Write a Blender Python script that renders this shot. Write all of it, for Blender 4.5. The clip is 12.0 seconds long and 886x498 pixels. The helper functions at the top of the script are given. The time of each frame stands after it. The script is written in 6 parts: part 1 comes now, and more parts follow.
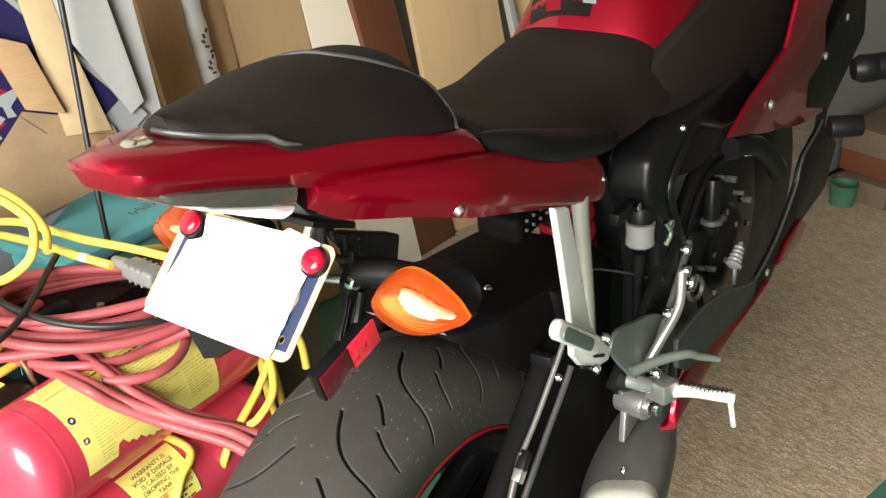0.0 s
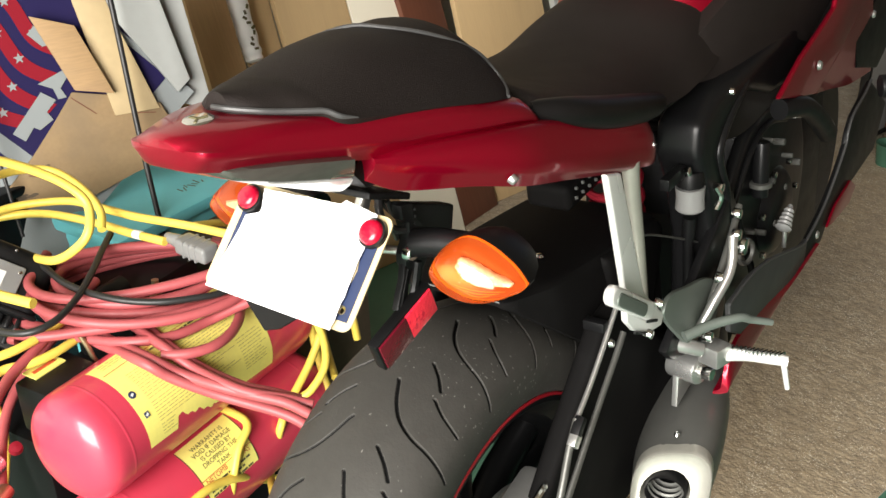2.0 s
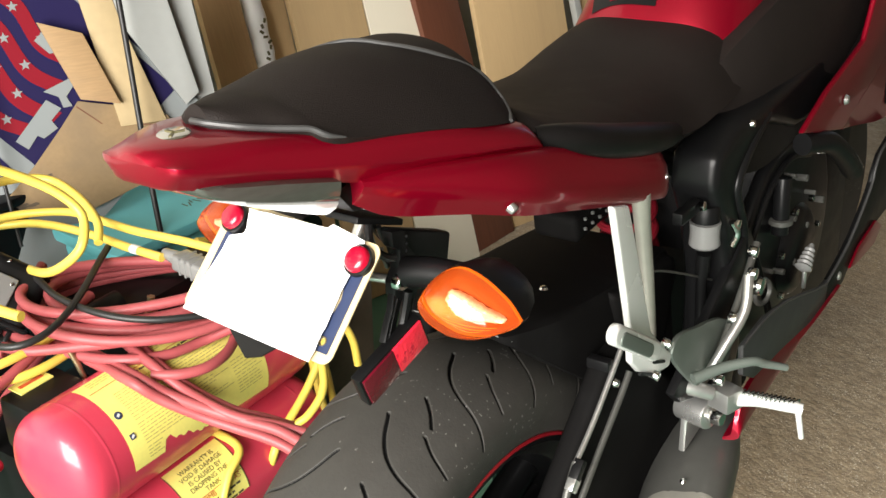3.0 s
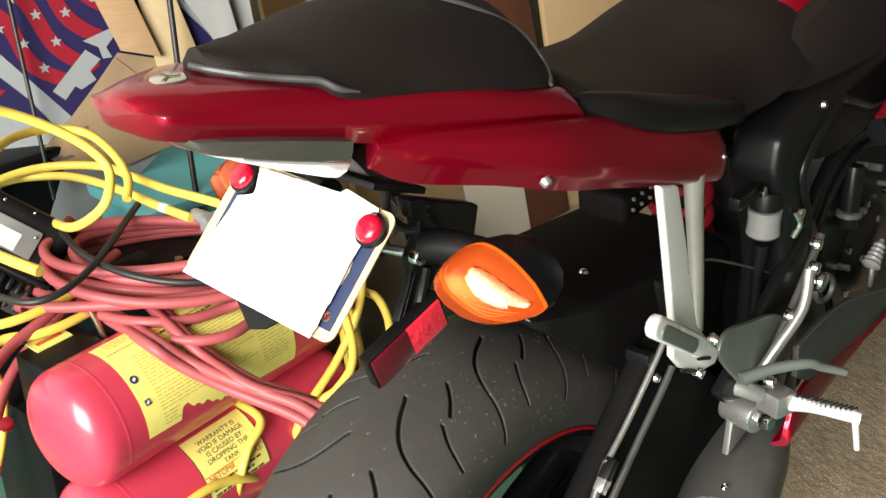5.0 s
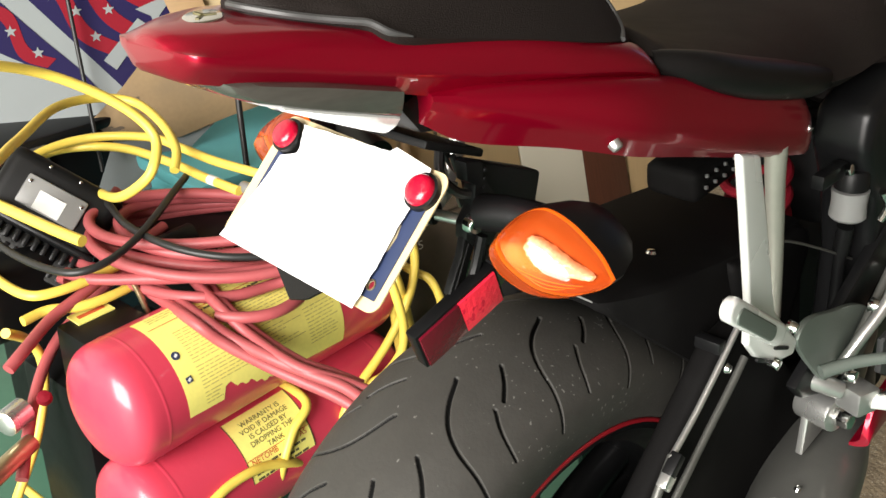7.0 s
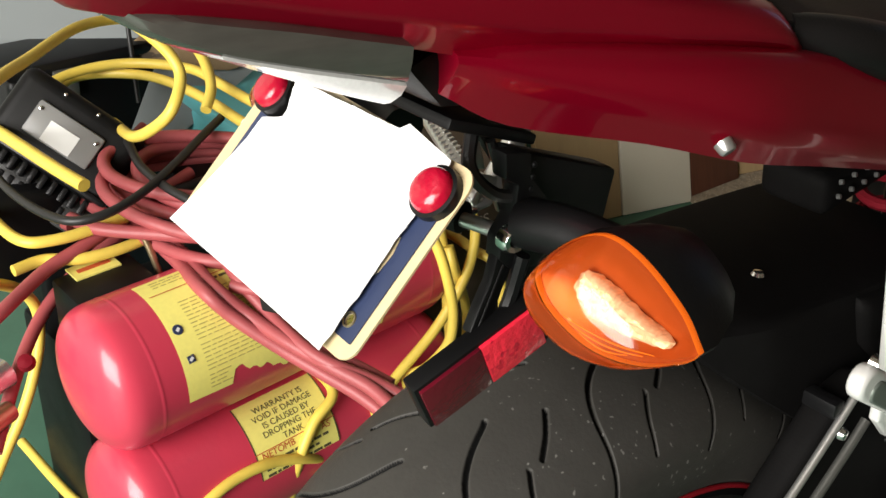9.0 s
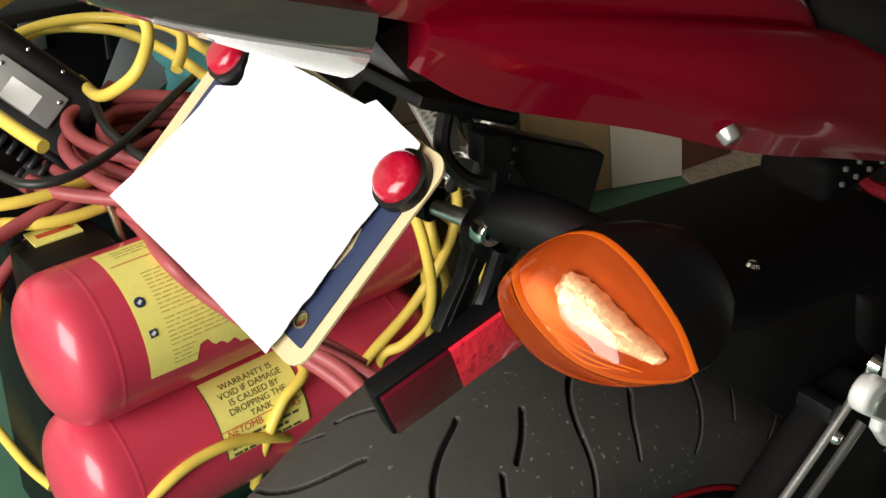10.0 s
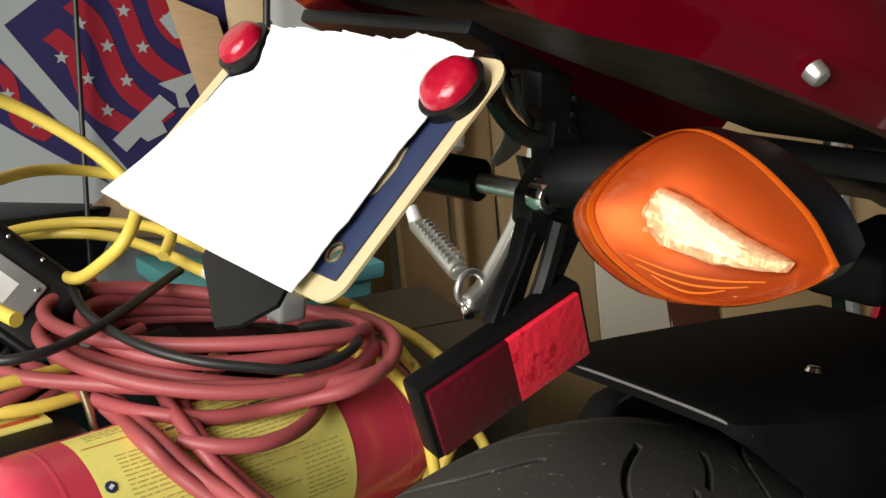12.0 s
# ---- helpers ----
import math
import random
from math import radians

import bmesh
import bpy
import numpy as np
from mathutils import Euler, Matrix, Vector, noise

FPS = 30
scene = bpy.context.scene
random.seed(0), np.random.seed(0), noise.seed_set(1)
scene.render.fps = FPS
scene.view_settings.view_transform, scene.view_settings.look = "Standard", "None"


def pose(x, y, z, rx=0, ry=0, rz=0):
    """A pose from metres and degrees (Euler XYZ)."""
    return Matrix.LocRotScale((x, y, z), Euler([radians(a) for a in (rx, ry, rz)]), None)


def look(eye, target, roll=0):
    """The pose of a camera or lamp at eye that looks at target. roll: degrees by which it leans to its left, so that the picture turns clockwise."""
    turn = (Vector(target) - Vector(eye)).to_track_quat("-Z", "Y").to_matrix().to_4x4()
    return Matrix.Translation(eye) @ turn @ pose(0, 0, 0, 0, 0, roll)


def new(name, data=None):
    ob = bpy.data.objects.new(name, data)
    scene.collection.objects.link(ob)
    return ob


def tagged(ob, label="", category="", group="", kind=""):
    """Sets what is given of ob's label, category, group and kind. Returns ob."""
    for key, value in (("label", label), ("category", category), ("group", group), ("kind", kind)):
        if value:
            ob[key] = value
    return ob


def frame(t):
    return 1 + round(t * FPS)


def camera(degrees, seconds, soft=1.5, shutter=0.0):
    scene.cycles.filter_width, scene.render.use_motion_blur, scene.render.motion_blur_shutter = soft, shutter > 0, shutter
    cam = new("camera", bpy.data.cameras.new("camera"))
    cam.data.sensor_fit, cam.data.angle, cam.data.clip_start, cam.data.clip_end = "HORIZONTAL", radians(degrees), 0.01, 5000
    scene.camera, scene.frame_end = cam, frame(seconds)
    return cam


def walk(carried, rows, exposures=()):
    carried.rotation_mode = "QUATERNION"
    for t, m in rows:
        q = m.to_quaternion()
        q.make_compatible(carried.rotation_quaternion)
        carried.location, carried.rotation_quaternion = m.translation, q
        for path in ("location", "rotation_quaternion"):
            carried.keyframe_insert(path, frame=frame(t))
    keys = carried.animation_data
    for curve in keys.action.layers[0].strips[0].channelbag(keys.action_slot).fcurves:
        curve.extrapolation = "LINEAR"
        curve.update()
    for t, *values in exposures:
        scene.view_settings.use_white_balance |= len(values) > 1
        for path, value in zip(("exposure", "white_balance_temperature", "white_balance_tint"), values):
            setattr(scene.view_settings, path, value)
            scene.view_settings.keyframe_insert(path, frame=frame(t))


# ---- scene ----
cam = camera(44.5, 12.0)
PATH = [
    (0, (0.04, 0.028, 1.245), (0.022, 1.812, 0.341), 0.7),
    (0.5, (0.037, 0.02, 1.248), (0.037, 1.82, 0.375), 0.4),
    (1, (0.03, 0.015, 1.249), (0.016, 1.822, 0.392), -1.1),
    (1.5, (0.027, 0.015, 1.255), (-0.027, 1.784, 0.324), -2.1),
    (2, (0.025, 0.019, 1.248), (-0.062, 1.776, 0.297), -1.6),
    (2.5, (0.035, 0.04, 1.235), (-0.082, 1.794, 0.281), -1.0),
    (3, (0.048, 0.07, 1.229), (-0.084, 1.843, 0.314), -0.1),
    (3.2, (0.05, 0.077, 1.23), (-0.11, 1.837, 0.294), -0.0),
    (4.8, (0.068, 0.136, 1.198), (-0.161, 1.878, 0.244), 0.8),
    (5, (0.071, 0.142, 1.191), (-0.172, 1.882, 0.236), 1.2),
    (5.5, (0.071, 0.158, 1.172), (-0.214, 1.868, 0.174), 0.6),
    (6, (0.072, 0.168, 1.16), (-0.23, 1.9, 0.206), 0.2),
    (6.5, (0.072, 0.187, 1.148), (-0.252, 1.915, 0.193), -0.2),
    (7, (0.065, 0.191, 1.143), (-0.281, 1.908, 0.177), 0.9),
    (7.5, (0.066, 0.207, 1.132), (-0.273, 1.918, 0.154), 1.3),
    (7.7, (0.077, 0.227, 1.133), (-0.327, 1.909, 0.13), 2.0),
    (9.3, (0.049, 0.411, 1.065), (-0.448, 2.03, 0.0), 3.4),
    (9.5, (0.046, 0.413, 1.063), (-0.399, 2.039, -0.013), 4.3),
    (10, (0.048, 0.448, 1.058), (-0.411, 2.043, -0.059), 5.5),
    (10.5, (0.037, 0.482, 0.993), (-0.532, 2.119, -0.005), 7.8),
    (11, (0.029, 0.491, 0.927), (-0.567, 2.271, 0.237), 5.0),
    (11.5, (0.026, 0.491, 0.913), (-0.46, 2.337, 0.316), 4.6),
    (12, (0.029, 0.448, 0.9), (-0.5, 2.286, 0.314), 4.1),
]
EXPOSURES = [(0, 0.28), (3.2, 0.27), (5.0, 0.17), (7.7, 0.13), (9.3, -0.53), (10.5, -0.71), (12.0, -0.74)]
walk(cam, [(t, look(eye, target, roll)) for t, eye, target, roll in PATH], EXPOSURES)

# ---------------------------------------------------------------- light
world = bpy.data.worlds.new("sky")
scene.world = world
world.use_nodes = True
wn, wl = world.node_tree.nodes, world.node_tree.links
sky = wn.new("ShaderNodeTexSky")
sky.sky_type, sky.sun_disc = "NISHITA", False
sky.sun_elevation, sky.sun_rotation = radians(42), radians(200)
wn["Background"].inputs["Strength"].default_value = 0.10
wl.new(sky.outputs["Color"], wn["Background"].inputs["Color"])

sun = new("sun", bpy.data.lights.new("sun", "SUN"))
sun.data.energy, sun.data.angle, sun.data.color = 1.0, radians(15), (1.0, 0.96, 0.9)
sun.matrix_world = look((-1.2, -3.0, 3.0), (0, 0, 0.4))


def area_lamp(name, eye, target, wide, high, watts, colour):
    lamp = new(name, bpy.data.lights.new(name, "AREA"))
    lamp.data.shape, lamp.data.size, lamp.data.size_y = "RECTANGLE", wide, high
    lamp.data.energy, lamp.data.color = watts, colour
    lamp.matrix_world = look(eye, target)
    return lamp


# daylight that falls in through the open garage door behind the walk
area_lamp("door_daylight", (-1.22, -1.90, 1.62), (-0.25, 1.3, 0.45), 2.2, 2.2, 352, (1.0, 0.96, 0.905))


# ---------------------------------------------------------------- materials
def shader(name, colour=(0.5, 0.5, 0.5), rough=0.5, metal=0.0, coat=0.0, spec=0.5, grain=0.0, grain_size=60.0, stain=0.0,
           stain_size=4.0, bump=0.0, bump_size=200.0, trans=0.0, ior=1.45, vary=0.0, stretch=(1, 1, 1), sheen=0.0, dark=0.45, rough_vary=0.0):
    m = bpy.data.materials.new(name)
    m.use_nodes = True
    n, l = m.node_tree.nodes, m.node_tree.links
    b = n["Principled BSDF"]
    b.inputs["Roughness"].default_value, b.inputs["Metallic"].default_value = rough, metal
    b.inputs["Coat Weight"].default_value, b.inputs["Coat Roughness"].default_value = coat, 0.04
    b.inputs["Specular IOR Level"].default_value, b.inputs["IOR"].default_value = spec, ior
    b.inputs["Transmission Weight"].default_value, b.inputs["Sheen Weight"].default_value = trans, sheen
    b.inputs["Base Color"].default_value = (*colour, 1)
    place = n.new("ShaderNodeTexCoord")
    scale = n.new("ShaderNodeMapping")
    scale.inputs["Scale"].default_value = stretch
    l.new(place.outputs["Object"], scale.inputs["Vector"])
    last = None

    def texture(size, detail):
        t = n.new("ShaderNodeTexNoise")
        t.inputs["Scale"].default_value, t.inputs["Detail"].default_value = size, detail
        l.new(scale.outputs["Vector"], t.inputs["Vector"])
        return t

    def mixed(fac_socket, low, high, shade, before):
        r = n.new("ShaderNodeMapRange")
        r.inputs["From Min"].default_value, r.inputs["From Max"].default_value = low, high
        l.new(fac_socket, r.inputs["Value"])
        x = n.new("ShaderNodeMix")
        x.data_type = "RGBA"
        x.inputs["B"].default_value = (*shade, 1)
        if before:
            l.new(before, x.inputs["A"])
        else:
            x.inputs["A"].default_value = (*colour, 1)
        l.new(r.outputs["Result"], x.inputs["Factor"])
        return x.outputs["Result"]

    if grain:
        t = texture(grain_size, 6)
        last = mixed(t.outputs["Fac"], 0.35, 0.35 + 0.5 / max(grain, 0.05), tuple(c * dark for c in colour), last)
    if stain:
        t = texture(stain_size, 4)
        last = mixed(t.outputs["Fac"], 0.5, 0.5 + 0.35 / max(stain, 0.05), tuple(c * 0.62 + 0.02 for c in colour), last)
    if vary:
        info = n.new("ShaderNodeObjectInfo")
        last = mixed(info.outputs["Random"], 0.0, 1.0 / vary, tuple(c * 0.5 for c in colour), last)
    if last:
        l.new(last, b.inputs["Base Color"])
    if rough_vary:
        t = texture(stain_size * 2, 5)
        r = n.new("ShaderNodeMapRange")
        r.inputs["To Min"].default_value, r.inputs["To Max"].default_value = max(rough - rough_vary, 0.02), min(rough + rough_vary, 1)
        l.new(t.outputs["Fac"], r.inputs["Value"])
        l.new(r.outputs["Result"], b.inputs["Roughness"])
    if bump:
        t = texture(bump_size, 4)
        k = n.new("ShaderNodeBump")
        k.inputs["Strength"].default_value, k.inputs["Distance"].default_value = bump, 0.003
        l.new(t.outputs["Fac"], k.inputs["Height"])
        l.new(k.outputs["Normal"], b.inputs["Normal"])
    return m


RED_PAINT = shader("candy red paint", (0.28, 0.001, 0.016), 0.32, 0.62, coat=0.58, spec=0.3, grain=0.12, grain_size=900, rough_vary=0.05, stain_size=9)
VINYL = shader("black seat vinyl", (0.0142, 0.0112, 0.0102), 0.60, spec=0.17, bump=0.3, bump_size=900, rough_vary=0.08, stain_size=14)
BOLSTER = shader("satin seat flank", (0.006, 0.0055, 0.0055), 0.42, spec=0.26, bump=0.1, bump_size=700, rough_vary=0.05, stain_size=14)
MATTE = shader("matte black plastic", (0.0045, 0.0042, 0.0042), 0.72, spec=0.09, bump=0.08, bump_size=500, stain=0.3, stain_size=12)
PIPING = shader("grey seat piping", (0.05, 0.05, 0.05), 0.42)
BLACK = shader("black plastic", (0.005, 0.005, 0.0053), 0.42, spec=0.24, bump=0.05, bump_size=700, rough_vary=0.1, stain_size=20)
SATIN = shader("satin black metal", (0.008, 0.008, 0.0085), 0.32, 0.2, spec=0.3, rough_vary=0.08, stain_size=15)
RUBBER = shader("tyre rubber", (0.042, 0.040, 0.036), 0.56, spec=0.32, grain=0.3, grain_size=60, bump=0.10, bump_size=300, stain=0.5, stain_size=14, rough_vary=0.1)
# Grooves: unworn rubber, darkened so the recess's shade is in the colour.
GROOVE_SHADE = shader("unworn rubber with groove shade", (0.010, 0.010, 0.010), 0.8, spec=0.2, grain=0.3, grain_size=90)
ALU = shader("cast aluminium", (0.62, 0.62, 0.60), 0.30, 0.85, grain=0.15, grain_size=120, rough_vary=0.1, bump=0.05, bump_size=500)
BRIGHT = shader("bright silver lacquer", (0.84, 0.84, 0.82), 0.27, 0.35, coat=0.3, rough_vary=0.06)
CAP = shader("brushed cap steel", (0.42, 0.41, 0.36), 0.38, 0.5, grain=0.2, grain_size=90, rough_vary=0.08)
CHROME = shader("plated steel", (0.75, 0.75, 0.74), 0.14, 1.0)
GUNMETAL = shader("muffler titanium grey", (0.13, 0.13, 0.12), 0.42, 0.5, grain=0.25, grain_size=40, rough_vary=0.1, stain_size=9)
SMOKE = shader("smoky grey plastic", (0.045, 0.046, 0.046), 0.45, spec=0.3, rough_vary=0.08, stain=0.2, stain_size=12)
HEEL = shader("grey green heel plate", (0.15, 0.175, 0.155), 0.45, 0.4, rough_vary=0.08)


def tinted_clear(name, colour, ior=1.4, rough=0.04):
    """Thin clear plastic: light goes straight through, tinted; the gloss follows the angle."""
    m = bpy.data.materials.new(name)
    m.use_nodes = True
    n, l = m.node_tree.nodes, m.node_tree.links
    n.remove(n["Principled BSDF"])
    clear, gloss, mix, angle = n.new("ShaderNodeBsdfTransparent"), n.new("ShaderNodeBsdfGlossy"), n.new("ShaderNodeMixShader"), n.new("ShaderNodeFresnel")
    clear.inputs["Color"].default_value = (*colour, 1)
    gloss.inputs["Roughness"].default_value = rough
    angle.inputs["IOR"].default_value = ior
    l.new(angle.outputs["Fac"], mix.inputs["Fac"])
    l.new(clear.outputs["BSDF"], mix.inputs[1])
    l.new(gloss.outputs["BSDF"], mix.inputs[2])
    l.new(mix.outputs["Shader"], n["Material Output"].inputs["Surface"])
    return m


AMBER = tinted_clear("amber lens", (0.98, 0.58, 0.30), 1.5, 0.09)
# Rim and flutes: the lens edge's glow put into a brighter amber.
AMBER_GLOW = shader("amber edge glow", (0.74, 0.25, 0.035), 0.22, coat=1.0)
AMBER_BACK = shader("orange signal backing", (0.36, 0.088, 0.021), 0.34, 0.45, grain=0.2, grain_size=120, dark=0.7)
# Tail light's foot: the paper's reflection put into a pale colour.
LENS_REFLECTED = shader("lens foot with pale reflection", (0.46, 0.47, 0.455), 0.18, coat=1.0, ior=1.6, grain=0.4, grain_size=200, stretch=(3, 3, 0.6), dark=0.6)
# Pale streaked tone holds the signal reflector's glint in the colour.
SILVER_GLINT = shader("signal reflector glint", (0.84, 0.86, 0.90), 0.26, 0.25, bump=0.6, bump_size=110, grain=0.55, grain_size=130, stretch=(1, 3.5, 0.8), dark=0.55)
RED_LENS = shader("red reflector", (0.38, 0.004, 0.024), 0.20, coat=0.35, bump=0.25, bump_size=260)
# Side reflector: glare is painted as a brighter red on one half.
LIT_RED = shader("red reflector with glare", (0.84, 0.022, 0.052), 0.18, coat=0.6, bump=0.3, bump_size=260, grain=0.3, grain_size=60, dark=0.7)
UNLIT_RED = shader("red reflector without glare", (0.10, 0.004, 0.012), 0.25, coat=0.4, bump=0.2, bump_size=260)
CLEAR_LENS = shader("smoked tail lens", (0.055, 0.052, 0.045), 0.14, coat=1.0, grain=0.5, grain_size=70, stretch=(1, 1, 4))
PAPER = shader("white paper", (0.775, 0.765, 0.785), 0.8, bump=0.25, bump_size=45)
CREAM = shader("cream plate paint", (0.60, 0.485, 0.285), 0.45, stain=0.3, stain_size=60, grain=0.15, grain_size=240)
NAVY = shader("navy plate band", (0.022, 0.034, 0.085), 0.5, grain=0.3, grain_size=90)
CLEAR = shader("grey plastic", (0.27, 0.27, 0.265), 0.3, trans=0.3)
TANK_RED = shader("compressor red enamel", (0.60, 0.048, 0.088), 0.34, coat=0.35, stain=0.25, stain_size=8, rough_vary=0.07, bump=0.06, bump_size=90)
LABEL = shader("yellow label", (0.92, 0.84, 0.22), 0.5, stain=0.3, stain_size=25, grain=0.12, grain_size=200)
INK = shader("label ink", (0.10, 0.09, 0.04), 0.6)
FAINT_INK = shader("faint label print", (0.46, 0.39, 0.11), 0.6)
RED_INK = shader("red label ink", (0.55, 0.10, 0.03), 0.6)
HOSE = shader("red rubber hose", (0.39, 0.082, 0.088), 0.46, grain=0.3, grain_size=90, stain=0.4, stain_size=20, rough_vary=0.1, dark=0.6)
YELLOW = shader("yellow cord jacket", (0.80, 0.60, 0.10), 0.40, grain=0.2, grain_size=120, stain=0.45, stain_size=18, dark=0.6)
CABLE = shader("black cable", (0.016, 0.016, 0.016), 0.42)
BRASS = shader("dull brass", (0.42, 0.34, 0.2), 0.38, 0.9, rough_vary=0.1)
WHITE_LABEL = shader("white sticker", (0.72, 0.73, 0.72), 0.5, grain=0.1)
WRAP = shader("white plastic wrap", (0.82, 0.82, 0.81), 0.35, bump=0.3, bump_size=60, stain=0.2, stain_size=20)
CHALK = shader("worn chalk", (0.62, 0.58, 0.50), 0.9, grain=0.5, grain_size=120)
CARD = shader("brown cardboard", (0.225, 0.153, 0.078), 0.8, grain=0.2, grain_size=160, stain=1.1, stain_size=11, bump=0.25, bump_size=30)
DARK_CARD = shader("dark brown cardboard", (0.085, 0.062, 0.040), 0.75, grain=0.3, grain_size=120, stain=0.6, stain_size=14, bump=0.15, bump_size=40)
PLY = shader("plywood", (0.32, 0.205, 0.10), 0.65, grain=0.35, grain_size=40, stain=0.6, stain_size=5, stretch=(1, 9, 1), bump=0.1, bump_size=60)
TAN = shader("tan veneer", (0.55, 0.39, 0.205), 0.5, grain=0.25, grain_size=26, stain=0.35, stain_size=3, stretch=(10, 1, 0.7), vary=0.25, dark=0.7)
PINE = shader("raw pine", (0.54, 0.35, 0.175), 0.6, grain=0.4, grain_size=22, stain=0.3, stain_size=4, stretch=(12, 6, 0.6), vary=0.12, dark=0.6)
BROWN = shader("dark brown laminate", (0.14, 0.050, 0.028), 0.38, grain=0.5, grain_size=20, stretch=(8, 1, 0.6), rough_vary=0.08)
CREAM_BOARD = shader("cream melamine", (0.76, 0.71, 0.58), 0.45, stain=0.25, stain_size=3)
BEIGE = shader("beige hardboard", (0.40, 0.305, 0.165), 0.65, stain=0.35, stain_size=6, grain=0.2, grain_size=60)
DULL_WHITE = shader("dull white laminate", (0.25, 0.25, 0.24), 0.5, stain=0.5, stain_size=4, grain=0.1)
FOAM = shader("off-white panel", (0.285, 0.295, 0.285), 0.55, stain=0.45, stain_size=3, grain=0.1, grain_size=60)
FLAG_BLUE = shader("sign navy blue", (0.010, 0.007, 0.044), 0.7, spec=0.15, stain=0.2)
RIM_RED = shader("rim red", (0.26, 0.008, 0.015), 0.4)
FLAG_RED = shader("sign red", (0.17, 0.005, 0.013), 0.7, spec=0.15, stain=0.2)
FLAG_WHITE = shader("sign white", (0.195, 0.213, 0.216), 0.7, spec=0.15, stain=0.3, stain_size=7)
TEAL = shader("teal plastic", (0.15, 0.52, 0.57), 0.42, stain=0.35, stain_size=12)
GREEN = shader("green floor paint", (0.06, 0.16, 0.105), 0.5, grain=0.35, grain_size=18, stain=0.7, stain_size=4, bump=0.15, bump_size=60, rough_vary=0.12)
CARPET = shader("speckled carpet", (0.40, 0.318, 0.205), 0.95, grain=0.8, grain_size=60, stain=0.9, stain_size=17, bump=1.0, bump_size=170, sheen=0.2, dark=0.5)
BARE = shader("bare brown board", (0.14, 0.105, 0.075), 0.75, grain=0.4, grain_size=18, stain=0.5, stain_size=3, stretch=(1, 6, 1))
PLASTER = shader("garage wall paint", (0.60, 0.57, 0.51), 0.8, stain=0.4, stain_size=2, bump=0.15, bump_size=40, grain=0.1)
# The ceiling is unseen; its dark tone is picked to cut fill light.
CEIL = shader("dark unseen ceiling", (0.20, 0.165, 0.125), 0.85, stain=0.4, stain_size=2, grain=0.3, grain_size=12, stretch=(1, 8, 1))


def flecked(m, colour, size, low, cluster=9.0):
    """Flecks of another colour, dust among them, that gather in patches over a material's own."""
    n, l = m.node_tree.nodes, m.node_tree.links
    b = n["Principled BSDF"]
    before = b.inputs["Base Color"].links[0].from_socket
    place = n.new("ShaderNodeTexCoord")
    fine, patch = n.new("ShaderNodeTexNoise"), n.new("ShaderNodeTexNoise")
    fine.inputs["Scale"].default_value, fine.inputs["Detail"].default_value = size, 1
    patch.inputs["Scale"].default_value, patch.inputs["Detail"].default_value = cluster, 3
    total, step, mix = n.new("ShaderNodeMath"), n.new("ShaderNodeMapRange"), n.new("ShaderNodeMix")
    total.operation = "MULTIPLY_ADD"
    total.inputs[1].default_value = 0.35
    step.inputs["From Min"].default_value, step.inputs["From Max"].default_value = low, low + 0.05
    mix.data_type = "RGBA"
    mix.inputs["B"].default_value = (*colour, 1)
    for t in (fine, patch):
        l.new(place.outputs["Object"], t.inputs["Vector"])
    l.new(patch.outputs["Fac"], total.inputs[0])
    l.new(fine.outputs["Fac"], total.inputs[2])
    l.new(total.outputs["Value"], step.inputs["Value"])
    l.new(step.outputs["Result"], mix.inputs["Factor"])
    l.new(before, mix.inputs["A"])
    l.new(mix.outputs["Result"], b.inputs["Base Color"])


# dark red blotches break up the painted glare
flecked(LIT_RED, (0.55, 0.004, 0.03), 170.0, 0.84, 70.0)
flecked(RUBBER, (0.15, 0.145, 0.135), 230.0, 0.91)


def looped(m, size, depth, way):
    """Rows of uneven loops pressed into a carpet."""
    n, l = m.node_tree.nodes, m.node_tree.links
    b = n["Principled BSDF"]
    place, turn, rows, knots = n.new("ShaderNodeTexCoord"), n.new("ShaderNodeMapping"), n.new("ShaderNodeTexWave"), n.new("ShaderNodeTexVoronoi")
    turn.inputs["Rotation"].default_value = (0, 0, radians(way))
    turn.inputs["Scale"].default_value = (1, 0.55, 1)
    rows.inputs["Scale"].default_value, rows.inputs["Distortion"].default_value = size * 0.3, 14.0
    rows.inputs["Detail"].default_value, rows.inputs["Detail Scale"].default_value = 3, 2.2
    knots.inputs["Scale"].default_value = size
    total, bump, mix = n.new("ShaderNodeMath"), n.new("ShaderNodeBump"), n.new("ShaderNodeMix")
    total.operation = "MULTIPLY_ADD"
    total.inputs[1].default_value = 0.22
    bump.inputs["Strength"].default_value, bump.inputs["Distance"].default_value = 1.0, depth
    before, tone = b.inputs["Normal"].links[0].from_socket, b.inputs["Base Color"].links[0].from_socket
    mix.data_type, mix.blend_type = "RGBA", "MULTIPLY"
    mix.inputs["B"].default_value = (0.62, 0.58, 0.52, 1)
    l.new(place.outputs["Object"], turn.inputs["Vector"])
    for t in (rows, knots):
        l.new(turn.outputs["Vector"], t.inputs["Vector"])
    l.new(rows.outputs["Fac"], total.inputs[0])
    l.new(knots.outputs["Distance"], total.inputs[2])
    l.new(total.outputs["Value"], bump.inputs["Height"])
    l.new(before, bump.inputs["Normal"])
    l.new(bump.outputs["Normal"], b.inputs["Normal"])
    l.new(knots.outputs["Distance"], mix.inputs["Factor"])
    l.new(tone, mix.inputs["A"])
    l.new(mix.outputs["Result"], b.inputs["Base Color"])


looped(CARPET, 78.0, 0.0014, 25)
flecked(CARPET, (0.52, 0.46, 0.35), 260.0, 0.80, 20.0)


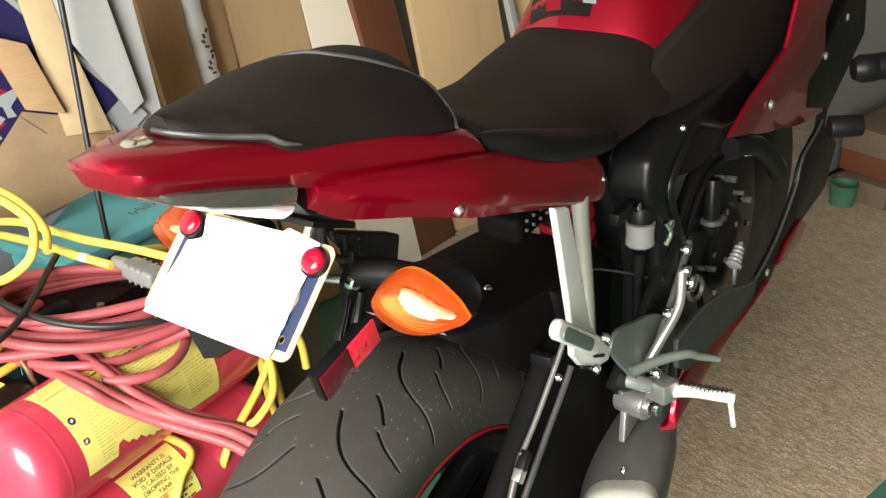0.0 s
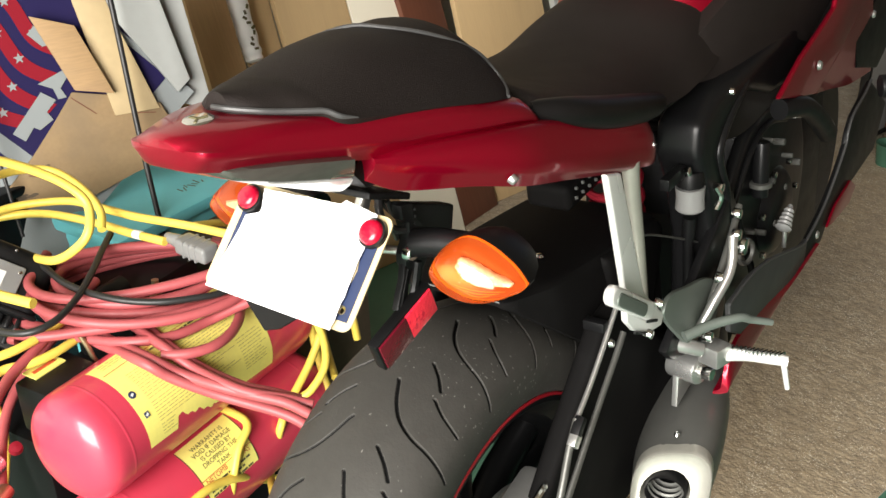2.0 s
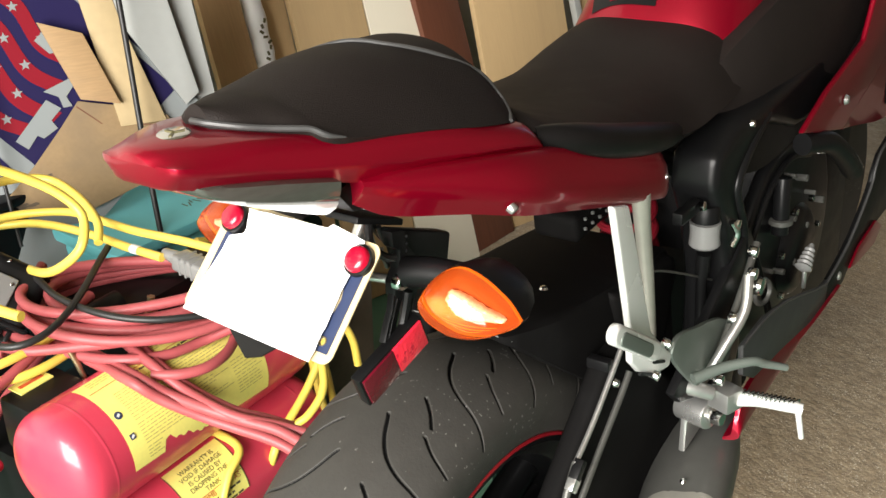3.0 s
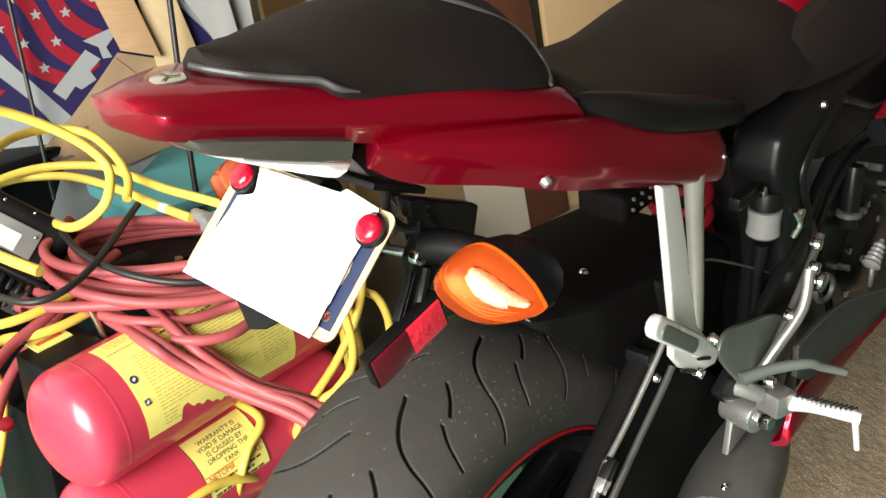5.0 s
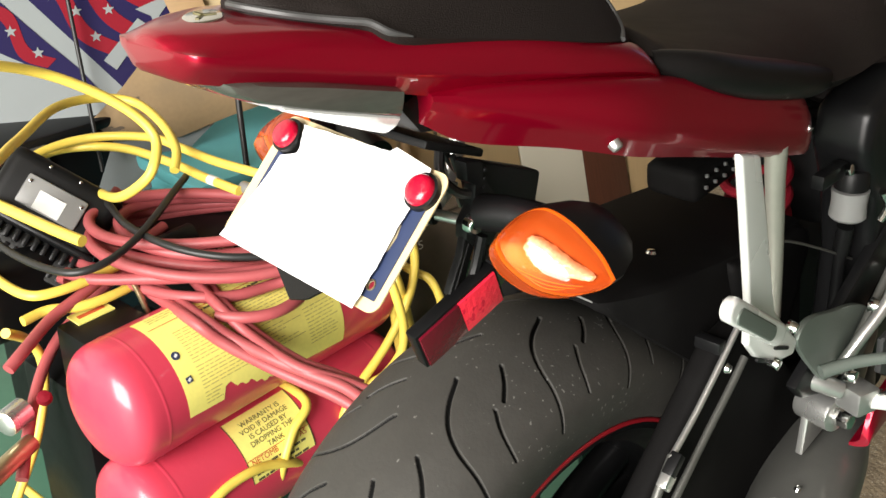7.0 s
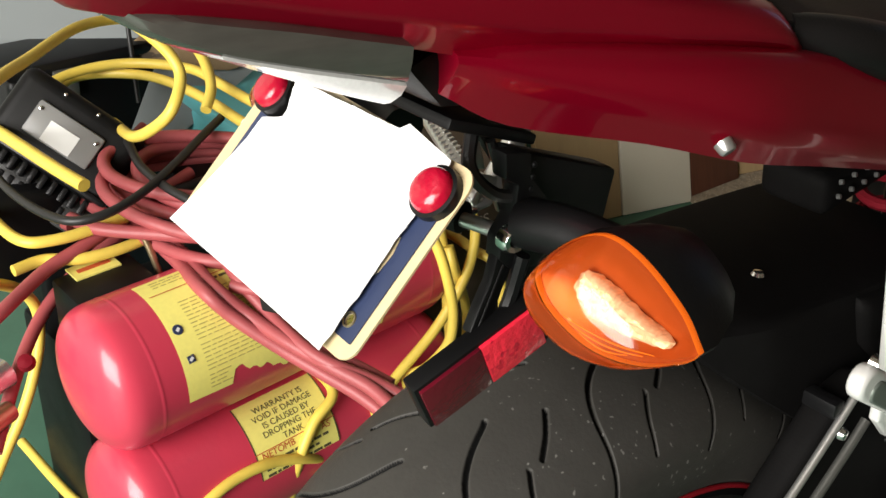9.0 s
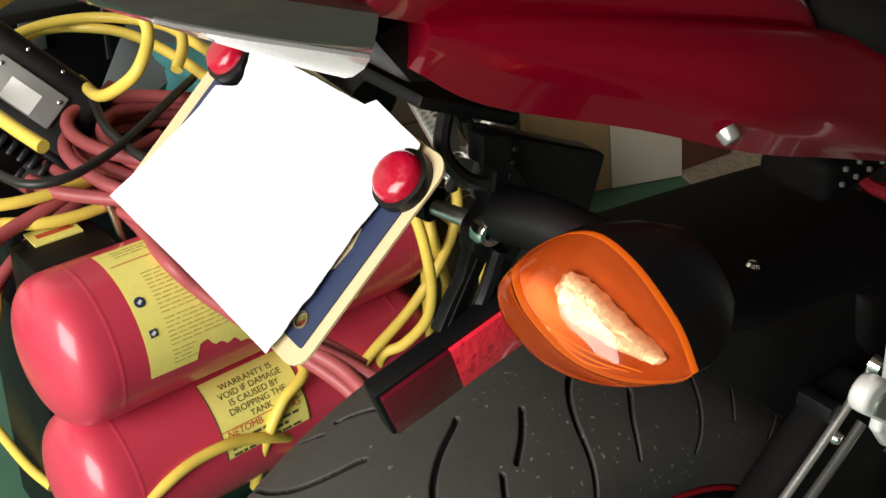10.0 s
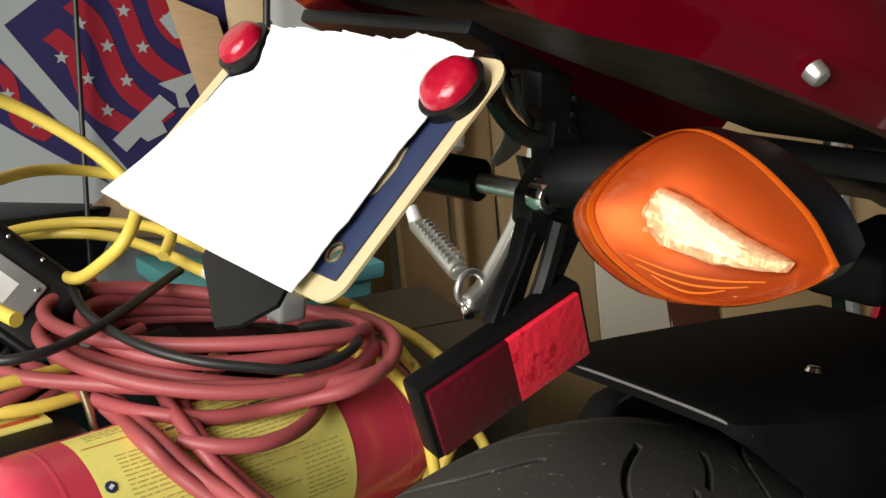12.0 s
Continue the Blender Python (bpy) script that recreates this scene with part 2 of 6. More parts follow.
# ---------------------------------------------------------------- mesh helpers
def finish(name, bm, material, smooth=True):
    bmesh.ops.recalc_face_normals(bm, faces=bm.faces)
    data = bpy.data.meshes.new(name)
    bm.to_mesh(data)
    bm.free()
    data.materials.append(material)
    if smooth:
        data.shade_smooth()
        data.set_sharp_from_angle(angle=radians(38))
    return data


def part(name, bm, material, parent=None, label="", smooth=True, at=None):
    ob = new(name, finish(name, bm, material, smooth))
    if parent:
        ob.parent = parent
    if at is not None:
        ob.matrix_basis = at
    if label:
        ob["label"] = label
    return ob


def thing(name, label, category, at=None, group="", kind=""):
    ob = new(name)
    ob.empty_display_size = 0.05
    if at is not None:
        ob.matrix_basis = at
    return tagged(ob, label, category, group, kind)


def solo(name, bm, material, label, category, group="", kind="", at=None, smooth=True):
    return tagged(part(name, bm, material, None, "", smooth, at), label, category, group, kind)


def bevelled(bm, width, segments=2, angle=30):
    if width > 0:
        bm.normal_update()
        edges = [e for e in bm.edges if len(e.link_faces) == 2 and e.calc_face_angle(0) > radians(angle)]
        bmesh.ops.bevel(bm, geom=edges, offset=width, segments=segments, profile=0.6, affect="EDGES", clamp_overlap=True)
    return bm


def block(centre, size, bevel=0.002, turn=None, segments=2):
    bm = bmesh.new()
    m = Matrix.Translation(centre) @ (turn.to_4x4() if turn else Matrix()) @ Matrix.Diagonal((*size, 1))
    bmesh.ops.create_cube(bm, size=1, matrix=m)
    return bevelled(bm, bevel, segments)


def prism(outline, y0, y1, bevel=0.003, segments=2):
    """A plate whose outline lies in x and z, from y0 to y1."""
    bm = bmesh.new()
    a = [bm.verts.new((x, y0, z)) for x, z in outline]
    b = [bm.verts.new((x, y1, z)) for x, z in outline]
    bm.faces.new(a)
    bm.faces.new(b[::-1])
    for i in range(len(a)):
        j = (i + 1) % len(a)
        bm.faces.new((a[j], a[i], b[i], b[j]))
    bmesh.ops.recalc_face_normals(bm, faces=bm.faces)
    return bevelled(bm, bevel, segments)


def capsule(a, b, r, y0, y1, bevel):
    """A flat bar with round ends in the plane of the bike's side."""
    a, b = Vector(a), Vector(b)
    turn = math.atan2(b.y - a.y, b.x - a.x)
    pts = [(c.x + r * math.cos(turn + g), c.y + r * math.sin(turn + g)) for c, g0 in ((b, -90), (a, 90)) for g in (radians(g0 + 22.5 * k) for k in range(9))]
    return prism(pts, y0, y1, bevel, 3)


def loft(rings, closed_ends=True):
    bm = bmesh.new()
    rows = [[bm.verts.new(p) for p in ring] for ring in rings]
    n = len(rows[0])
    for a, b in zip(rows, rows[1:]):
        for i in range(n):
            j = (i + 1) % n
            bm.faces.new((a[i], a[j], b[j], b[i]))
    if closed_ends:
        bm.faces.new(rows[0][::-1])
        bm.faces.new(rows[-1])
    return bm


def spline(points, steps=6):
    p = [Vector(q) for q in points]
    p = [p[0] * 2 - p[1]] + p + [p[-1] * 2 - p[-2]]
    out = []
    for a, b, c, d in zip(p, p[1:], p[2:], p[3:]):
        for k in range(steps):
            t = k / steps
            out.append(0.5 * (2 * b + (c - a) * t + (2 * a - 5 * b + 4 * c - d) * t**2 + (3 * b - a - 3 * c + d) * t**3))
    return out + [p[-2]]


def graded(stations, steps=4):
    """Rows of numbers, eased along a smooth curve."""
    p = [np.array(q, float) for q in stations]
    p = [2 * p[0] - p[1]] + p + [2 * p[-1] - p[-2]]
    out = []
    for a, b, c, d in zip(p, p[1:], p[2:], p[3:]):
        for k in range(steps):
            t = k / steps
            out.append(0.5 * (2 * b + (c - a) * t + (2 * a - 5 * b + 4 * c - d) * t**2 + (3 * b - a - 3 * c + d) * t**3))
    return [tuple(float(v) for v in q) for q in out + [p[-2]]]


def tube(points, radius, sides=10, steps=6, curve=True):
    path = spline(points, steps) if curve else [Vector(q) for q in points]
    rings, side = [], None
    for i, q in enumerate(path):
        ahead = (path[min(i + 1, len(path) - 1)] - path[max(i - 1, 0)]).normalized()
        side = ahead.orthogonal().normalized() if side is None else (side - ahead * side.dot(ahead)).normalized()
        up = ahead.cross(side)
        r = radius(i / (len(path) - 1)) if callable(radius) else radius
        rings.append([q + (side * math.cos(a) + up * math.sin(a)) * r for a in (2 * math.pi * k / sides for k in range(sides))])
    return loft(rings)


def rod(a, b, r0, r1=None, sides=16, bevel=0.0):
    r1 = r0 if r1 is None else r1
    a, b = Vector(a), Vector(b)
    way = (b - a).normalized()
    e = way.orthogonal().normalized()
    f = way.cross(e)
    ring = lambda c, r: [c + (e * math.cos(t) + f * math.sin(t)) * r for t in (2 * math.pi * k / sides for k in range(sides))]
    return bevelled(loft([ring(a, r0), ring(b, r1)]), bevel)


def lathe(profile, base, way, sides=40, closed_ends=True):
    """Rings of (radius, height) round the axis from base along way."""
    base, way = Vector(base), Vector(way).normalized()
    e = way.orthogonal().normalized()
    f = way.cross(e)
    return loft([[base + way * h + (e * math.cos(t) + f * math.sin(t)) * max(r, 1e-4) for t in (2 * math.pi * k / sides for k in range(sides))] for r, h in profile], closed_ends)


def hexbolt(place, way, r=0.006, h=0.005):
    return bevelled(rod(place, Vector(place) + Vector(way).normalized() * h, r, r, 6), r * 0.15)


# ---------------------------------------------------------------- the garage
BACK = Matrix(((0.72, -0.694, 0, -0.157), (0.694, 0.72, 0, 2.298), (0, 0, 1, 0), (0, 0, 0, 1)))  # x along the back wall, y into it


def slab(name, centre, size, material, label, category, at=None, bevel=0.0):
    return solo(name, block(centre, size, bevel), material, label, category, kind="structure", at=at, smooth=False)


slab("floor", (0.0, 0.5, -0.05), (9.0, 10.0, 0.1), GREEN, "worn green painted concrete garage floor", "floor")
# Unseen ceiling, side and front walls are added; their tones steer fill light.
slab("ceiling", (0.0, 0.5, 2.85), (9.0, 10.0, 0.1), CEIL, "unseen dark garage ceiling, added to hold fill light down", "ceiling")
slab("wall_back", (0.2, 0.62, 1.4), (7.4, 0.1, 2.8), PLASTER, "plain painted garage back wall", "wall", BACK)
slab("wall_west", (-3.15, -0.3, 1.4), (0.1, 7.0, 2.8), PLASTER, "unseen pale garage side wall, added for fill light", "wall")
slab("wall_east", (3.0, 0.6, 1.4), (0.1, 8.6, 2.8), BARE, "unseen dark garage side wall, added to darken reflections", "wall")
slab("wall_front", (1.53, -2.05, 1.4), (2.84, 0.1, 2.8), BARE, "unseen dark wall beside the open garage door, added to darken reflections", "wall")
slab("wall_front_lintel", (-1.49, -2.05, 2.76), (3.20, 0.1, 0.08), PLASTER, "unseen lintel added above the open garage door", "wall")
rug = bmesh.new()
rug.faces.new([rug.verts.new((x, y, 0.0)) for x, y in ((-0.55, -1.20), (2.3, -1.165), (2.3, 0.16), (0.17, 0.16), (0.165, -0.14))])
pile = bmesh.ops.extrude_face_region(rug, geom=list(rug.faces))
bmesh.ops.translate(rug, vec=(0, 0, 0.008), verts=[v for v in pile["geom"] if isinstance(v, bmesh.types.BMVert)])
solo("carpet", bevelled(rug, 0.003), CARPET, "brown speckled low-pile carpet on the floor", "carpet", kind="structure", at=BACK)


def board(name, left, width, height, thick, away, lean, material, label, category="board", tilt=0.0, group="boards against the wall", swing=0.0):
    """A board that stands on the floor and leans back towards the wall."""
    bm = block((width / 2, thick / 2, height / 2), (width, thick, height), 0.0025)
    m = BACK @ Matrix.Translation((left, away, 0.002 if left < 0.15 else 0.009)) @ Matrix.Rotation(radians(swing), 4, "Z") @ Matrix.Rotation(-math.atan(lean), 4, "X") @ Matrix.Rotation(radians(tilt), 4, "Y")
    return solo(name, bm, material, label, category, group, at=m)


LEAN = 0.36
board("wooden_plank", -0.400, 0.092, 1.5, 0.020, -0.045, LEAN, PINE, "long raw pine plank leaning on the wall", "plank", -1)
board("wooden_plank", -0.275, 0.085, 1.4, 0.018, 0.03, LEAN, TAN, "narrow tan wooden plank leaning on the wall", "plank", 1)
board("veneer_board", -0.185, 0.185, 1.6, 0.018, 0.0, LEAN, TAN, "wide tan veneered board leaning on the wall")
board("melamine_board", 0.004, 0.166, 1.5, 0.018, 0.0, LEAN, CREAM_BOARD, "cream melamine board leaning on the wall")
board("laminate_board", 0.174, 0.15, 1.5, 0.020, 0.008, LEAN - 0.03, BROWN, "dark brown laminate board leaning on the wall", swing=12)
board("veneer_board", 0.33, 0.30, 1.5, 0.018, 0.052, LEAN - 0.055, TAN, "broad tan veneered board leaning on the wall")
board("white_trim_strip", 0.636, 0.022, 1.5, 0.020, -0.01, LEAN, FOAM, "narrow white painted trim strip", "trim strip")
board("veneer_board", 0.67, 0.5, 1.3, 0.018, 0.02, LEAN, TAN, "tan veneered board standing behind the others")
board("wooden_plank", -0.47, 0.09, 1.3, 0.02, 0.07, LEAN, TAN, "tan plank standing at the back", "plank", 0)
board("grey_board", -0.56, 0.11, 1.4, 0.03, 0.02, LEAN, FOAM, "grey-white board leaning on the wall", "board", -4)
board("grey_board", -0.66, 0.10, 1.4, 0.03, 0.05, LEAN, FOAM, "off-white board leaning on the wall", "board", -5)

# a white wrapped pole with torn dark print, in front of the planks
pole = thing("wrapped_pole", "thin pole in torn white plastic wrap", "pole", BACK @ Matrix.Translation((-0.290, -0.035, 0)) @ Matrix.Rotation(-math.atan(LEAN), 4, "X"))
part("wrap", tube([(0, 0, 0.548 + 0.01 * k) for k in (0, 2, 5, 12, 20, 40, 70, 95)], lambda t: min(0.008 + 0.25 * t, 0.019) + 0.003 * math.sin(23 * t + 1) ** 2, 14), WRAP, pole)
part("pole", rod((0, 0, 0), (0, 0, 1.55), 0.009), PINE, pole)
for k in range(9):
    part("print_mark", block((0.002 + 0.007 * math.sin(5 * k), -0.0205, 0.575 + 0.011 * k), (0.009, 0.003, 0.005), 0.0, Matrix.Rotation(radians(37 * k), 3, "Y")), INK, pole)


# ---------------------------------------------------------------- motorcycle
BIKE = pose(0.004, 0.963, 0.0, -4.0, 0, 58.5)  # x ahead, y to its left, z up
bike = thing("motorcycle", "red sports motorcycle with black seat leaning on its side stand", "motorcycle", BIKE)
CY = -0.016


def both(name, make, material, parent, label=""):
    """The same part on the right and, mirrored, on the left."""
    out = []
    for sign in (1, -1):
        bm = make()
        if sign < 0:
            bmesh.ops.scale(bm, vec=(1, -1, 1), verts=bm.verts)
        out.append(part(name, bm, material, parent, label))
    return out


# rear wheel
AXLE = Vector((0, 0, 0.315))
wheel = part("rear_wheel", lathe([(0.028, -0.075), (0.036, -0.07), (0.058, -0.045), (0.064, 0.0), (0.075, 0.04), (0.072, 0.068), (0.028, 0.075)], AXLE, (0, 1, 0), 32), SATIN, bike, "black cast rear wheel with a red rim stripe")


def tyre_mesh():
    """A 180 section tyre with real sipes cut into the tread."""
    across = 400
    half = [(0.074, 0.219), (0.0835, 0.228), (0.0895, 0.247), (0.0905, 0.262), (0.0865, 0.277), (0.0765, 0.290), (0.061, 0.3015), (0.042, 0.3095), (0.021, 0.3138), (0.0, 0.3150)]
    prof = [Vector((-y, r, 0)) for y, r in half] + [Vector((y, r, 0)) for y, r in half[-2::-1]]
    fine = spline(prof, 8)
    length = [0.0]
    for a, b in zip(fine, fine[1:]):
        length.append(length[-1] + (b - a).length)
    s = np.linspace(0, length[-1], across)
    ys, rs = np.interp(s, length, [v.x for v in fine]), np.interp(s, length, [v.y for v in fine])
    s = s - length[-1] / 2
    step = 2 * math.pi / 18
    th = np.radians(np.concatenate([np.arange(-205, 52, 0.5), np.arange(52, 152, 0.11), np.arange(152, 155, 0.5)]))
    around = len(th)
    depth = np.zeros((around, across))

    def cut(points, width, phase):
        path = [(q.x, q.y) for q in spline([(a, b, 0) for a, b in points], 5)]
        arc = (th - phase + step * 0.5) % step - step * 0.5
        for shift in (-step, 0, step):
            u_all = (arc[:, None] + shift) * 0.305
            for (a0, b0), (a1, b1) in zip(path, path[1:]):
                da, db = a1 - a0, b1 - b0
                k = np.clip(((u_all - a0) * da + (s[None] - b0) * db) / (da * da + db * db), 0, 1)
                d = np.hypot(u_all - a0 - k * da, s[None] - b0 - k * db)
                np.maximum(depth, np.clip(1.9 - 1.9 * d / width, 0, 1) * 0.0040, out=depth)

    for side in (-1, 1):
        ph = radians(110) if side < 0 else radians(110) + step * 0.5
        cut([(-0.0260, side * 0.0105), (-0.0218, side * 0.0131), (-0.0011, side * 0.0237), (0.0154, side * 0.0372), (0.0266, side * 0.0556), (0.0330, side * 0.0779), (0.0389, side * 0.0930), (0.0468, side * 0.1088)], 0.0019, ph)
        cut([(-0.0590, side * 0.0308), (-0.0465, side * 0.0445), (-0.0325, side * 0.0556)], 0.0018, ph)
        cut([(-0.0213, side * 0.0556), (-0.0106, side * 0.0705), (-0.0048, side * 0.0847), (-0.0016, side * 0.0950)], 0.0017, ph)
    r2 = rs[None] - depth
    c, sn = np.cos(th)[:, None], np.sin(th)[:, None]
    xyz = np.stack([r2 * c, np.broadcast_to(ys[None], r2.shape), r2 * sn], -1).reshape(-1, 3) + np.array(AXLE)
    i, j = np.meshgrid(np.arange(around), np.arange(across - 1), indexing="ij")
    a, b = i * across + j, ((i + 1) % around) * across + j
    data = bpy.data.meshes.new("tyre")
    data.from_pydata(xyz.tolist(), [], np.stack([a, b, b + 1, a + 1], -1).reshape(-1, 4).tolist())
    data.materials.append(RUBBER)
    data.materials.append(GROOVE_SHADE)
    # deep faces take the shade-darkened rubber
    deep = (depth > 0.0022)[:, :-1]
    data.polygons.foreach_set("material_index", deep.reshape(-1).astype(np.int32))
    data.shade_smooth()
    return data


tyre = new("tyre", tyre_mesh())
tyre.parent = wheel
tyre["label"] = "worn black sport tyre with curved sipes"


def ring_band(y, r, w, h, sides=96):
    return lathe([(r - h, y - w), (r, y - w), (r + 0.001, y), (r, y + w), (r - h, y + w), (r - h, y - w)], AXLE, (0, 1, 0), sides, False)


part("rim", lathe([(0.219, -0.079), (0.212, -0.079), (0.205, -0.070), (0.190, -0.055), (0.186, 0.0), (0.190, 0.055), (0.205, 0.070), (0.212, 0.079), (0.219, 0.079)], AXLE, (0, 1, 0), 96, False), SATIN, wheel, "black rim")
for y in (-0.0805, 0.0805):
    part("rim_stripe", ring_band(y, 0.2225, 0.0011, 0.0030), RIM_RED, wheel, "thin red rim stripe")
for k in range(5):
    a = radians(72 * k + 18)
    for d in (-0.14, 0.14):
        tip = AXLE + Vector((math.cos(a + d), 0, math.sin(a + d))) * 0.20
        root = AXLE + Vector((math.cos(a + d * 0.6), 0, math.sin(a + d * 0.6))) * 0.03
        part("spoke", tube([root, (root + tip) / 2 + Vector((0, 0.006, 0)), tip], lambda t: 0.024 - 0.005 * t, 12), SATIN, wheel)
part("brake_disc", lathe([(0.06, -0.055), (0.11, -0.055), (0.11, -0.060), (0.06, -0.060), (0.06, -0.055)], AXLE, (0, 1, 0), 64, False), ALU, wheel, "steel brake disc")
TEETH = [(r * math.cos(a), r * math.sin(a)) for k in range(43) for r, a in ((0.096, 2 * math.pi * k / 43), (0.102, 2 * math.pi * (k + 0.35) / 43), (0.102, 2 * math.pi * (k + 0.65) / 43))]
part("sprocket", prism([(x, z + 0.315) for x, z in TEETH], 0.072, 0.078, 0.0), GUNMETAL, wheel, "dark toothed sprocket")
part("axle_nut", bevelled(rod(AXLE + Vector((0, -0.15, 0)), AXLE + Vector((0, -0.135, 0)), 0.017, 0.017, 6), 0.002), CHROME, wheel)

# swingarm with its upper brace, and what is clipped along it
ARM = [(-0.105, 0.30), (-0.095, 0.345), (-0.055, 0.392), (0.0, 0.449), (0.045, 0.494), (0.10, 0.545), (0.145, 0.588), (0.185, 0.596), (0.235, 0.560), (0.30, 0.49), (0.42, 0.445), (0.57, 0.43), (0.585, 0.38), (0.56, 0.34), (0.30, 0.325), (0.10, 0.285), (-0.05, 0.268), (-0.09, 0.27)]
both("swingarm", lambda: prism(ARM, -0.127, -0.100, 0.011, 4), MATTE, bike, "black braced aluminium swingarm")
part("swingarm_bridge", block((0.36, 0, 0.42), (0.10, 0.22, 0.09), 0.012), SATIN, bike)
part("brake_hose_pipe", tube([(0.168, -0.132, 0.612), (0.155, -0.132, 0.598), (0.10, -0.132, 0.546), (0.060, -0.132, 0.516)], 0.0031, 10), ALU, bike, "bright steel brake pipe")
part("brake_hose", tube([(0.062, -0.132, 0.518), (0.040, -0.133, 0.490), (0.012, -0.136, 0.450), (-0.018, -0.134, 0.398), (-0.02, -0.12, 0.36)], 0.0042, 10), GUNMETAL, bike)
part("swingarm_rib", tube([(0.185, -0.129, 0.560), (0.163, -0.129, 0.538), (0.12, -0.129, 0.500), (0.077, -0.129, 0.460), (0.0, -0.129, 0.385)], 0.0042, 10), GUNMETAL, bike)
part("hose_clip", block((0.048, -0.136, 0.500), (0.016, 0.010, 0.014), 0.002, Matrix.Rotation(radians(-42), 3, "Y")), ALU, bike)
part("hose_clip", block((0.058, -0.136, 0.512), (0.022, 0.011, 0.011), 0.002, Matrix.Rotation(radians(-42), 3, "Y")), BLACK, bike)
part("rivet", lathe([(0.0, 0.004), (0.004, 0.0035), (0.0055, 0.0)], (0.157, -0.127, 0.560), (0, -1, 0), 14), CHROME, bike)
part("hose_bracket", block((0.138, -0.118, 0.592), (0.012, 0.026, 0.012), 0.002), SATIN, bike)
part("hose_bolt", lathe([(0.0, 0.008), (0.005, 0.007), (0.007, 0.0)], (0.168, -0.132, 0.620), (0, -1, 0), 14), CHROME, bike)
part("brake_caliper", block((0.0, -0.095, 0.415), (0.10, 0.045, 0.06), 0.012, Matrix.Rotation(radians(-12), 3, "Y")), ALU, bike, "grey brake caliper above the disc")
part("caliper_pipe", tube([(0.04, -0.11, 0.45), (0.0, -0.12, 0.46), (-0.04, -0.115, 0.44)], 0.004, 8), CHROME, bike)

chain = part("drive_chain", tube([(0.62, 0.075, 0.372), (0.30, 0.075, 0.405), (0.02, 0.075, 0.4155)], 0.0028, 8), GUNMETAL, bike, "drive chain of pale metal links")
for k in range(46):
    x = 0.02 + 0.0125 * k
    z = 0.4155 - 0.0375 * (x - 0.02) if x < 0.30 else 0.405 - 0.103 * (x - 0.30)
    part("chain_link", capsule((x - 0.0055, z), (x + 0.0055, z), 0.0050, 0.0795 - 0.0018 * (k % 2), 0.0815 - 0.0018 * (k % 2), 0.0), ALU if k % 2 else BRASS, chain)

# hugger over the tyre
def hugger():
    rings = []
    for k in range(14):
        a = radians(66 - 3.3 * k)
        r = 0.352 + 0.026 * min(1, k / 7) ** 1.2
        w = 0.084 + 0.006 * min(1, k / 8) ** 0.8
        ring = []
        for m in range(19):
            t = -1 + 2 * m / 18
            q = r - (0.040 + 0.02 * min(1, k / 8)) * abs(t) ** 2.6
            ring.append(AXLE + Vector((math.cos(a) * q, w * t, math.sin(a) * q)))
        inner = [p - Vector((math.cos(a), 0, math.sin(a))) * 0.004 for p in ring[::-1]]
        rings.append(ring + inner)
    return loft(rings)


part("hugger", hugger(), MATTE, bike, "black plastic wheel hugger")
def hugger_top():
    """The flat rear shelf of the hugger above the tyre, with turned-down sides."""
    rings = []
    for x, y0, y1, z in graded([(0.046, -0.060, 0.080, 0.6535), (0.058, -0.070, 0.084, 0.6545), (0.10, -0.084, 0.086, 0.6525), (0.16, -0.092, 0.086, 0.6475), (0.22, -0.096, 0.086, 0.642), (0.30, -0.096, 0.086, 0.634), (0.36, -0.092, 0.084, 0.628)], 3):
        low = 0.006 + 0.024 * min(1.0, (x - 0.046) / 0.12)
        deep = float(np.interp(x, [0.046, 0.062, 0.09, 0.13, 0.18, 0.22, 0.30, 0.36], [0.006, 0.022, 0.046, 0.077, 0.112, 0.14, 0.16, 0.16]))
        row = [(y0 - 0.10 * (deep - low), z - deep), (y0 + 0.001, z - 0.3 * low), (y0 + 0.005, z - 0.002), (y0 + 0.012, z), ((y0 + y1) / 2, z + 0.0015), (y1 - 0.012, z), (y1 - 0.004, z - 0.003), (y1, z - 0.9 * low)]
        rings.append([Vector((x, y, q)) for y, q in row] + [Vector((x, y, q - 0.004)) for y, q in [(y1 - 0.003, z - 0.8 * low), (y1 - 0.010, z - 0.003), ((y0 + y1) / 2, z - 0.003), (y0 + 0.012, z - 0.004), (y0 + 0.004 - 0.10 * (deep - low), z - 0.97 * deep)]])
    return loft(rings)


part("hugger_shelf", hugger_top(), MATTE, bike, "flat black plastic shelf of the hugger")
part("hugger_front", prism([(0.20, 0.640), (0.26, 0.632), (0.355, 0.626), (0.362, 0.60), (0.335, 0.52), (0.315, 0.46), (0.285, 0.46), (0.255, 0.55), (0.21, 0.600)], CY - 0.088, CY + 0.088, 0.012, 3), MATTE, bike, "black plastic front flap of the hugger")
part("hugger_edge", tube([(0.0475, 0.066, 0.6515), (0.0450, 0.02, 0.6530), (0.0445, -0.02, 0.6530), (0.0455, -0.048, 0.6515), (0.052, -0.0655, 0.646)], 0.0009, 6), CLEAR, bike, "pale rear edge of the hugger")
for y in (-0.045, 0.05):
    part("hugger_strut", tube([(0.062, y, 0.648), (0.085, y, 0.636), (0.13, y * 1.2, 0.632)], 0.0045, 8), MATTE, bike)
part("hugger_screw", lathe([(0.0, 0.003), (0.004, 0.0025), (0.0055, 0.0)], (0.1614, -0.0367, 0.6490), (0.1, 0.0, 1.0), 12), CHROME, bike)

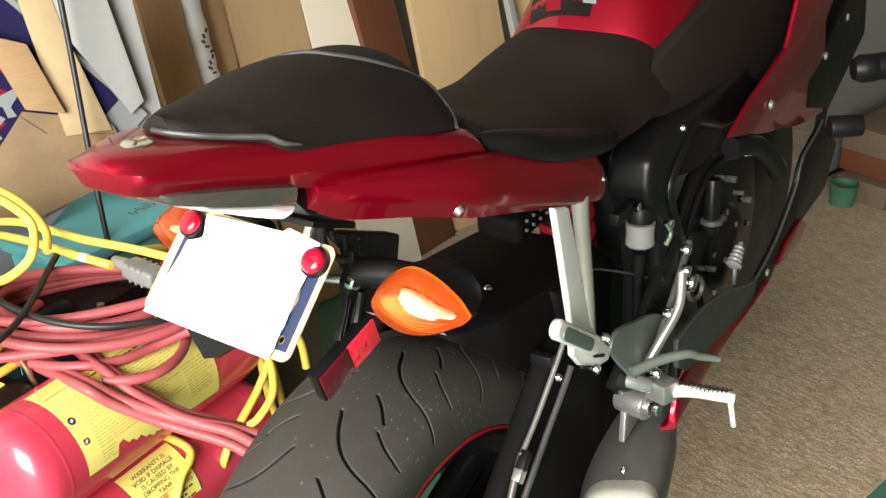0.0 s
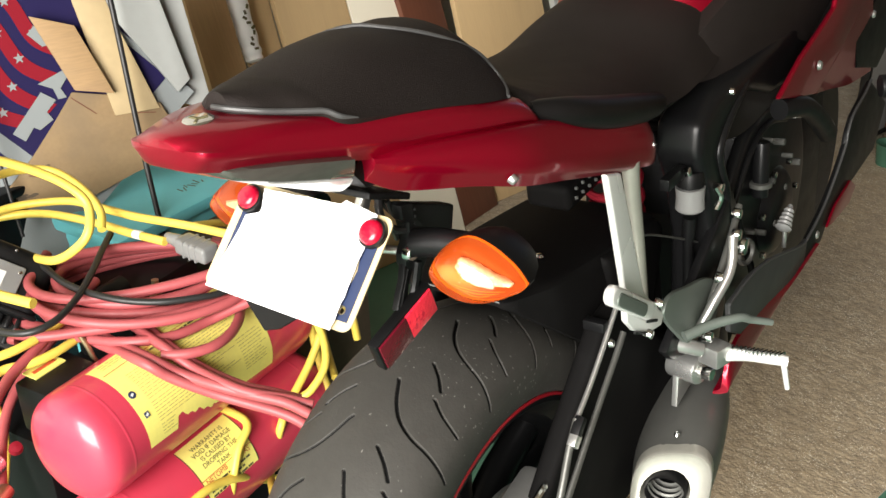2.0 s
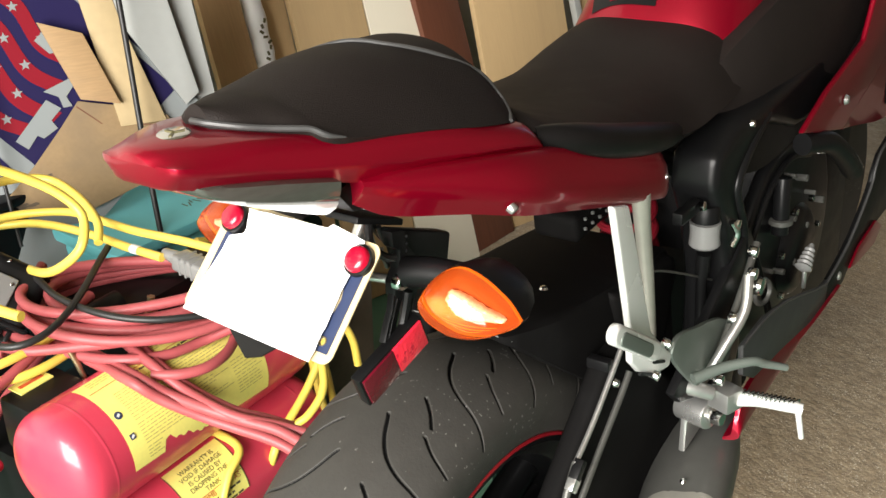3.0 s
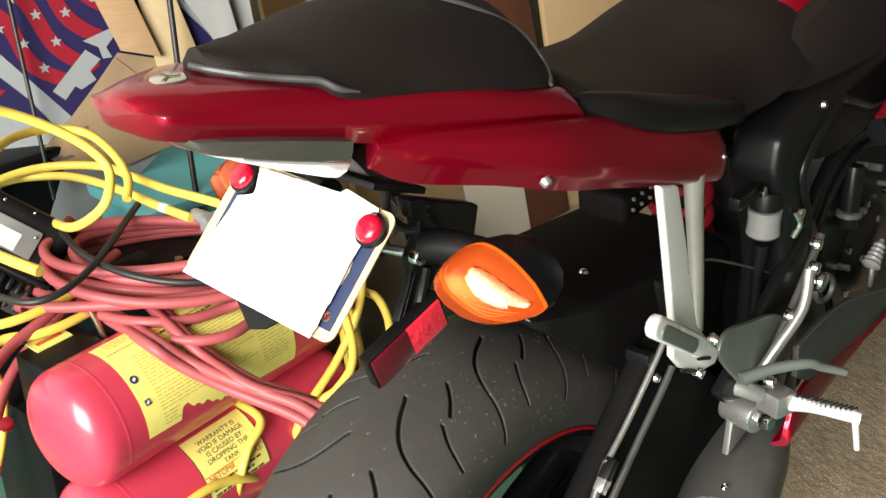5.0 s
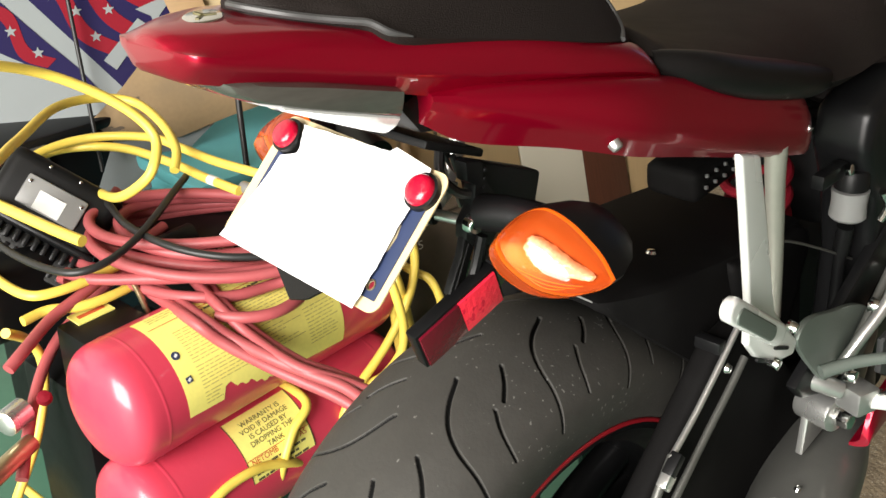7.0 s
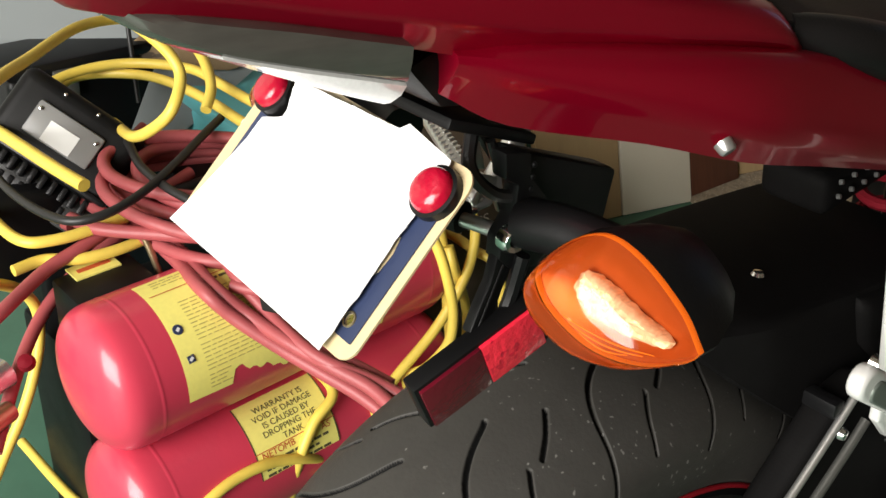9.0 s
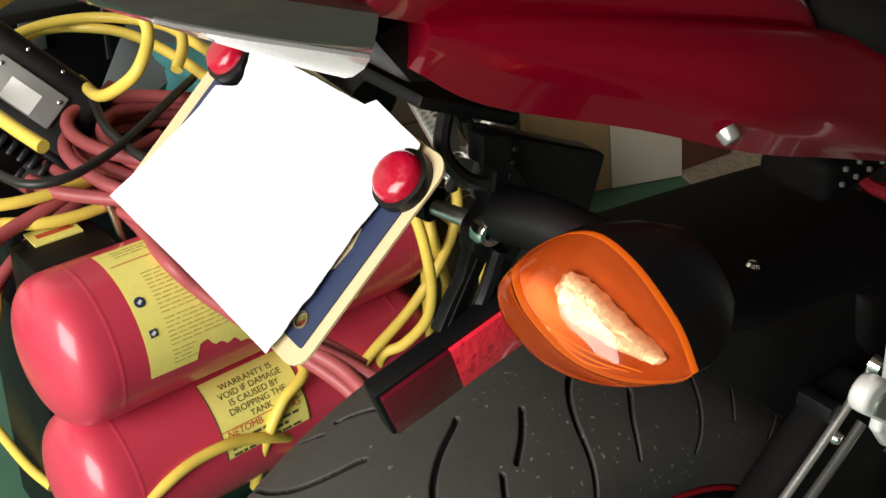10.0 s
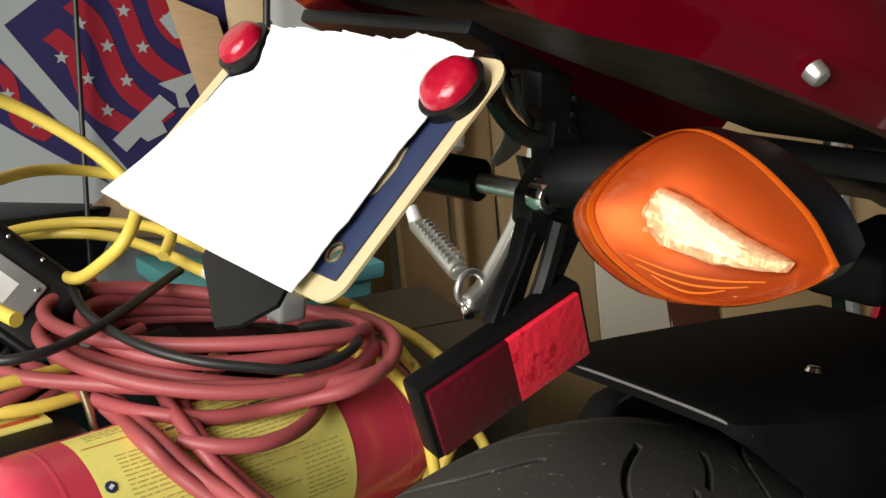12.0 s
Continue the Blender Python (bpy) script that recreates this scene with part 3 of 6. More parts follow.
# tail
# x, half width and height of the seat's edge, the same of the crease, lower edge
TAIL = [(-0.216, 0.080, 0.9530, 0.090, 0.9300, 0.9160), (-0.18, 0.092, 0.9460, 0.099, 0.9215, 0.9060), (-0.13, 0.101, 0.9340, 0.106, 0.9115, 0.8950), (-0.08, 0.1045, 0.9200, 0.111, 0.9005, 0.8840), (-0.03, 0.1045, 0.9070, 0.115, 0.8900, 0.8740), (0.0, 0.102, 0.8990, 0.117, 0.8820, 0.8680), (0.013, 0.096, 0.8880, 0.115, 0.8730, 0.8620)]


def tucked(x, w, z, hold=0.06):
    """The tail draws in towards its end: a station's x, half width and height there."""
    k = min(1.0, max(0.0, -x / 0.2))
    k = k * k * (3 - 2 * k) * min(1.0, w / hold)
    return x + 0.016 * k - 0.33 * max(0.0, -0.235 - x), w - 0.016 * k, z - 0.0078 * k


TAIL = [(tucked(x, wc, 0)[0], tucked(x, ws, zs)[1], tucked(x, wc, zs)[2], tucked(x, wc, zc)[1], tucked(x, wc, zc)[2], tucked(x, wc, low)[2]) for x, ws, zs, wc, zc, low in TAIL]
TAIL = [(-0.3195, 0.014, 0.9535, 0.024, 0.9500, 0.9430), (-0.3170, 0.020, 0.9550, 0.035, 0.9495, 0.9385), (-0.3100, 0.027, 0.9570, 0.0415, 0.9480, 0.9355), (-0.2900, 0.036, 0.9580, 0.0480, 0.9430, 0.9300), (-0.2600, 0.048, 0.9555, 0.0560, 0.9360, 0.9230), (-0.2320, 0.056, 0.9510, 0.0640, 0.9290, 0.9160)] + TAIL


def tail_shell():
    rings = []
    for x, ws, zs, wc, zc, low in graded(TAIL):
        mid = ((ws + wc) / 2 + 0.0028, (zs + zc) / 2 + 0.001)
        top = 0.0055
        half = [(0.0, zs + top), (0.5 * ws, zs + 0.82 * top), (0.9 * ws, zs + 0.25 * top), (ws, zs), (ws + (mid[0] - ws) * 0.5 + 0.0008, zs + (mid[1] - zs) * 0.5), mid, (wc - 0.0006, zc + 0.0042), (wc, zc + 0.0016), (wc - 0.0006, zc - 0.0012), (wc - 0.0035, zc - 0.0035), (wc - 0.010, low), (0.5 * wc, low - 0.002)]
        rings.append([Vector((x, CY - w, z)) for w, z in half] + [Vector((x, CY + w, z)) for w, z in half[:0:-1]])
    return loft(rings)


part("tail_fairing", tail_shell(), RED_PAINT, bike, "glossy candy red tail fairing")

# x, then distance out and height of the panel's top, its lower crease and its turned-in foot
PANEL = [(-0.1930, 0.099, 0.9140, 0.104, 0.904, 0.094, 0.890), (-0.16, 0.112, 0.911, 0.118, 0.892, 0.103, 0.870), (-0.09, 0.124, 0.8965, 0.131, 0.867, 0.121, 0.850), (-0.03, 0.131, 0.884, 0.143, 0.846, 0.134, 0.829), (0.03, 0.141, 0.871, 0.151, 0.825, 0.143, 0.812), (0.09, 0.148, 0.853, 0.156, 0.804, 0.148, 0.794), (0.15, 0.151, 0.835, 0.160, 0.785, 0.152, 0.777), (0.20, 0.150, 0.818, 0.160, 0.771, 0.152, 0.764), (0.216, 0.140, 0.806, 0.148, 0.773, 0.144, 0.767)]


def fuller(x, y, z):
    """The panel draws in at its rear and swells round its middle."""
    g = 0.0075 * math.exp(-((x + 0.055) / 0.075) ** 2)
    a, b, c = tucked(x, y, z)
    return a - 0.6 * g, b + g, c + 0.3 * g


PANEL = [(fuller(x, yt, zt)[0], *fuller(x, yt, zt)[1:], *fuller(x, yl, zl)[1:], *fuller(x, yb, zb)[1:]) for x, yt, zt, yl, zl, yb, zb in PANEL]


def side_panel():
    """The lower red panel below the seat, bulging outwards, turned in along its foot."""
    rings = []
    for x, yt, zt, yl, zl, yb, zb in graded(PANEL):
        at = lambda k, o: (yt + (yl - yt) * k + o, zt + (zl - zt) * k)
        row = [(yt - 0.045, zt - 0.002), (yt - 0.008, zt + 0.0004), (yt - 0.002, zt - 0.0006), at(0.1, 0.0008), at(0.38, 0.0048), at(0.72, 0.0042), at(0.92, 0.0018), (yl, zl - 0.002), (yl - 0.002, zl - 0.005), ((yl + yb) / 2 - 0.001, (zl + zb) / 2 - 0.002), (yb, zb), (yb - 0.025, zb + 0.004)]
        rings.append([Vector((x, -y, z)) for y, z in row])
    return loft(rings)


def mirrored(make):
    bm = make()
    for v in bm.verts:
        v.co.y = 2 * CY - v.co.y
    return bm


def tail_pair(name, make, material, parent, label=""):
    return part(name, make(), material, parent, label), part(name, mirrored(make), material, parent, label)


tail_pair("side_panel", side_panel, RED_PAINT, bike, "glossy candy red side panel")
part("badge", lathe([(0.0, 0.0010), (0.0105, 0.0009), (0.0116, 0.0004), (0.0120, -0.004)], (-0.2855, CY - 0.004, 0.9634), (-0.06, -0.06, 1), 32), CHROME, bike, "round plain silver badge")
for k in range(3):
    a = radians(90 + 120 * k)
    part("badge_mark", block((-0.2856 + 0.004 * math.cos(a), CY - 0.004 + 0.004 * math.sin(a), 0.9645 + 0.0003 * math.cos(a) + 0.0003 * math.sin(a)), (0.0075, 0.0024, 0.0008), 0.0, Matrix.Rotation(a, 3, "Z")), INK, bike)


# x, half width of the top, the crease and the foot, and their heights
LAMP = [(-0.306, 0.026, 0.028, 0.02, 0.939, 0.9375, 0.937), (-0.294, 0.04, 0.042, 0.033, 0.935, 0.9275, 0.926), (-0.272, 0.051, 0.052, 0.043, 0.93, 0.9175, 0.913), (-0.246, 0.06, 0.06, 0.05, 0.9245, 0.9093, 0.901), (-0.22, 0.068, 0.066, 0.055, 0.918, 0.9017, 0.889), (-0.2, 0.074, 0.07, 0.057, 0.913, 0.8957, 0.8805)]


def tail_light():
    """The smoked lens under the tail: an upper face, a rounded crease and the top of its foot."""
    rings = []
    for x, wt, wm, wf, top, mid, low in graded(LAMP, 5):
        half = [(0.0, top), (wt * 0.9, top), (wt, top - 0.002), ((wt + wm) / 2 + 0.001, (top + mid) / 2), (wm, mid), (wm - 0.004, mid - 0.003), (0.0, mid - 0.004)]
        rings.append([Vector((x, CY - w, z)) for w, z in half] + [Vector((x, CY + w, z)) for w, z in half[-2:0:-1]])
    return loft(rings)


part("tail_light", tail_light(), CLEAR_LENS, bike, "smoked clear tail light lens")


def lens_foot():
    """The clear ribbed lower face of the tail light, drawn in towards its foot; its pale tone is painted reflection."""
    rings = []
    for i, (x, wt, wm, wf, top, mid, low) in enumerate(graded(LAMP[2:], 8)):
        rib = 0.0005 * (i % 2)
        row = [(wm - 0.002, mid - 0.0005), (wm - 0.0008 + rib, mid - 0.0025), (wm * 0.55 + wf * 0.45 + 0.0012, mid * 0.5 + low * 0.5), (wf + 0.001, low + 0.002), (wf - 0.004, low), (wf - 0.012, low + 0.001), (wm - 0.014, mid - 0.004)]
        rings.append([Vector((x, CY - w, z)) for w, z in row])
    return loft(rings)


tail_pair("lens_strip", lens_foot, LENS_REFLECTED, bike, "clear ribbed lower face of the tail light, pale with painted reflection")
part("undertail", prism([(-0.195, 0.897), (-0.175, 0.874), (-0.05, 0.853), (0.20, 0.783), (0.22, 0.80), (0.0, 0.87), (-0.17, 0.905)], CY - 0.062, CY + 0.062, 0.006), BLACK, bike, "black undertail tray")
for x, y, z in ((-0.0563, -0.1430, 0.8455), (0.196, -0.1610, 0.790)):
    part("tail_screw", lathe([(0.0, 0.0022), (0.0035, 0.002), (0.0044 - 0.016 * max(0, x - 0.05), 0.0008), (0.0047 - 0.016 * max(0, x - 0.05), -0.004)], (x, y, z), (0, -0.8, -0.6), 18), ALU, bike)


# seats
def cushion(stations, crown=0.5, sharp=2.6, segments=17, under=0.02):
    rings = []
    for x, w, edge, top in stations:
        ring = []
        for m in range(segments):
            t = -1 + 2 * m / (segments - 1)
            ring.append(Vector((x, CY + w * t, edge + (top - edge) * (1 - abs(t) ** sharp))))
        ring += [Vector((x, CY + w * 0.9, edge - under)), Vector((x, CY - w * 0.9, edge - under))]
        rings.append(ring)
    return loft(rings)


# x, half width, height of the edge and of the crown
PAD = [(-0.2608, 0.0132, 0.9637, 0.9765), (-0.2496, 0.0293, 0.9603, 0.9748), (-0.2342, 0.0425, 0.9565, 0.9735), (-0.2217, 0.0540, 0.9542, 0.9730), (-0.2130, 0.0615, 0.9522, 0.9719), (-0.2060, 0.0700, 0.9467, 0.9714), (-0.1940, 0.0765, 0.9427, 0.9727), (-0.1741, 0.0811, 0.9383, 0.9758), (-0.1457, 0.0867, 0.9330, 0.9798), (-0.1008, 0.0963, 0.9245, 0.9791), (-0.0565, 0.1030, 0.9138, 0.9742), (-0.0196, 0.1031, 0.9058, 0.9700), (0.0030, 0.0940, 0.9000, 0.9550), (0.0160, 0.0780, 0.8960, 0.9400)]
pad = part("passenger_seat", cushion(graded(PAD, 3), sharp=2.35, segments=29, under=0.008), VINYL, bike, "black vinyl passenger seat pad with piping")
part("seat_piping", tube([(PAD[0][0] - 0.0015, CY + 0.004, PAD[0][2] + 0.001), (PAD[0][0] - 0.001, CY - 0.010, PAD[0][2] + 0.001)] + [(x, CY - w - 0.001, e + 0.001) for x, w, e, t in PAD[1:7]], lambda t: 0.0024 - 0.0018 * max(0, t - 0.85) / 0.15, 8), PIPING, pad)
def seam(points, lift=0.0010):
    out = []
    for x, t in points:
        w, e, top = (float(np.interp(x, [q[0] for q in PAD], [q[k] for q in PAD])) for k in (1, 2, 3))
        out.append((x + lift, CY + w * t, e + (top - e) * (1 - abs(t) ** 2.35) + lift))
    return out


part("seat_piping", tube(seam([(-0.15, 0.80), (-0.115, 0.62), (-0.088, 0.15), (-0.072, -0.20), (-0.045, -0.46), (-0.012, -0.66), (-0.002, -0.84), (-0.008, -0.95), (-0.020, -1.0)]), 0.0019, 8), PIPING, pad)
RIDER = [(0.000, 0.095, 0.893, 0.915), (0.018, 0.114, 0.886, 0.910), (0.05, 0.126, 0.872, 0.892), (0.10, 0.134, 0.856, 0.874), (0.16, 0.137, 0.838, 0.860), (0.22, 0.136, 0.820, 0.852), (0.30, 0.134, 0.808, 0.852), (0.345, 0.134, 0.810, 0.860), (0.38, 0.133, 0.812, 0.871), (0.415, 0.130, 0.816, 0.879), (0.445, 0.128, 0.82, 0.883)]
part("rider_seat", cushion(graded(RIDER, 3), sharp=4.2, segments=29, under=0.012), VINYL, bike, "black vinyl rider seat")


def seat_pad_side():
    return tube([(0.012, CY - 0.104, 0.884), (0.05, CY - 0.1215, 0.872), (0.10, CY - 0.1285, 0.855), (0.16, CY - 0.1305, 0.838), (0.22, CY - 0.1270, 0.822), (0.28, CY - 0.118, 0.808)], lambda t: 0.0165 * max(math.sin(math.pi * (0.06 + 0.88 * t)), 0.0) ** 0.45 + 0.0006, 20)


tail_pair("seat_skirt", seat_pad_side, BOLSTER, bike, "satin black seat flank")

# fuel tank
TANKR = [(0.430, 0.110, 0.83, 0.872), (0.442, 0.118, 0.825, 0.897), (0.470, 0.128, 0.82, 0.936), (0.52, 0.138, 0.815, 0.975), (0.60, 0.142, 0.81, 1.010), (0.70, 0.148, 0.81, 1.03), (0.82, 0.148, 0.82, 1.04), (0.94, 0.14, 0.84, 1.02), (1.02, 0.11, 0.86, 0.98)]
part("fuel_tank", cushion(graded(TANKR, 3), sharp=3.0, segments=29, under=0.05), RED_PAINT, bike, "glossy red fuel tank with dark decal")


def on_cushion(stations, sharp, x, t, lift):
    xs = [q[0] for q in stations]
    w, e, top = (float(np.interp(x, xs, [q[k] for q in stations])) for k in (1, 2, 3))
    return Vector((x - lift * 0.8, CY + w * t, e + (top - e) * (1 - abs(t) ** sharp) + lift * 0.6))


def decal(x0, x1, t0, t1, lift, cut=0.0):
    bm = bmesh.new()
    rows = []
    for i in range(13):
        x = x0 + (x1 - x0) * i / 12
        rows.append([bm.verts.new(on_cushion(TANKR, 3.0, x, t0 + (t1 - t0) * j / 12 + cut * i / 12, lift)) for j in range(13)])
    for p, q in zip(rows, rows[1:]):
        for j in range(12):
            bm.faces.new((p[j], q[j], q[j + 1], p[j + 1]))
    return bm


part("tank_decal", decal(0.442, 0.50, -0.10, 0.62, 0.0012, 0.06), SATIN, bike, "dark grey decal")
part("tank_decal", decal(0.452, 0.50, -0.13, 0.02, 0.002, 0.10), FLAG_WHITE, bike, "white decal stroke")
part("tank_decal", decal(0.446, 0.458, 0.25, 0.42, 0.002, 0.04), FLAG_RED, bike, "red decal stroke")
part("tank_decal", decal(0.462, 0.47, 0.02, 0.12, 0.002, 0.0), FLAG_WHITE, bike)


def tank_cover():
    """A smooth black cover that runs on from the seat's side along the tank."""
    rings = []
    for x, y0, z0, y1, z1, y2, z2 in graded([(0.36, 0.100, 0.830, 0.116, 0.80, 0.110, 0.76), (0.40, 0.122, 0.845, 0.141, 0.80, 0.136, 0.735), (0.43, 0.132, 0.862, 0.149, 0.80, 0.146, 0.71), (0.50, 0.146, 0.892, 0.160, 0.82, 0.156, 0.70), (0.62, 0.152, 0.920, 0.172, 0.84, 0.166, 0.72), (0.85, 0.158, 0.945, 0.178, 0.87, 0.172, 0.75), (1.05, 0.14, 0.93, 0.165, 0.87, 0.16, 0.78)], 4):
        rings.append([Vector((x, -y, z)) for y, z in ((y0 - 0.04, z0 - 0.01), (y0, z0), (y0 * 0.4 + y1 * 0.6 + 0.002, z0 * 0.55 + z1 * 0.45), (y1, z1), (y1 * 0.5 + y2 * 0.5 + 0.002, (z1 + z2) / 2), (y2, z2), (y2 - 0.04, z2))])
    return loft(rings)


part("tank_side_cover", tank_cover(), VINYL, bike, "matt black tank side cover")

# fairing
def fairing_upper():
    """The bright upper face of the side fairing, ending in a point."""
    return prism([(0.477, 0.754), (0.562, 0.783), (0.632, 0.797), (0.70, 0.8126), (0.7366, 0.871), (0.77, 0.94), (1.0, 0.94), (0.934, 0.831), (0.852, 0.781), (0.761, 0.744), (0.686, 0.724), (0.639, 0.710), (0.56, 0.730)], -0.2035, -0.196, 0.003, 3)


def fairing_fold():
    """The lower face of the fairing, folded in below the crease."""
    upper = [(0.639, 0.7095), (0.686, 0.7235), (0.761, 0.7435), (0.852, 0.7805), (0.90, 0.81)]
    lower = [(0.650, 0.7060), (0.74, 0.684), (0.830, 0.662), (0.90, 0.651), (0.972, 0.642)]
    rings = []
    for (a, b), (c, d) in zip(graded(upper, 4), graded(lower, 4)):
        way = min(1.0, math.hypot(c - a, d - b) / 0.05)
        rings.append([Vector((a, -0.2025, b)), Vector(((a + c) / 2, -0.202 + 0.003 * way, (b + d) / 2)), Vector((c, -0.2005 + 0.006 * way, d)), Vector((c, -0.1965 + 0.006 * way, d + 0.002)), Vector((a, -0.197, b - 0.001))])
    return loft(rings)


tail_pair("fairing_panel", fairing_upper, RED_PAINT, bike, "red upper side fairing")
tail_pair("fairing_fold", fairing_fold, RED_PAINT, bike, "red lower face of the side fairing")
part("fairing_backing", prism([(0.56, 0.735), (0.75, 0.80), (1.10, 0.96), (1.10, 0.70), (0.955, 0.64), (0.70, 0.695)], -0.184, -0.178, 0.002), BLACK, bike, "black panel behind the side fairing")
tail_pair("fairing_liner", lambda: prism([(0.83, 0.735), (0.951, 0.766), (1.04, 0.806), (1.16, 0.87), (1.2, 0.72), (0.99, 0.642), (0.86, 0.68)], -0.200, -0.192, 0.004), BLACK, bike)


def fairing_lower():
    """The red belly panel: its side face is narrow, and below it turns in under the engine."""
    rings = []
    for x, low, top in graded([(0.298, 0.433, 0.446), (0.310, 0.436, 0.474), (0.337, 0.442, 0.490), (0.392, 0.451, 0.490), (0.457, 0.458, 0.483), (0.50, 0.462, 0.480), (0.545, 0.466, 0.474), (0.60, 0.470, 0.475), (0.66, 0.474, 0.478)], 3):
        ring = [(-0.207, top), (-0.212, top - 0.001), (-0.2165, low * 0.5 + top * 0.5), (-0.215, low + 0.002), (-0.211, low - 0.001), (-0.204, low - 0.004), (-0.196, low - 0.006)]
        rings.append([Vector((x, y, z)) for y, z in ring] + [Vector((x, y, z + 0.004)) for y, z in ((-0.196, low - 0.006), (-0.202, low - 0.003), (-0.206, low + 0.001))])
    return loft(rings)


part("belly_fairing", fairing_lower(), RED_PAINT, bike, "red lower side fairing")
# Thin tube on the fairing's edge: its highlight put into a lighter grey.
part("fairing_edge", tube([(0.301, -0.212, 0.557), (0.369, -0.213, 0.562), (0.446, -0.213, 0.550), (0.58, -0.213, 0.509), (0.611, -0.213, 0.507), (0.671, -0.213, 0.522), (0.708, -0.213, 0.538), (0.753, -0.213, 0.566), (0.781, -0.213, 0.589), (0.786, -0.213, 0.604), (0.807, -0.213, 0.625), (0.868, -0.213, 0.639), (0.904, -0.212, 0.650)], 0.0021, 10, 4), PIPING, bike, "grey highlight line along the inner fairing's edge")
part("fairing_gusset", prism([(0.301, 0.556), (0.369, 0.561), (0.446, 0.549), (0.58, 0.506), (0.612, 0.505), (0.603, 0.474), (0.543, 0.470), (0.444, 0.484), (0.343, 0.493), (0.306, 0.516)], -0.213, -0.206, 0.002), SMOKE, bike, "smoky grey inner fairing plate")
part("fairing_inner", prism([(0.612, 0.504), (0.671, 0.520), (0.708, 0.536), (0.753, 0.564), (0.781, 0.587), (0.786, 0.602), (0.807, 0.623), (0.904, 0.648), (1.02, 0.575), (0.965, 0.512), (0.835, 0.505), (0.721, 0.493), (0.685, 0.469), (0.603, 0.472)], -0.212, -0.205, 0.002), BLACK, bike, "black inner fairing")
part("fairing_sliver", prism([(0.697, 0.486), (0.735, 0.506), (0.814, 0.516), (0.849, 0.494), (0.816, 0.477), (0.732, 0.480)], -0.2165, -0.2125, 0.0012), RED_PAINT, bike, "red edge of the lower fairing")
part("belly_fairing", prism([(0.70, 0.50), (0.75, 0.585), (0.95, 0.66), (1.0, 0.45), (0.8, 0.34)], 0.19, 0.20, 0.003), RED_PAINT, bike, "red lower side fairing")
for x, y, z in ((0.632, -0.207, 0.752), (0.93, -0.201, 0.745), (1.05, -0.201, 0.78), (0.66, -0.2125, 0.49)):
    part("fairing_screw", lathe([(0.0, 0.003), (0.005, 0.002), (0.007, -0.002)], (x, y, z), (0, -1, 0), 14), ALU, bike)
part("handlebar_grip", rod((0.76, -0.395, 0.806), (0.700, -0.318, 0.798), 0.020, 0.018, 18, 0.003), BLACK, bike)
part("bar_end", lathe([(0.0, 0.034), (0.014, 0.032), (0.019, 0.022), (0.019, 0.004), (0.013, -0.004), (0.0, -0.006)], (0.703, -0.322, 0.798), (-0.55, 0.82, -0.05), 24), BLACK, bike, "black rounded bar end weight")
part("brake_lever", rod((0.549, -0.303, 0.759), (0.570, -0.338, 0.760), 0.0145, 0.0135, 16, 0.003), BLACK, bike)

# frame, engine
SPAR = [(0.300, 0.735), (0.305, 0.775), (0.36, 0.795), (0.458, 0.797), (0.56, 0.802), (0.70, 0.812), (0.95, 0.83), (0.95, 0.74), (0.72, 0.72), (0.55, 0.735), (0.46, 0.768), (0.398, 0.750), (0.364, 0.720), (0.388, 0.675), (0.402, 0.60), (0.405, 0.50), (0.375, 0.42), (0.335, 0.44), (0.350, 0.54), (0.350, 0.61), (0.330, 0.68)]
part("frame_spar", prism(SPAR, -0.172, -0.115, 0.012, 3), SATIN, bike, "black twin-spar frame")
part("frame_spar", prism([(0.52, 0.70), (0.58, 0.775), (0.95, 0.83), (0.95, 0.72), (0.62, 0.66)], 0.105, 0.160, 0.014, 3), SATIN, bike)
part("frame_highlight_rib", tube([(0.452, -0.168, 0.781), (0.405, -0.170, 0.762), (0.371, -0.171, 0.740), (0.360, -0.171, 0.719), (0.372, -0.171, 0.692), (0.389, -0.171, 0.66), (0.400, -0.171, 0.60), (0.402, -0.170, 0.53)], 0.0062, 12), SATIN, bike)
part("frame_screw", lathe([(0.0, 0.003), (0.004, 0.002), (0.005, -0.002)], (0.395, -0.173, 0.787), (0, -1, 0.2), 12), CHROME, bike)
part("engine_block", block((0.74, -0.01, 0.50), (0.32, 0.28, 0.34), 0.03), BLACK, bike, "black engine block")
part("clutch_cover", lathe([(0.0, 0.012), (0.05, 0.011), (0.060, 0.006), (0.066, -0.002), (0.080, -0.004), (0.084, -0.010), (0.084, -0.03)], (0.62, -0.160, 0.535), (0, -1, 0), 48), SATIN, bike, "round black clutch cover")
starter = part("starter_tube", bevelled(rod((0.527, -0.168, 0.676), (0.522, -0.170, 0.600), 0.011, 0.011, 20), 0.002), SATIN, bike, "dark metal tube on the engine")
part("collar", lathe([(0.011, -0.004), (0.0155, -0.003), (0.0155, 0.003), (0.011, 0.004)], (0.523, -0.170, 0.618), (0, 0, 1), 20, False), GUNMETAL, starter)
part("chrome_pipe", tube([(0.60, -0.186, 0.690), (0.66, -0.190, 0.672), (0.74, -0.192, 0.640), (0.80, -0.190, 0.600)], 0.004, 10), ALU, bike)
for k, (x, z) in enumerate(((0.56, 0.665), (0.575, 0.60), (0.61, 0.645), (0.65, 0.61), (0.63, 0.57), (0.69, 0.585), (0.50, 0.555), (0.545, 0.535), (0.59, 0.53))):
    part("engine_bolt", hexbolt((x, -0.150, z), (-0.1, -1, 0.1), 0.0036 + 0.0008 * (k % 3), 0.024), GUNMETAL, bike)
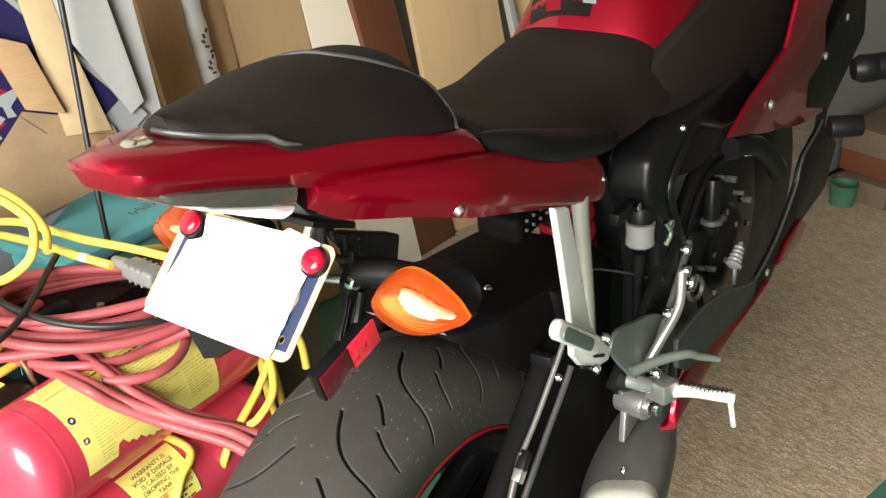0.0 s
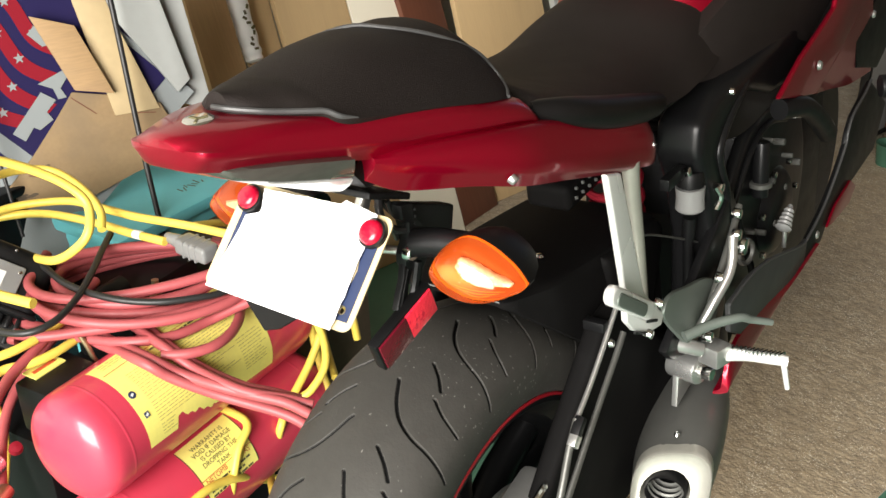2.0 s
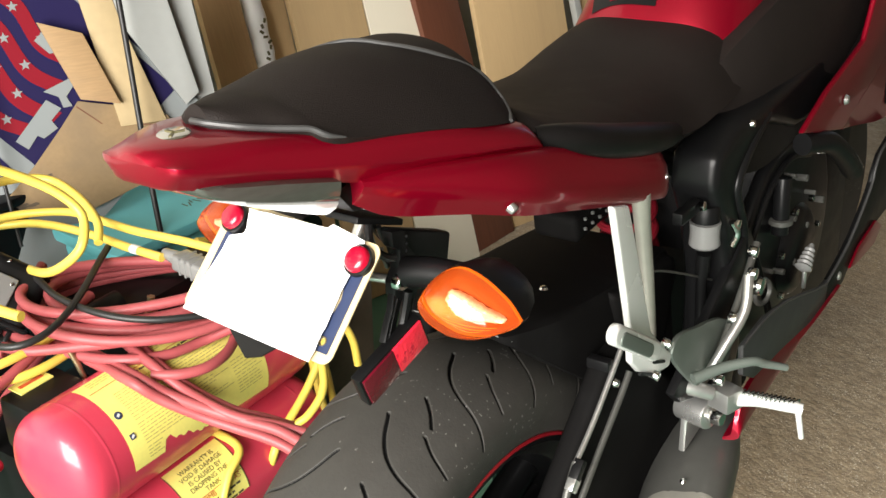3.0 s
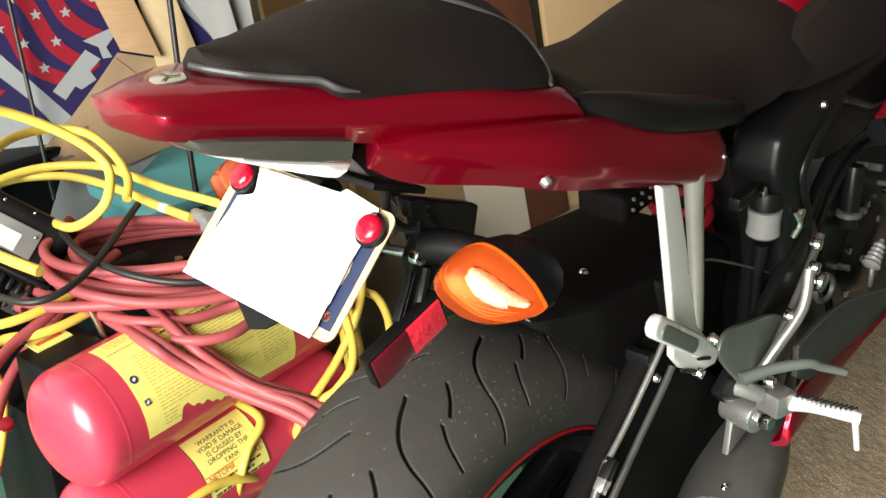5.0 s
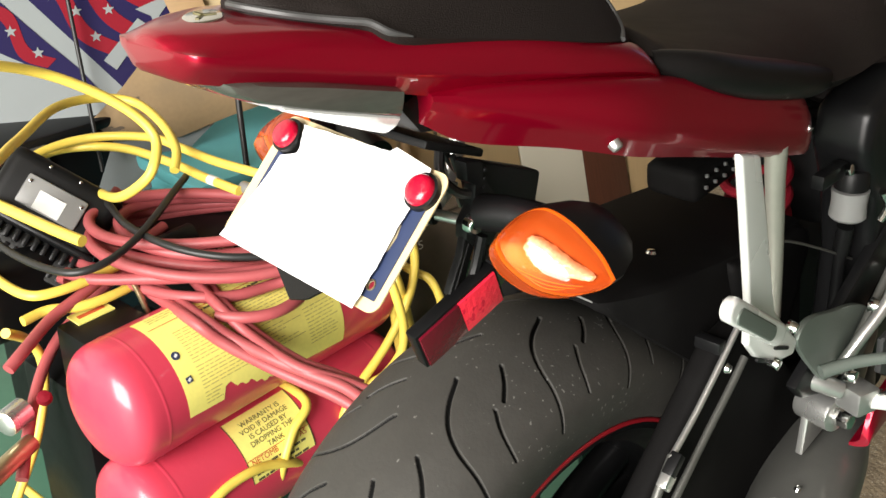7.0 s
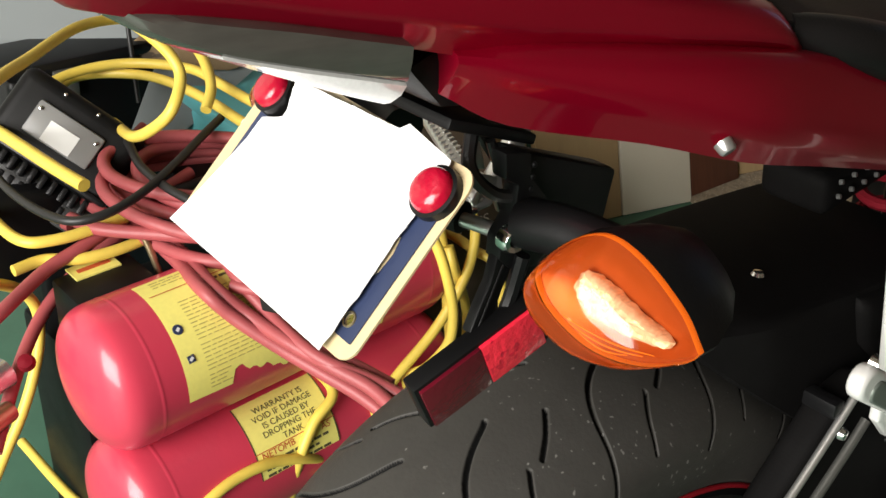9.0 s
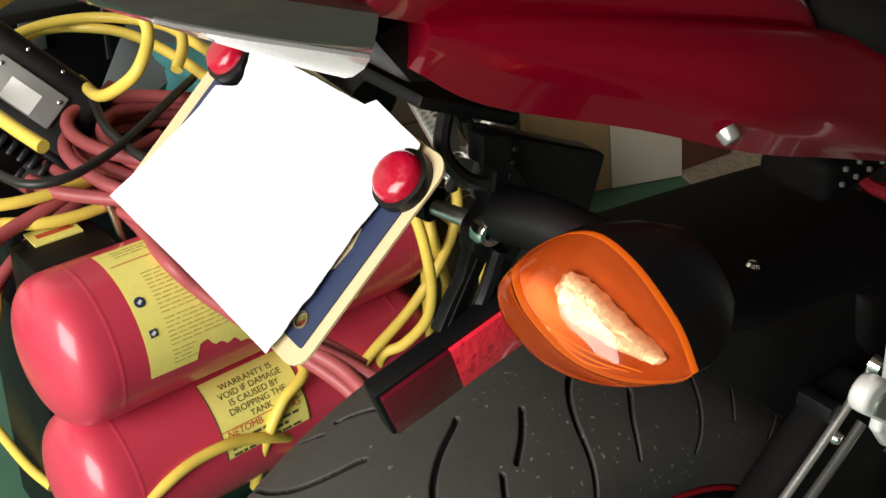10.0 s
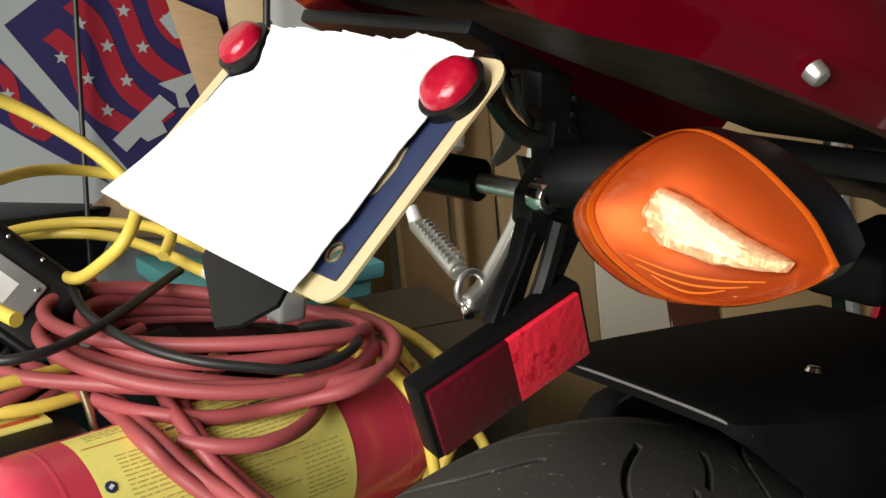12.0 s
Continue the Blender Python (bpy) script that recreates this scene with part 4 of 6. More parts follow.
for k in range(7):
    a = radians(51 * k + 10)
    part("cover_bolt", hexbolt((0.62 + 0.074 * math.cos(a), -0.163, 0.535 + 0.074 * math.sin(a)), (0, -1, 0), 0.0048, 0.007), CHROME, bike)
part("coolant_hose", tube([(0.52, -0.19, 0.725), (0.57, -0.205, 0.715), (0.62, -0.21, 0.685), (0.68, -0.21, 0.64)], 0.014, 12), BLACK, bike)
part("wiring_tube", tube([(0.44, -0.17, 0.60), (0.47, -0.18, 0.52), (0.50, -0.175, 0.47), (0.56, -0.18, 0.45)], 0.005, 8), BLACK, bike)
part("crankcase", prism([q[:2] for q in graded([(0.43, 0.46), (0.42, 0.56), (0.45, 0.64), (0.52, 0.70), (0.62, 0.70), (0.72, 0.66), (0.76, 0.56), (0.72, 0.46), (0.58, 0.42), (0.45, 0.43)], 3)], -0.158, -0.14, 0.008, 3), SATIN, bike, "dark cast crankcase side")
part("crankcase_rib", tube([(0.44, -0.160, 0.60), (0.50, -0.161, 0.665), (0.57, -0.161, 0.685), (0.65, -0.160, 0.665)], 0.004, 10), SATIN, bike)
boot = part("shift_boot", lathe([(0.004, 0.0), (0.0085, 0.002)] + [(0.0112 - 0.0010 * k - 0.0026 * (j % 2), 0.004 + 0.0068 * k + 0.0034 * j) for k in range(5) for j in (0, 1)] + [(0.003, 0.040), (0.0, 0.041)], (0.532, -0.200, 0.551), (0.80, 0.0, 0.58), 24), CLEAR, bike, "ribbed pale grey rubber boot")
part("boot_rod", rod((0.5395, -0.201, 0.548), (0.5400, -0.201, 0.522), 0.0032, 0.003, 12, 0.001), ALU, boot)
part("oil_sight_ring", lathe([(0.0120, 0.0), (0.0135, 0.004), (0.0165, 0.004), (0.0185, 0.0), (0.0165, -0.003)], (0.4259, -0.186, 0.5641), (-0.25, -1, 0.1), 32, False), GUNMETAL, bike, "grey metal ring")
# rear shock
shock = part("rear_shock", rod((0.362, -0.031, 0.71), (0.388, -0.026, 0.590), 0.014), SATIN, bike, "shock absorber with a red spring")
SHOCK_A, SHOCK_B = Vector((0.366, -0.030, 0.686)), Vector((0.388, -0.026, 0.586))
SHOCK_E = (SHOCK_B - SHOCK_A).orthogonal().normalized()
SHOCK_F = (SHOCK_B - SHOCK_A).normalized().cross(SHOCK_E)
part("spring", tube([SHOCK_A.lerp(SHOCK_B, k / 50) + (SHOCK_E * math.cos(k * 0.44) + SHOCK_F * math.sin(k * 0.44)) * 0.033 for k in range(51)], 0.0056, 8, 2), FLAG_RED, shock, "red coil spring")
part("shock_mount", bevelled(rod((0.359, -0.031, 0.730), (0.366, -0.030, 0.690), 0.034, 0.036, 20), 0.004), SATIN, shock)
part("dust_cover", bevelled(rod((0.388, -0.026, 0.595), (0.42, -0.02, 0.42), 0.038, 0.035, 20), 0.004), BLACK, shock)
part("linkage_block", block((0.276, -0.014, 0.698), (0.105, 0.060, 0.034), 0.010, Matrix.Rotation(radians(-6), 3, "Y"), 3), MATTE, bike)
for k in range(5):
    for s in (0, 1):
        part("linkage_nut", hexbolt((0.238 + 0.017 * k, -0.0445, 0.692 + 0.012 * s + 0.001 * k), (0.1, -1, 0.3), 0.0022, 0.003), ALU, bike)
part("inner_tray", block((0.31, 0, 0.745), (0.22, 0.20, 0.02), 0.006, Matrix.Rotation(radians(14), 3, "Y")), BLACK, bike)
part("battery_case", block((0.50, -0.03, 0.66), (0.10, 0.09, 0.16), 0.012), BLACK, bike)

# brake fluid reservoir
cup = part("brake_reservoir", lathe([(0.0, 0.004), (0.0145, 0.004), (0.0175, 0.007), (0.0165, 0.020), (0.0175, 0.034), (0.0, 0.036)], (0.315, -0.155, 0.660), (0, 0, 1), 28), CLEAR, bike, "translucent grey brake fluid reservoir")
part("cap", lathe([(0.0, 0.020), (0.014, 0.019), (0.016, 0.015), (0.016, 0.0), (0.0, -0.001)], (0.315, -0.155, 0.696), (0, 0, 1), 28), BLACK, cup)
part("outlet", rod((0.315, -0.155, 0.655), (0.318, -0.152, 0.625), 0.008), BLACK, cup)
part("reservoir_hose", tube([(0.318, -0.152, 0.63), (0.325, -0.15, 0.57), (0.315, -0.155, 0.52), (0.29, -0.16, 0.50)], 0.0062, 10), BLACK, bike)
part("reservoir_bolt", hexbolt((0.345, -0.172, 0.685), (0, -1, 0), 0.006, 0.012), CHROME, bike)
part("reservoir_clip", tube([(0.336, -0.178, 0.690), (0.342, -0.182, 0.675), (0.338, -0.178, 0.660)], 0.004, 8), CHROME, bike)
part("reservoir_bracket", block((0.275, -0.150, 0.720), (0.05, 0.012, 0.014), 0.002), SATIN, bike)
part("reservoir_bolt", hexbolt((0.292, -0.158, 0.722), (0, -1, 0.2), 0.006, 0.006), CHROME, bike)


part("thin_cable", tube([(0.17, -0.150, 0.688), (0.205, -0.150, 0.679), (0.279, -0.150, 0.643), (0.349, -0.152, 0.606)], 0.0013, 8), GUNMETAL, bike, "thin grey cable")

# passenger peg hangers
def hanger():
    arm = [(0.040, 0.820), (0.053, 0.772), (0.067, 0.717), (0.077, 0.678), (0.080, 0.642), (0.098, 0.622), (0.140, 0.598), (0.168, 0.592), (0.174, 0.604), (0.145, 0.632), (0.123, 0.656), (0.108, 0.700), (0.091, 0.753), (0.071, 0.810)]
    return prism(arm, -0.184, -0.1765, 0.0034, 4)


def left_hanger():
    arm = [(0.132, 0.820), (0.117, 0.742), (0.105, 0.712), (0.089, 0.690), (0.074, 0.672), (0.060, 0.664), (0.062, 0.651), (0.080, 0.652), (0.103, 0.674), (0.121, 0.704), (0.133, 0.742), (0.158, 0.820)]
    return prism(arm, 0.164, 0.177, 0.005, 4)


hangers = (part("peg_hanger", hanger(), BRIGHT, bike, "bright silver passenger peg hanger"), part("peg_hanger", left_hanger(), ALU, bike, "bright silver passenger peg hanger"))
part("hanger_stay", tube([(0.158, -0.152, 0.785), (0.163, -0.152, 0.750), (0.174, -0.153, 0.685), (0.180, -0.156, 0.615)], lambda t: 0.0098 - 0.0038 * t, 20), CAP, hangers[0], "dull silver inner stay")
folded = part("passenger_peg", capsule((0.029, 0.701), (0.108, 0.6445), 0.0105, -0.198, -0.187, 0.0040), BRIGHT, bike, "folded flat passenger foot peg")
part("peg_rubber", capsule((0.036, 0.694), (0.090, 0.655), 0.0070, -0.1995, -0.196, 0.0020), HEEL, folded)
for p in ((0.148, -0.184, 0.632), (0.130, -0.180, 0.603)):
    part("hanger_bolt", rod(p, (p[0], p[1] - 0.010, p[2] - 0.002), 0.0055, 0.005, 14, 0.0015), CHROME, bike)
for a, b in (((0.098, 0.620), (0.126, 0.605)), ((0.128, 0.618), (0.152, 0.607))):
    part("bracket_slot", capsule(a, b, 0.0016, -0.1855, -0.183, 0.0), BLACK, hangers[0])
PEG_ROOT, PEG_TIP = Vector((0.062, 0.178, 0.681)), Vector((0.086, 0.254, 0.698))
left_peg = part("passenger_peg", rod(PEG_ROOT, PEG_TIP, 0.0075, 0.0062, 14, 0.002), ALU, bike, "unfolded serrated passenger foot peg")
for k in range(11):
    for s in (-1, 1):
        part("peg_tooth", block(PEG_ROOT.lerp(PEG_TIP, 0.10 + 0.075 * k) + Vector((0.0048 * s, 0, 0.0058)), (0.005, 0.0028, 0.004), 0.0), ALU, left_peg)
part("peg_end", rod(PEG_TIP + Vector((0.0, -0.004, -0.004)), PEG_TIP + Vector((-0.002, 0.004, 0.013)), 0.006, 0.0048, 12, 0.001), BRIGHT, left_peg)
part("peg_yoke", tube([(0.067 + 0.0115 * math.cos(g), 0.172, 0.670 + 0.0115 * math.sin(g)) for g in (0.45 * i for i in range(15))], 0.0026, 12), ALU, left_peg)
part("peg_bolt", hexbolt((0.062, 0.170, 0.656), (-0.3, -0.8, -0.4), 0.0048, 0.007), CHROME, left_peg)

# rider foot controls on the right
part("heel_guard", prism([(q[0], q[1]) for q in graded([(0.169, 0.607), (0.178, 0.617), (0.198, 0.618), (0.238, 0.606), (0.291, 0.591), (0.325, 0.570), (0.341, 0.539), (0.328, 0.518), (0.309, 0.513), (0.282, 0.517), (0.241, 0.529), (0.212, 0.555), (0.187, 0.581), (0.171, 0.600)], 3)], -0.186, -0.180, 0.0018), HEEL, bike, "worn grey heel guard")
part("foot_bracket", prism([(0.20, 0.535), (0.225, 0.55), (0.30, 0.60), (0.40, 0.66), (0.42, 0.63), (0.34, 0.56), (0.30, 0.50), (0.26, 0.50), (0.22, 0.515)], -0.176, -0.164, 0.004), SATIN, bike, "dark cast foot peg bracket")
part("pedal_rod", tube([(0.40, -0.185, 0.640), (0.35, -0.190, 0.605), (0.31, -0.192, 0.575), (0.275, -0.192, 0.545)], 0.0044, 12), GUNMETAL, bike)
part("pedal_arm", tube([(0.255, -0.190, 0.535), (0.275, -0.20, 0.565), (0.305, -0.21, 0.600), (0.325, -0.205, 0.635)], 0.0058, 12), ALU, bike)
part("brake_pedal", tube([(0.205, -0.195, 0.560), (0.232, -0.215, 0.566), (0.257, -0.240, 0.569), (0.270, -0.250, 0.562), (0.287, -0.268, 0.554)], lambda t: 0.0066 - 0.0026 * t, 12), HEEL, bike, "grey brake pedal")
part("peg_mount", rod((0.236, -0.162, 0.528), (0.256, -0.198, 0.515), 0.010, 0.009, 16, 0.002), ALU, bike)
part("peg_clevis", block((0.268, -0.208, 0.507), (0.028, 0.030, 0.026), 0.004, Matrix.Rotation(radians(-18), 3, "Z")), ALU, bike)
peg = part("foot_peg", tube([(0.272, -0.220, 0.506), (0.285, -0.242, 0.504), (0.292, -0.268, 0.502), (0.296, -0.287, 0.501)], lambda t: 0.0085 - 0.002 * t, 12), BRIGHT, bike, "serrated silver rider foot peg")
for k in range(13):
    part("peg_tooth", block((0.276 + 0.0016 * k, -0.224 - 0.0046 * k, 0.5135 - 0.0005 * k), (0.011, 0.002, 0.006), 0.0, Matrix.Rotation(radians(-22), 3, "Z")), CHROME, peg)
part("peg_feeler", rod((0.294, -0.282, 0.500), (0.296, -0.288, 0.463), 0.0036, 0.0032, 12, 0.001), BRIGHT, peg)
for p, q in (((0.240, -0.205, 0.545), 0.007), ((0.30, -0.195, 0.59), 0.008), ((0.36, -0.192, 0.62), 0.008), ((0.335, -0.20, 0.66), 0.007), ((0.39, -0.19, 0.59), 0.012)):
    part("linkage_bolt", rod(p, (p[0], p[1] - 0.010, p[2]), q, q * 0.9, 12, 0.0015), CHROME, bike)

# exhaust
AXIS = Vector((0.95, 0.27, 0.04)).normalized()
MOUTH = Vector((0.183, -0.190, 0.361))


def muffler_ring(k, ry, rz, n=28, lift=0.0):
    out = []
    for m in range(n):
        a = 2 * math.pi * m / n
        c, s = math.cos(a), math.sin(a)
        p = 2.7
        y = ry * math.copysign(abs(c) ** (2 / p), c)
        z = rz * math.copysign(abs(s) ** (2 / p), s)
        out.append(MOUTH + AXIS * k + Vector((0.30 * z - 0.2 * y, y, z * 0.95 - 0.22 * y + lift)))
    return out


silencer = part("silencer", loft([muffler_ring(*q) for q in ((0.004, 0.046, 0.046), (0.03, 0.050, 0.050), (0.08, 0.055, 0.055), (0.13, 0.056, 0.056), (0.19, 0.050, 0.052), (0.26, 0.044, 0.046), (0.34, 0.036, 0.038))], False), GUNMETAL, bike, "short dark titanium muffler")
def cap_ring(k, r, square, aside=0.0, down=0.0, n=40):
    """One ring of the cap: a rounded square that turns into the round outlet, which sits a little inward and low."""
    out = []
    for m in range(n):
        a = 2 * math.pi * m / n
        c, q = math.cos(a), math.sin(a)
        y, z = r * math.copysign(abs(c) ** (2 / square), c) + aside, r * math.copysign(abs(q) ** (2 / square), q) - down
        out.append(MOUTH + AXIS * k + Vector((0.30 * z - 0.2 * y, y, z * 0.95 - 0.22 * y)))
    return out


part("end_cap", loft([cap_ring(*q) for q in ((0.014, 0.0470, 2.9), (0.0, 0.0475, 2.9), (-0.0045, 0.0468, 2.9), (-0.0055, 0.0460, 2.9), (-0.0045, 0.0448, 2.9), (-0.0025, 0.0420, 2.7, 0.001, 0.001), (-0.0005, 0.0340, 2.1, 0.004, 0.004), (-0.0005, 0.0300, 2.0, 0.006, 0.007), (0.002, 0.0288, 2.0, 0.006, 0.007), (0.030, 0.0285, 2.0, 0.006, 0.007))], False), CAP, silencer, "satin silver muffler end cap")
OUTLET = MOUTH + Vector((-0.003, 0.006, -0.008))
part("outlet", lathe([(0.0225, 0.06), (0.0225, -0.001), (0.0238, -0.003), (0.0250, -0.001), (0.0250, 0.06)], OUTLET, AXIS, 36, False), SATIN, silencer, "round dark exhaust outlet")
for k in range(4):
    part("outlet_ring", lathe([(0.0226, 0.008 + 0.009 * k), (0.0205 - 0.0012 * k, 0.0095 + 0.009 * k), (0.0226, 0.011 + 0.009 * k)], OUTLET, AXIS, 28, False), GUNMETAL, silencer)
part("outlet_back", lathe([(0.0, 0.050), (0.0285, 0.051)], OUTLET, AXIS, 24), BLACK, silencer)
part("rivet", lathe([(0.0, 0.003), (0.003, 0.0025), (0.004, 0.0)], MOUTH + AXIS * 0.035 + Vector((0, -0.003, 0.051)), (0, 0, 1), 12), CHROME, silencer)
part("muffler_clamp", rod((0.282, -0.150, 0.472), (0.272, -0.190, 0.474), 0.018, 0.018, 24, 0.003), ALU, bike)
part("clamp_bolt", bevelled(rod((0.272, -0.190, 0.474), (0.269, -0.206, 0.475), 0.0095, 0.0085, 6), 0.0015), CHROME, bike)
part("muffler_bracket", prism([(0.265, 0.475), (0.285, 0.495), (0.31, 0.49), (0.315, 0.43), (0.26, 0.42)], -0.165, -0.157, 0.002), ALU, bike)


# turn signals: a black shell, an amber lens and the reflector's lit patch behind it
DROP = [(-0.2045, 0.8000), (-0.1960, 0.8110), (-0.1880, 0.8180), (-0.1740, 0.8275), (-0.1600, 0.8335), (-0.1490, 0.8345), (-0.1380, 0.8300), (-0.1280, 0.8215), (-0.1205, 0.8120), (-0.1178, 0.8030), (-0.1245, 0.7930), (-0.1360, 0.7860), (-0.1510, 0.7808), (-0.1660, 0.7805), (-0.1800, 0.7835), (-0.1930, 0.7895), (-0.2015, 0.7955)]
DROP = [(-0.2030 + (q[0] + 0.2045) * 0.950, 0.8000 + (q[1] - 0.8000) * 0.955) for q in graded([*DROP, DROP[0]], 3)][:-1]
MIDDLE = Vector((-0.1585, 0.8065))


def on_lens(y, z):
    """How far the lens's tilted plane lies ahead of its middle."""
    return -0.145 * (y - MIDDLE.x) + 0.15 * (z - MIDDLE.y)


def drop(x, scale=1.0):
    out = []
    for y, z in DROP:
        y, z = MIDDLE.x + (y - MIDDLE.x) * scale, MIDDLE.y + (z - MIDDLE.y) * scale
        out.append(Vector((x + on_lens(y, z), y, z)))
    return out


def lens():
    """A thin amber dome with a flat rim."""
    return loft([drop(*q) for q in ((-0.1465, 1.02), (-0.150, 1.02), (-0.1515, 0.985), (-0.157, 0.955), (-0.163, 0.88), (-0.1685, 0.72), (-0.1715, 0.50), (-0.173, 0.24), (-0.1733, 0.03))], False)


def lens_rim():
    return loft([drop(*q) for q in ((-0.1466, 1.018), (-0.1490, 1.018), (-0.1498, 1.006), (-0.1490, 0.998), (-0.1466, 0.998))] , False)


def shell():
    return loft([drop(-0.129, 0.05), drop(-0.130, 0.60), drop(-0.138, 0.94), drop(-0.1462, 1.004), drop(-0.1465, 1.02), drop(-0.138, 1.02), drop(-0.118, 0.86), drop(-0.100, 0.60), drop(-0.090, 0.30), drop(-0.088, 0.06)])


def backing():
    return loft([drop(*q) for q in ((-0.1466, 1.0), (-0.1470, 0.97), (-0.1462, 0.92), (-0.1440, 0.78), (-0.1424, 0.60), (-0.1416, 0.35), (-0.1413, 0.05))], False)


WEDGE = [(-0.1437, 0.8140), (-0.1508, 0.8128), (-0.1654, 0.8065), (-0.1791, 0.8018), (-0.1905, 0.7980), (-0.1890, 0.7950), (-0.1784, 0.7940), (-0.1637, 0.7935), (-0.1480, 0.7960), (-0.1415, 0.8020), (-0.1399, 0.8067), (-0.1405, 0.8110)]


def bowl_glint():
    """The reflector's lit patch, out to the lens's tip: its glint put into a pale crinkled wedge."""
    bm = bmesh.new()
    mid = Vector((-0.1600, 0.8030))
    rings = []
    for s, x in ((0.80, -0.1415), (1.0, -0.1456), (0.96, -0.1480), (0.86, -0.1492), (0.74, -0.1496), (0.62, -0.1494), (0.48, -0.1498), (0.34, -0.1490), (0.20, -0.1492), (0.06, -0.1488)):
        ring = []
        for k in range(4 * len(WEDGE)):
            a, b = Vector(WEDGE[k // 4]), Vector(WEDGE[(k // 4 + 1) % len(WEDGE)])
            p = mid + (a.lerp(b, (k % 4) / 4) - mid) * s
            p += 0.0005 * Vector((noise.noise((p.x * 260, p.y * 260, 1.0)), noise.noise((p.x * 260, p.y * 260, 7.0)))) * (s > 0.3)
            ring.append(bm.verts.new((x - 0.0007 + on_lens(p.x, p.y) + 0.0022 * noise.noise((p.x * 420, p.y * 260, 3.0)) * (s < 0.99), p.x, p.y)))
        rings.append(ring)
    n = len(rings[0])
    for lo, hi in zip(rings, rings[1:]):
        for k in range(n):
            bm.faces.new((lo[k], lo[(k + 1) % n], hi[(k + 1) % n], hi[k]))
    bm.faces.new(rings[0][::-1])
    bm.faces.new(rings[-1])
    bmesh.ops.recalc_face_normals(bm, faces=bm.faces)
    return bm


def nudged(bm):
    bmesh.ops.translate(bm, vec=(0.022, -0.010, 0.004), verts=bm.verts)
    return bm


for side in ("right", "left"):
    flip = (lambda make: make()) if side == "right" else (lambda make: nudged(mirrored(make)))
    signal = part("turn_signal", flip(shell), BLACK, bike, "amber turn signal in a black shell")
    dome = part("lens", flip(lens), AMBER, signal, "clear amber lens")
    dome.visible_shadow = False
    part("lens_back", flip(backing), AMBER_BACK, signal)
    part("lens_rim", flip(lens_rim), AMBER_GLOW, signal)
    part("reflector_bowl", flip(bowl_glint), SILVER_GLINT, signal)
    for y0, y1, z in ((-0.139, -0.186, 0.7905), (-0.143, -0.181, 0.7880), (-0.149, -0.174, 0.7856)):
        part("lens_flute", flip(lambda: tube([(-0.1515 + on_lens(y0 + (y1 - y0) * q, z), y0 + (y1 - y0) * q, z - 0.0030 * math.sin(math.pi * q) + 0.002) for q in (0, 0.25, 0.5, 0.75, 1)], lambda t: 0.0002 + 0.0002 * math.sin(math.pi * t), 8)), AMBER_GLOW, signal)
    part("stalk", flip(lambda: tube([(-0.128, -0.082, 0.806), (-0.122, -0.105, 0.808), (-0.118, -0.135, 0.808)], 0.013, 14)), BLACK, signal)

# number plate carrier
part("carrier_box", prism([(-0.128, 0.842), (-0.056, 0.812), (-0.064, 0.780), (-0.100, 0.781), (-0.120, 0.788), (-0.122, 0.815)], -0.078, -0.060, 0.003), BLACK, bike, "black carrier bracket")
part("carrier_arm", prism([(-0.141, 0.846), (-0.124, 0.842), (-0.123, 0.829), (-0.112, 0.815), (-0.110, 0.784), (-0.117, 0.777), (-0.136, 0.783), (-0.143, 0.790), (-0.142, 0.801), (-0.134, 0.811), (-0.132, 0.827), (-0.140, 0.832)], -0.083, -0.072, 0.002), BLACK, bike)
part("carrier_leg", prism([(-0.123, 0.785), (-0.110, 0.783), (-0.120, 0.767), (-0.129, 0.748), (-0.136, 0.749), (-0.128, 0.768)], -0.081, -0.075, 0.0015), BLACK, bike)
part("carrier_leg", prism([(-0.143, 0.792), (-0.131, 0.787), (-0.139, 0.772), (-0.145, 0.757), (-0.152, 0.748), (-0.160, 0.754), (-0.153, 0.768), (-0.147, 0.778)], -0.082, -0.075, 0.0015), BLACK, bike)
part("carrier_rib", tube([(-0.139, -0.0815, 0.786), (-0.147, -0.0815, 0.770), (-0.154, -0.0815, 0.756)], 0.0012, 8), BLACK, bike)
part("carrier_screw", lathe([(0.0022, 0.0015), (0.0030, 0.004), (0.0055, 0.0045), (0.0072, 0.0025), (0.0078, -0.002)], (-0.136, -0.0835, 0.800), (-0.25, -1, 0), 24), CHROME, bike)
for k in range(5):
    part("carrier_notch", lathe([(0.0, 0.0007), (0.0012, 0.0005), (0.0016, -0.001)], (-0.126 + 0.001 * k, -0.0832, 0.811 + 0.006 * k), (0, -1, 0), 8), SATIN, bike)
part("carrier_bar", rod((-0.136, -0.072, 0.800), (-0.150, -0.035, 0.803), 0.004, 0.004, 12), ALU, bike)
part("carrier_sleeve", rod((-0.142, -0.055, 0.802), (-0.165, 0.03, 0.806), 0.0085, 0.0085, 16, 0.001), BLACK, bike)
part("carrier_plate", block((-0.135, CY, 0.850), (0.06, 0.105, 0.006), 0.002, Matrix.Rotation(radians(22), 3, "Y")), BLACK, bike)
part("signal_wire", tube([(-0.142, -0.060, 0.850), (-0.150, -0.068, 0.836), (-0.140, -0.074, 0.822), (-0.124, -0.080, 0.818)], 0.0036, 8), CABLE, bike)
part("signal_wire", tube([(-0.13, -0.050, 0.845), (-0.12, -0.058, 0.826), (-0.105, -0.066, 0.822)], 0.003, 8), CABLE, bike)

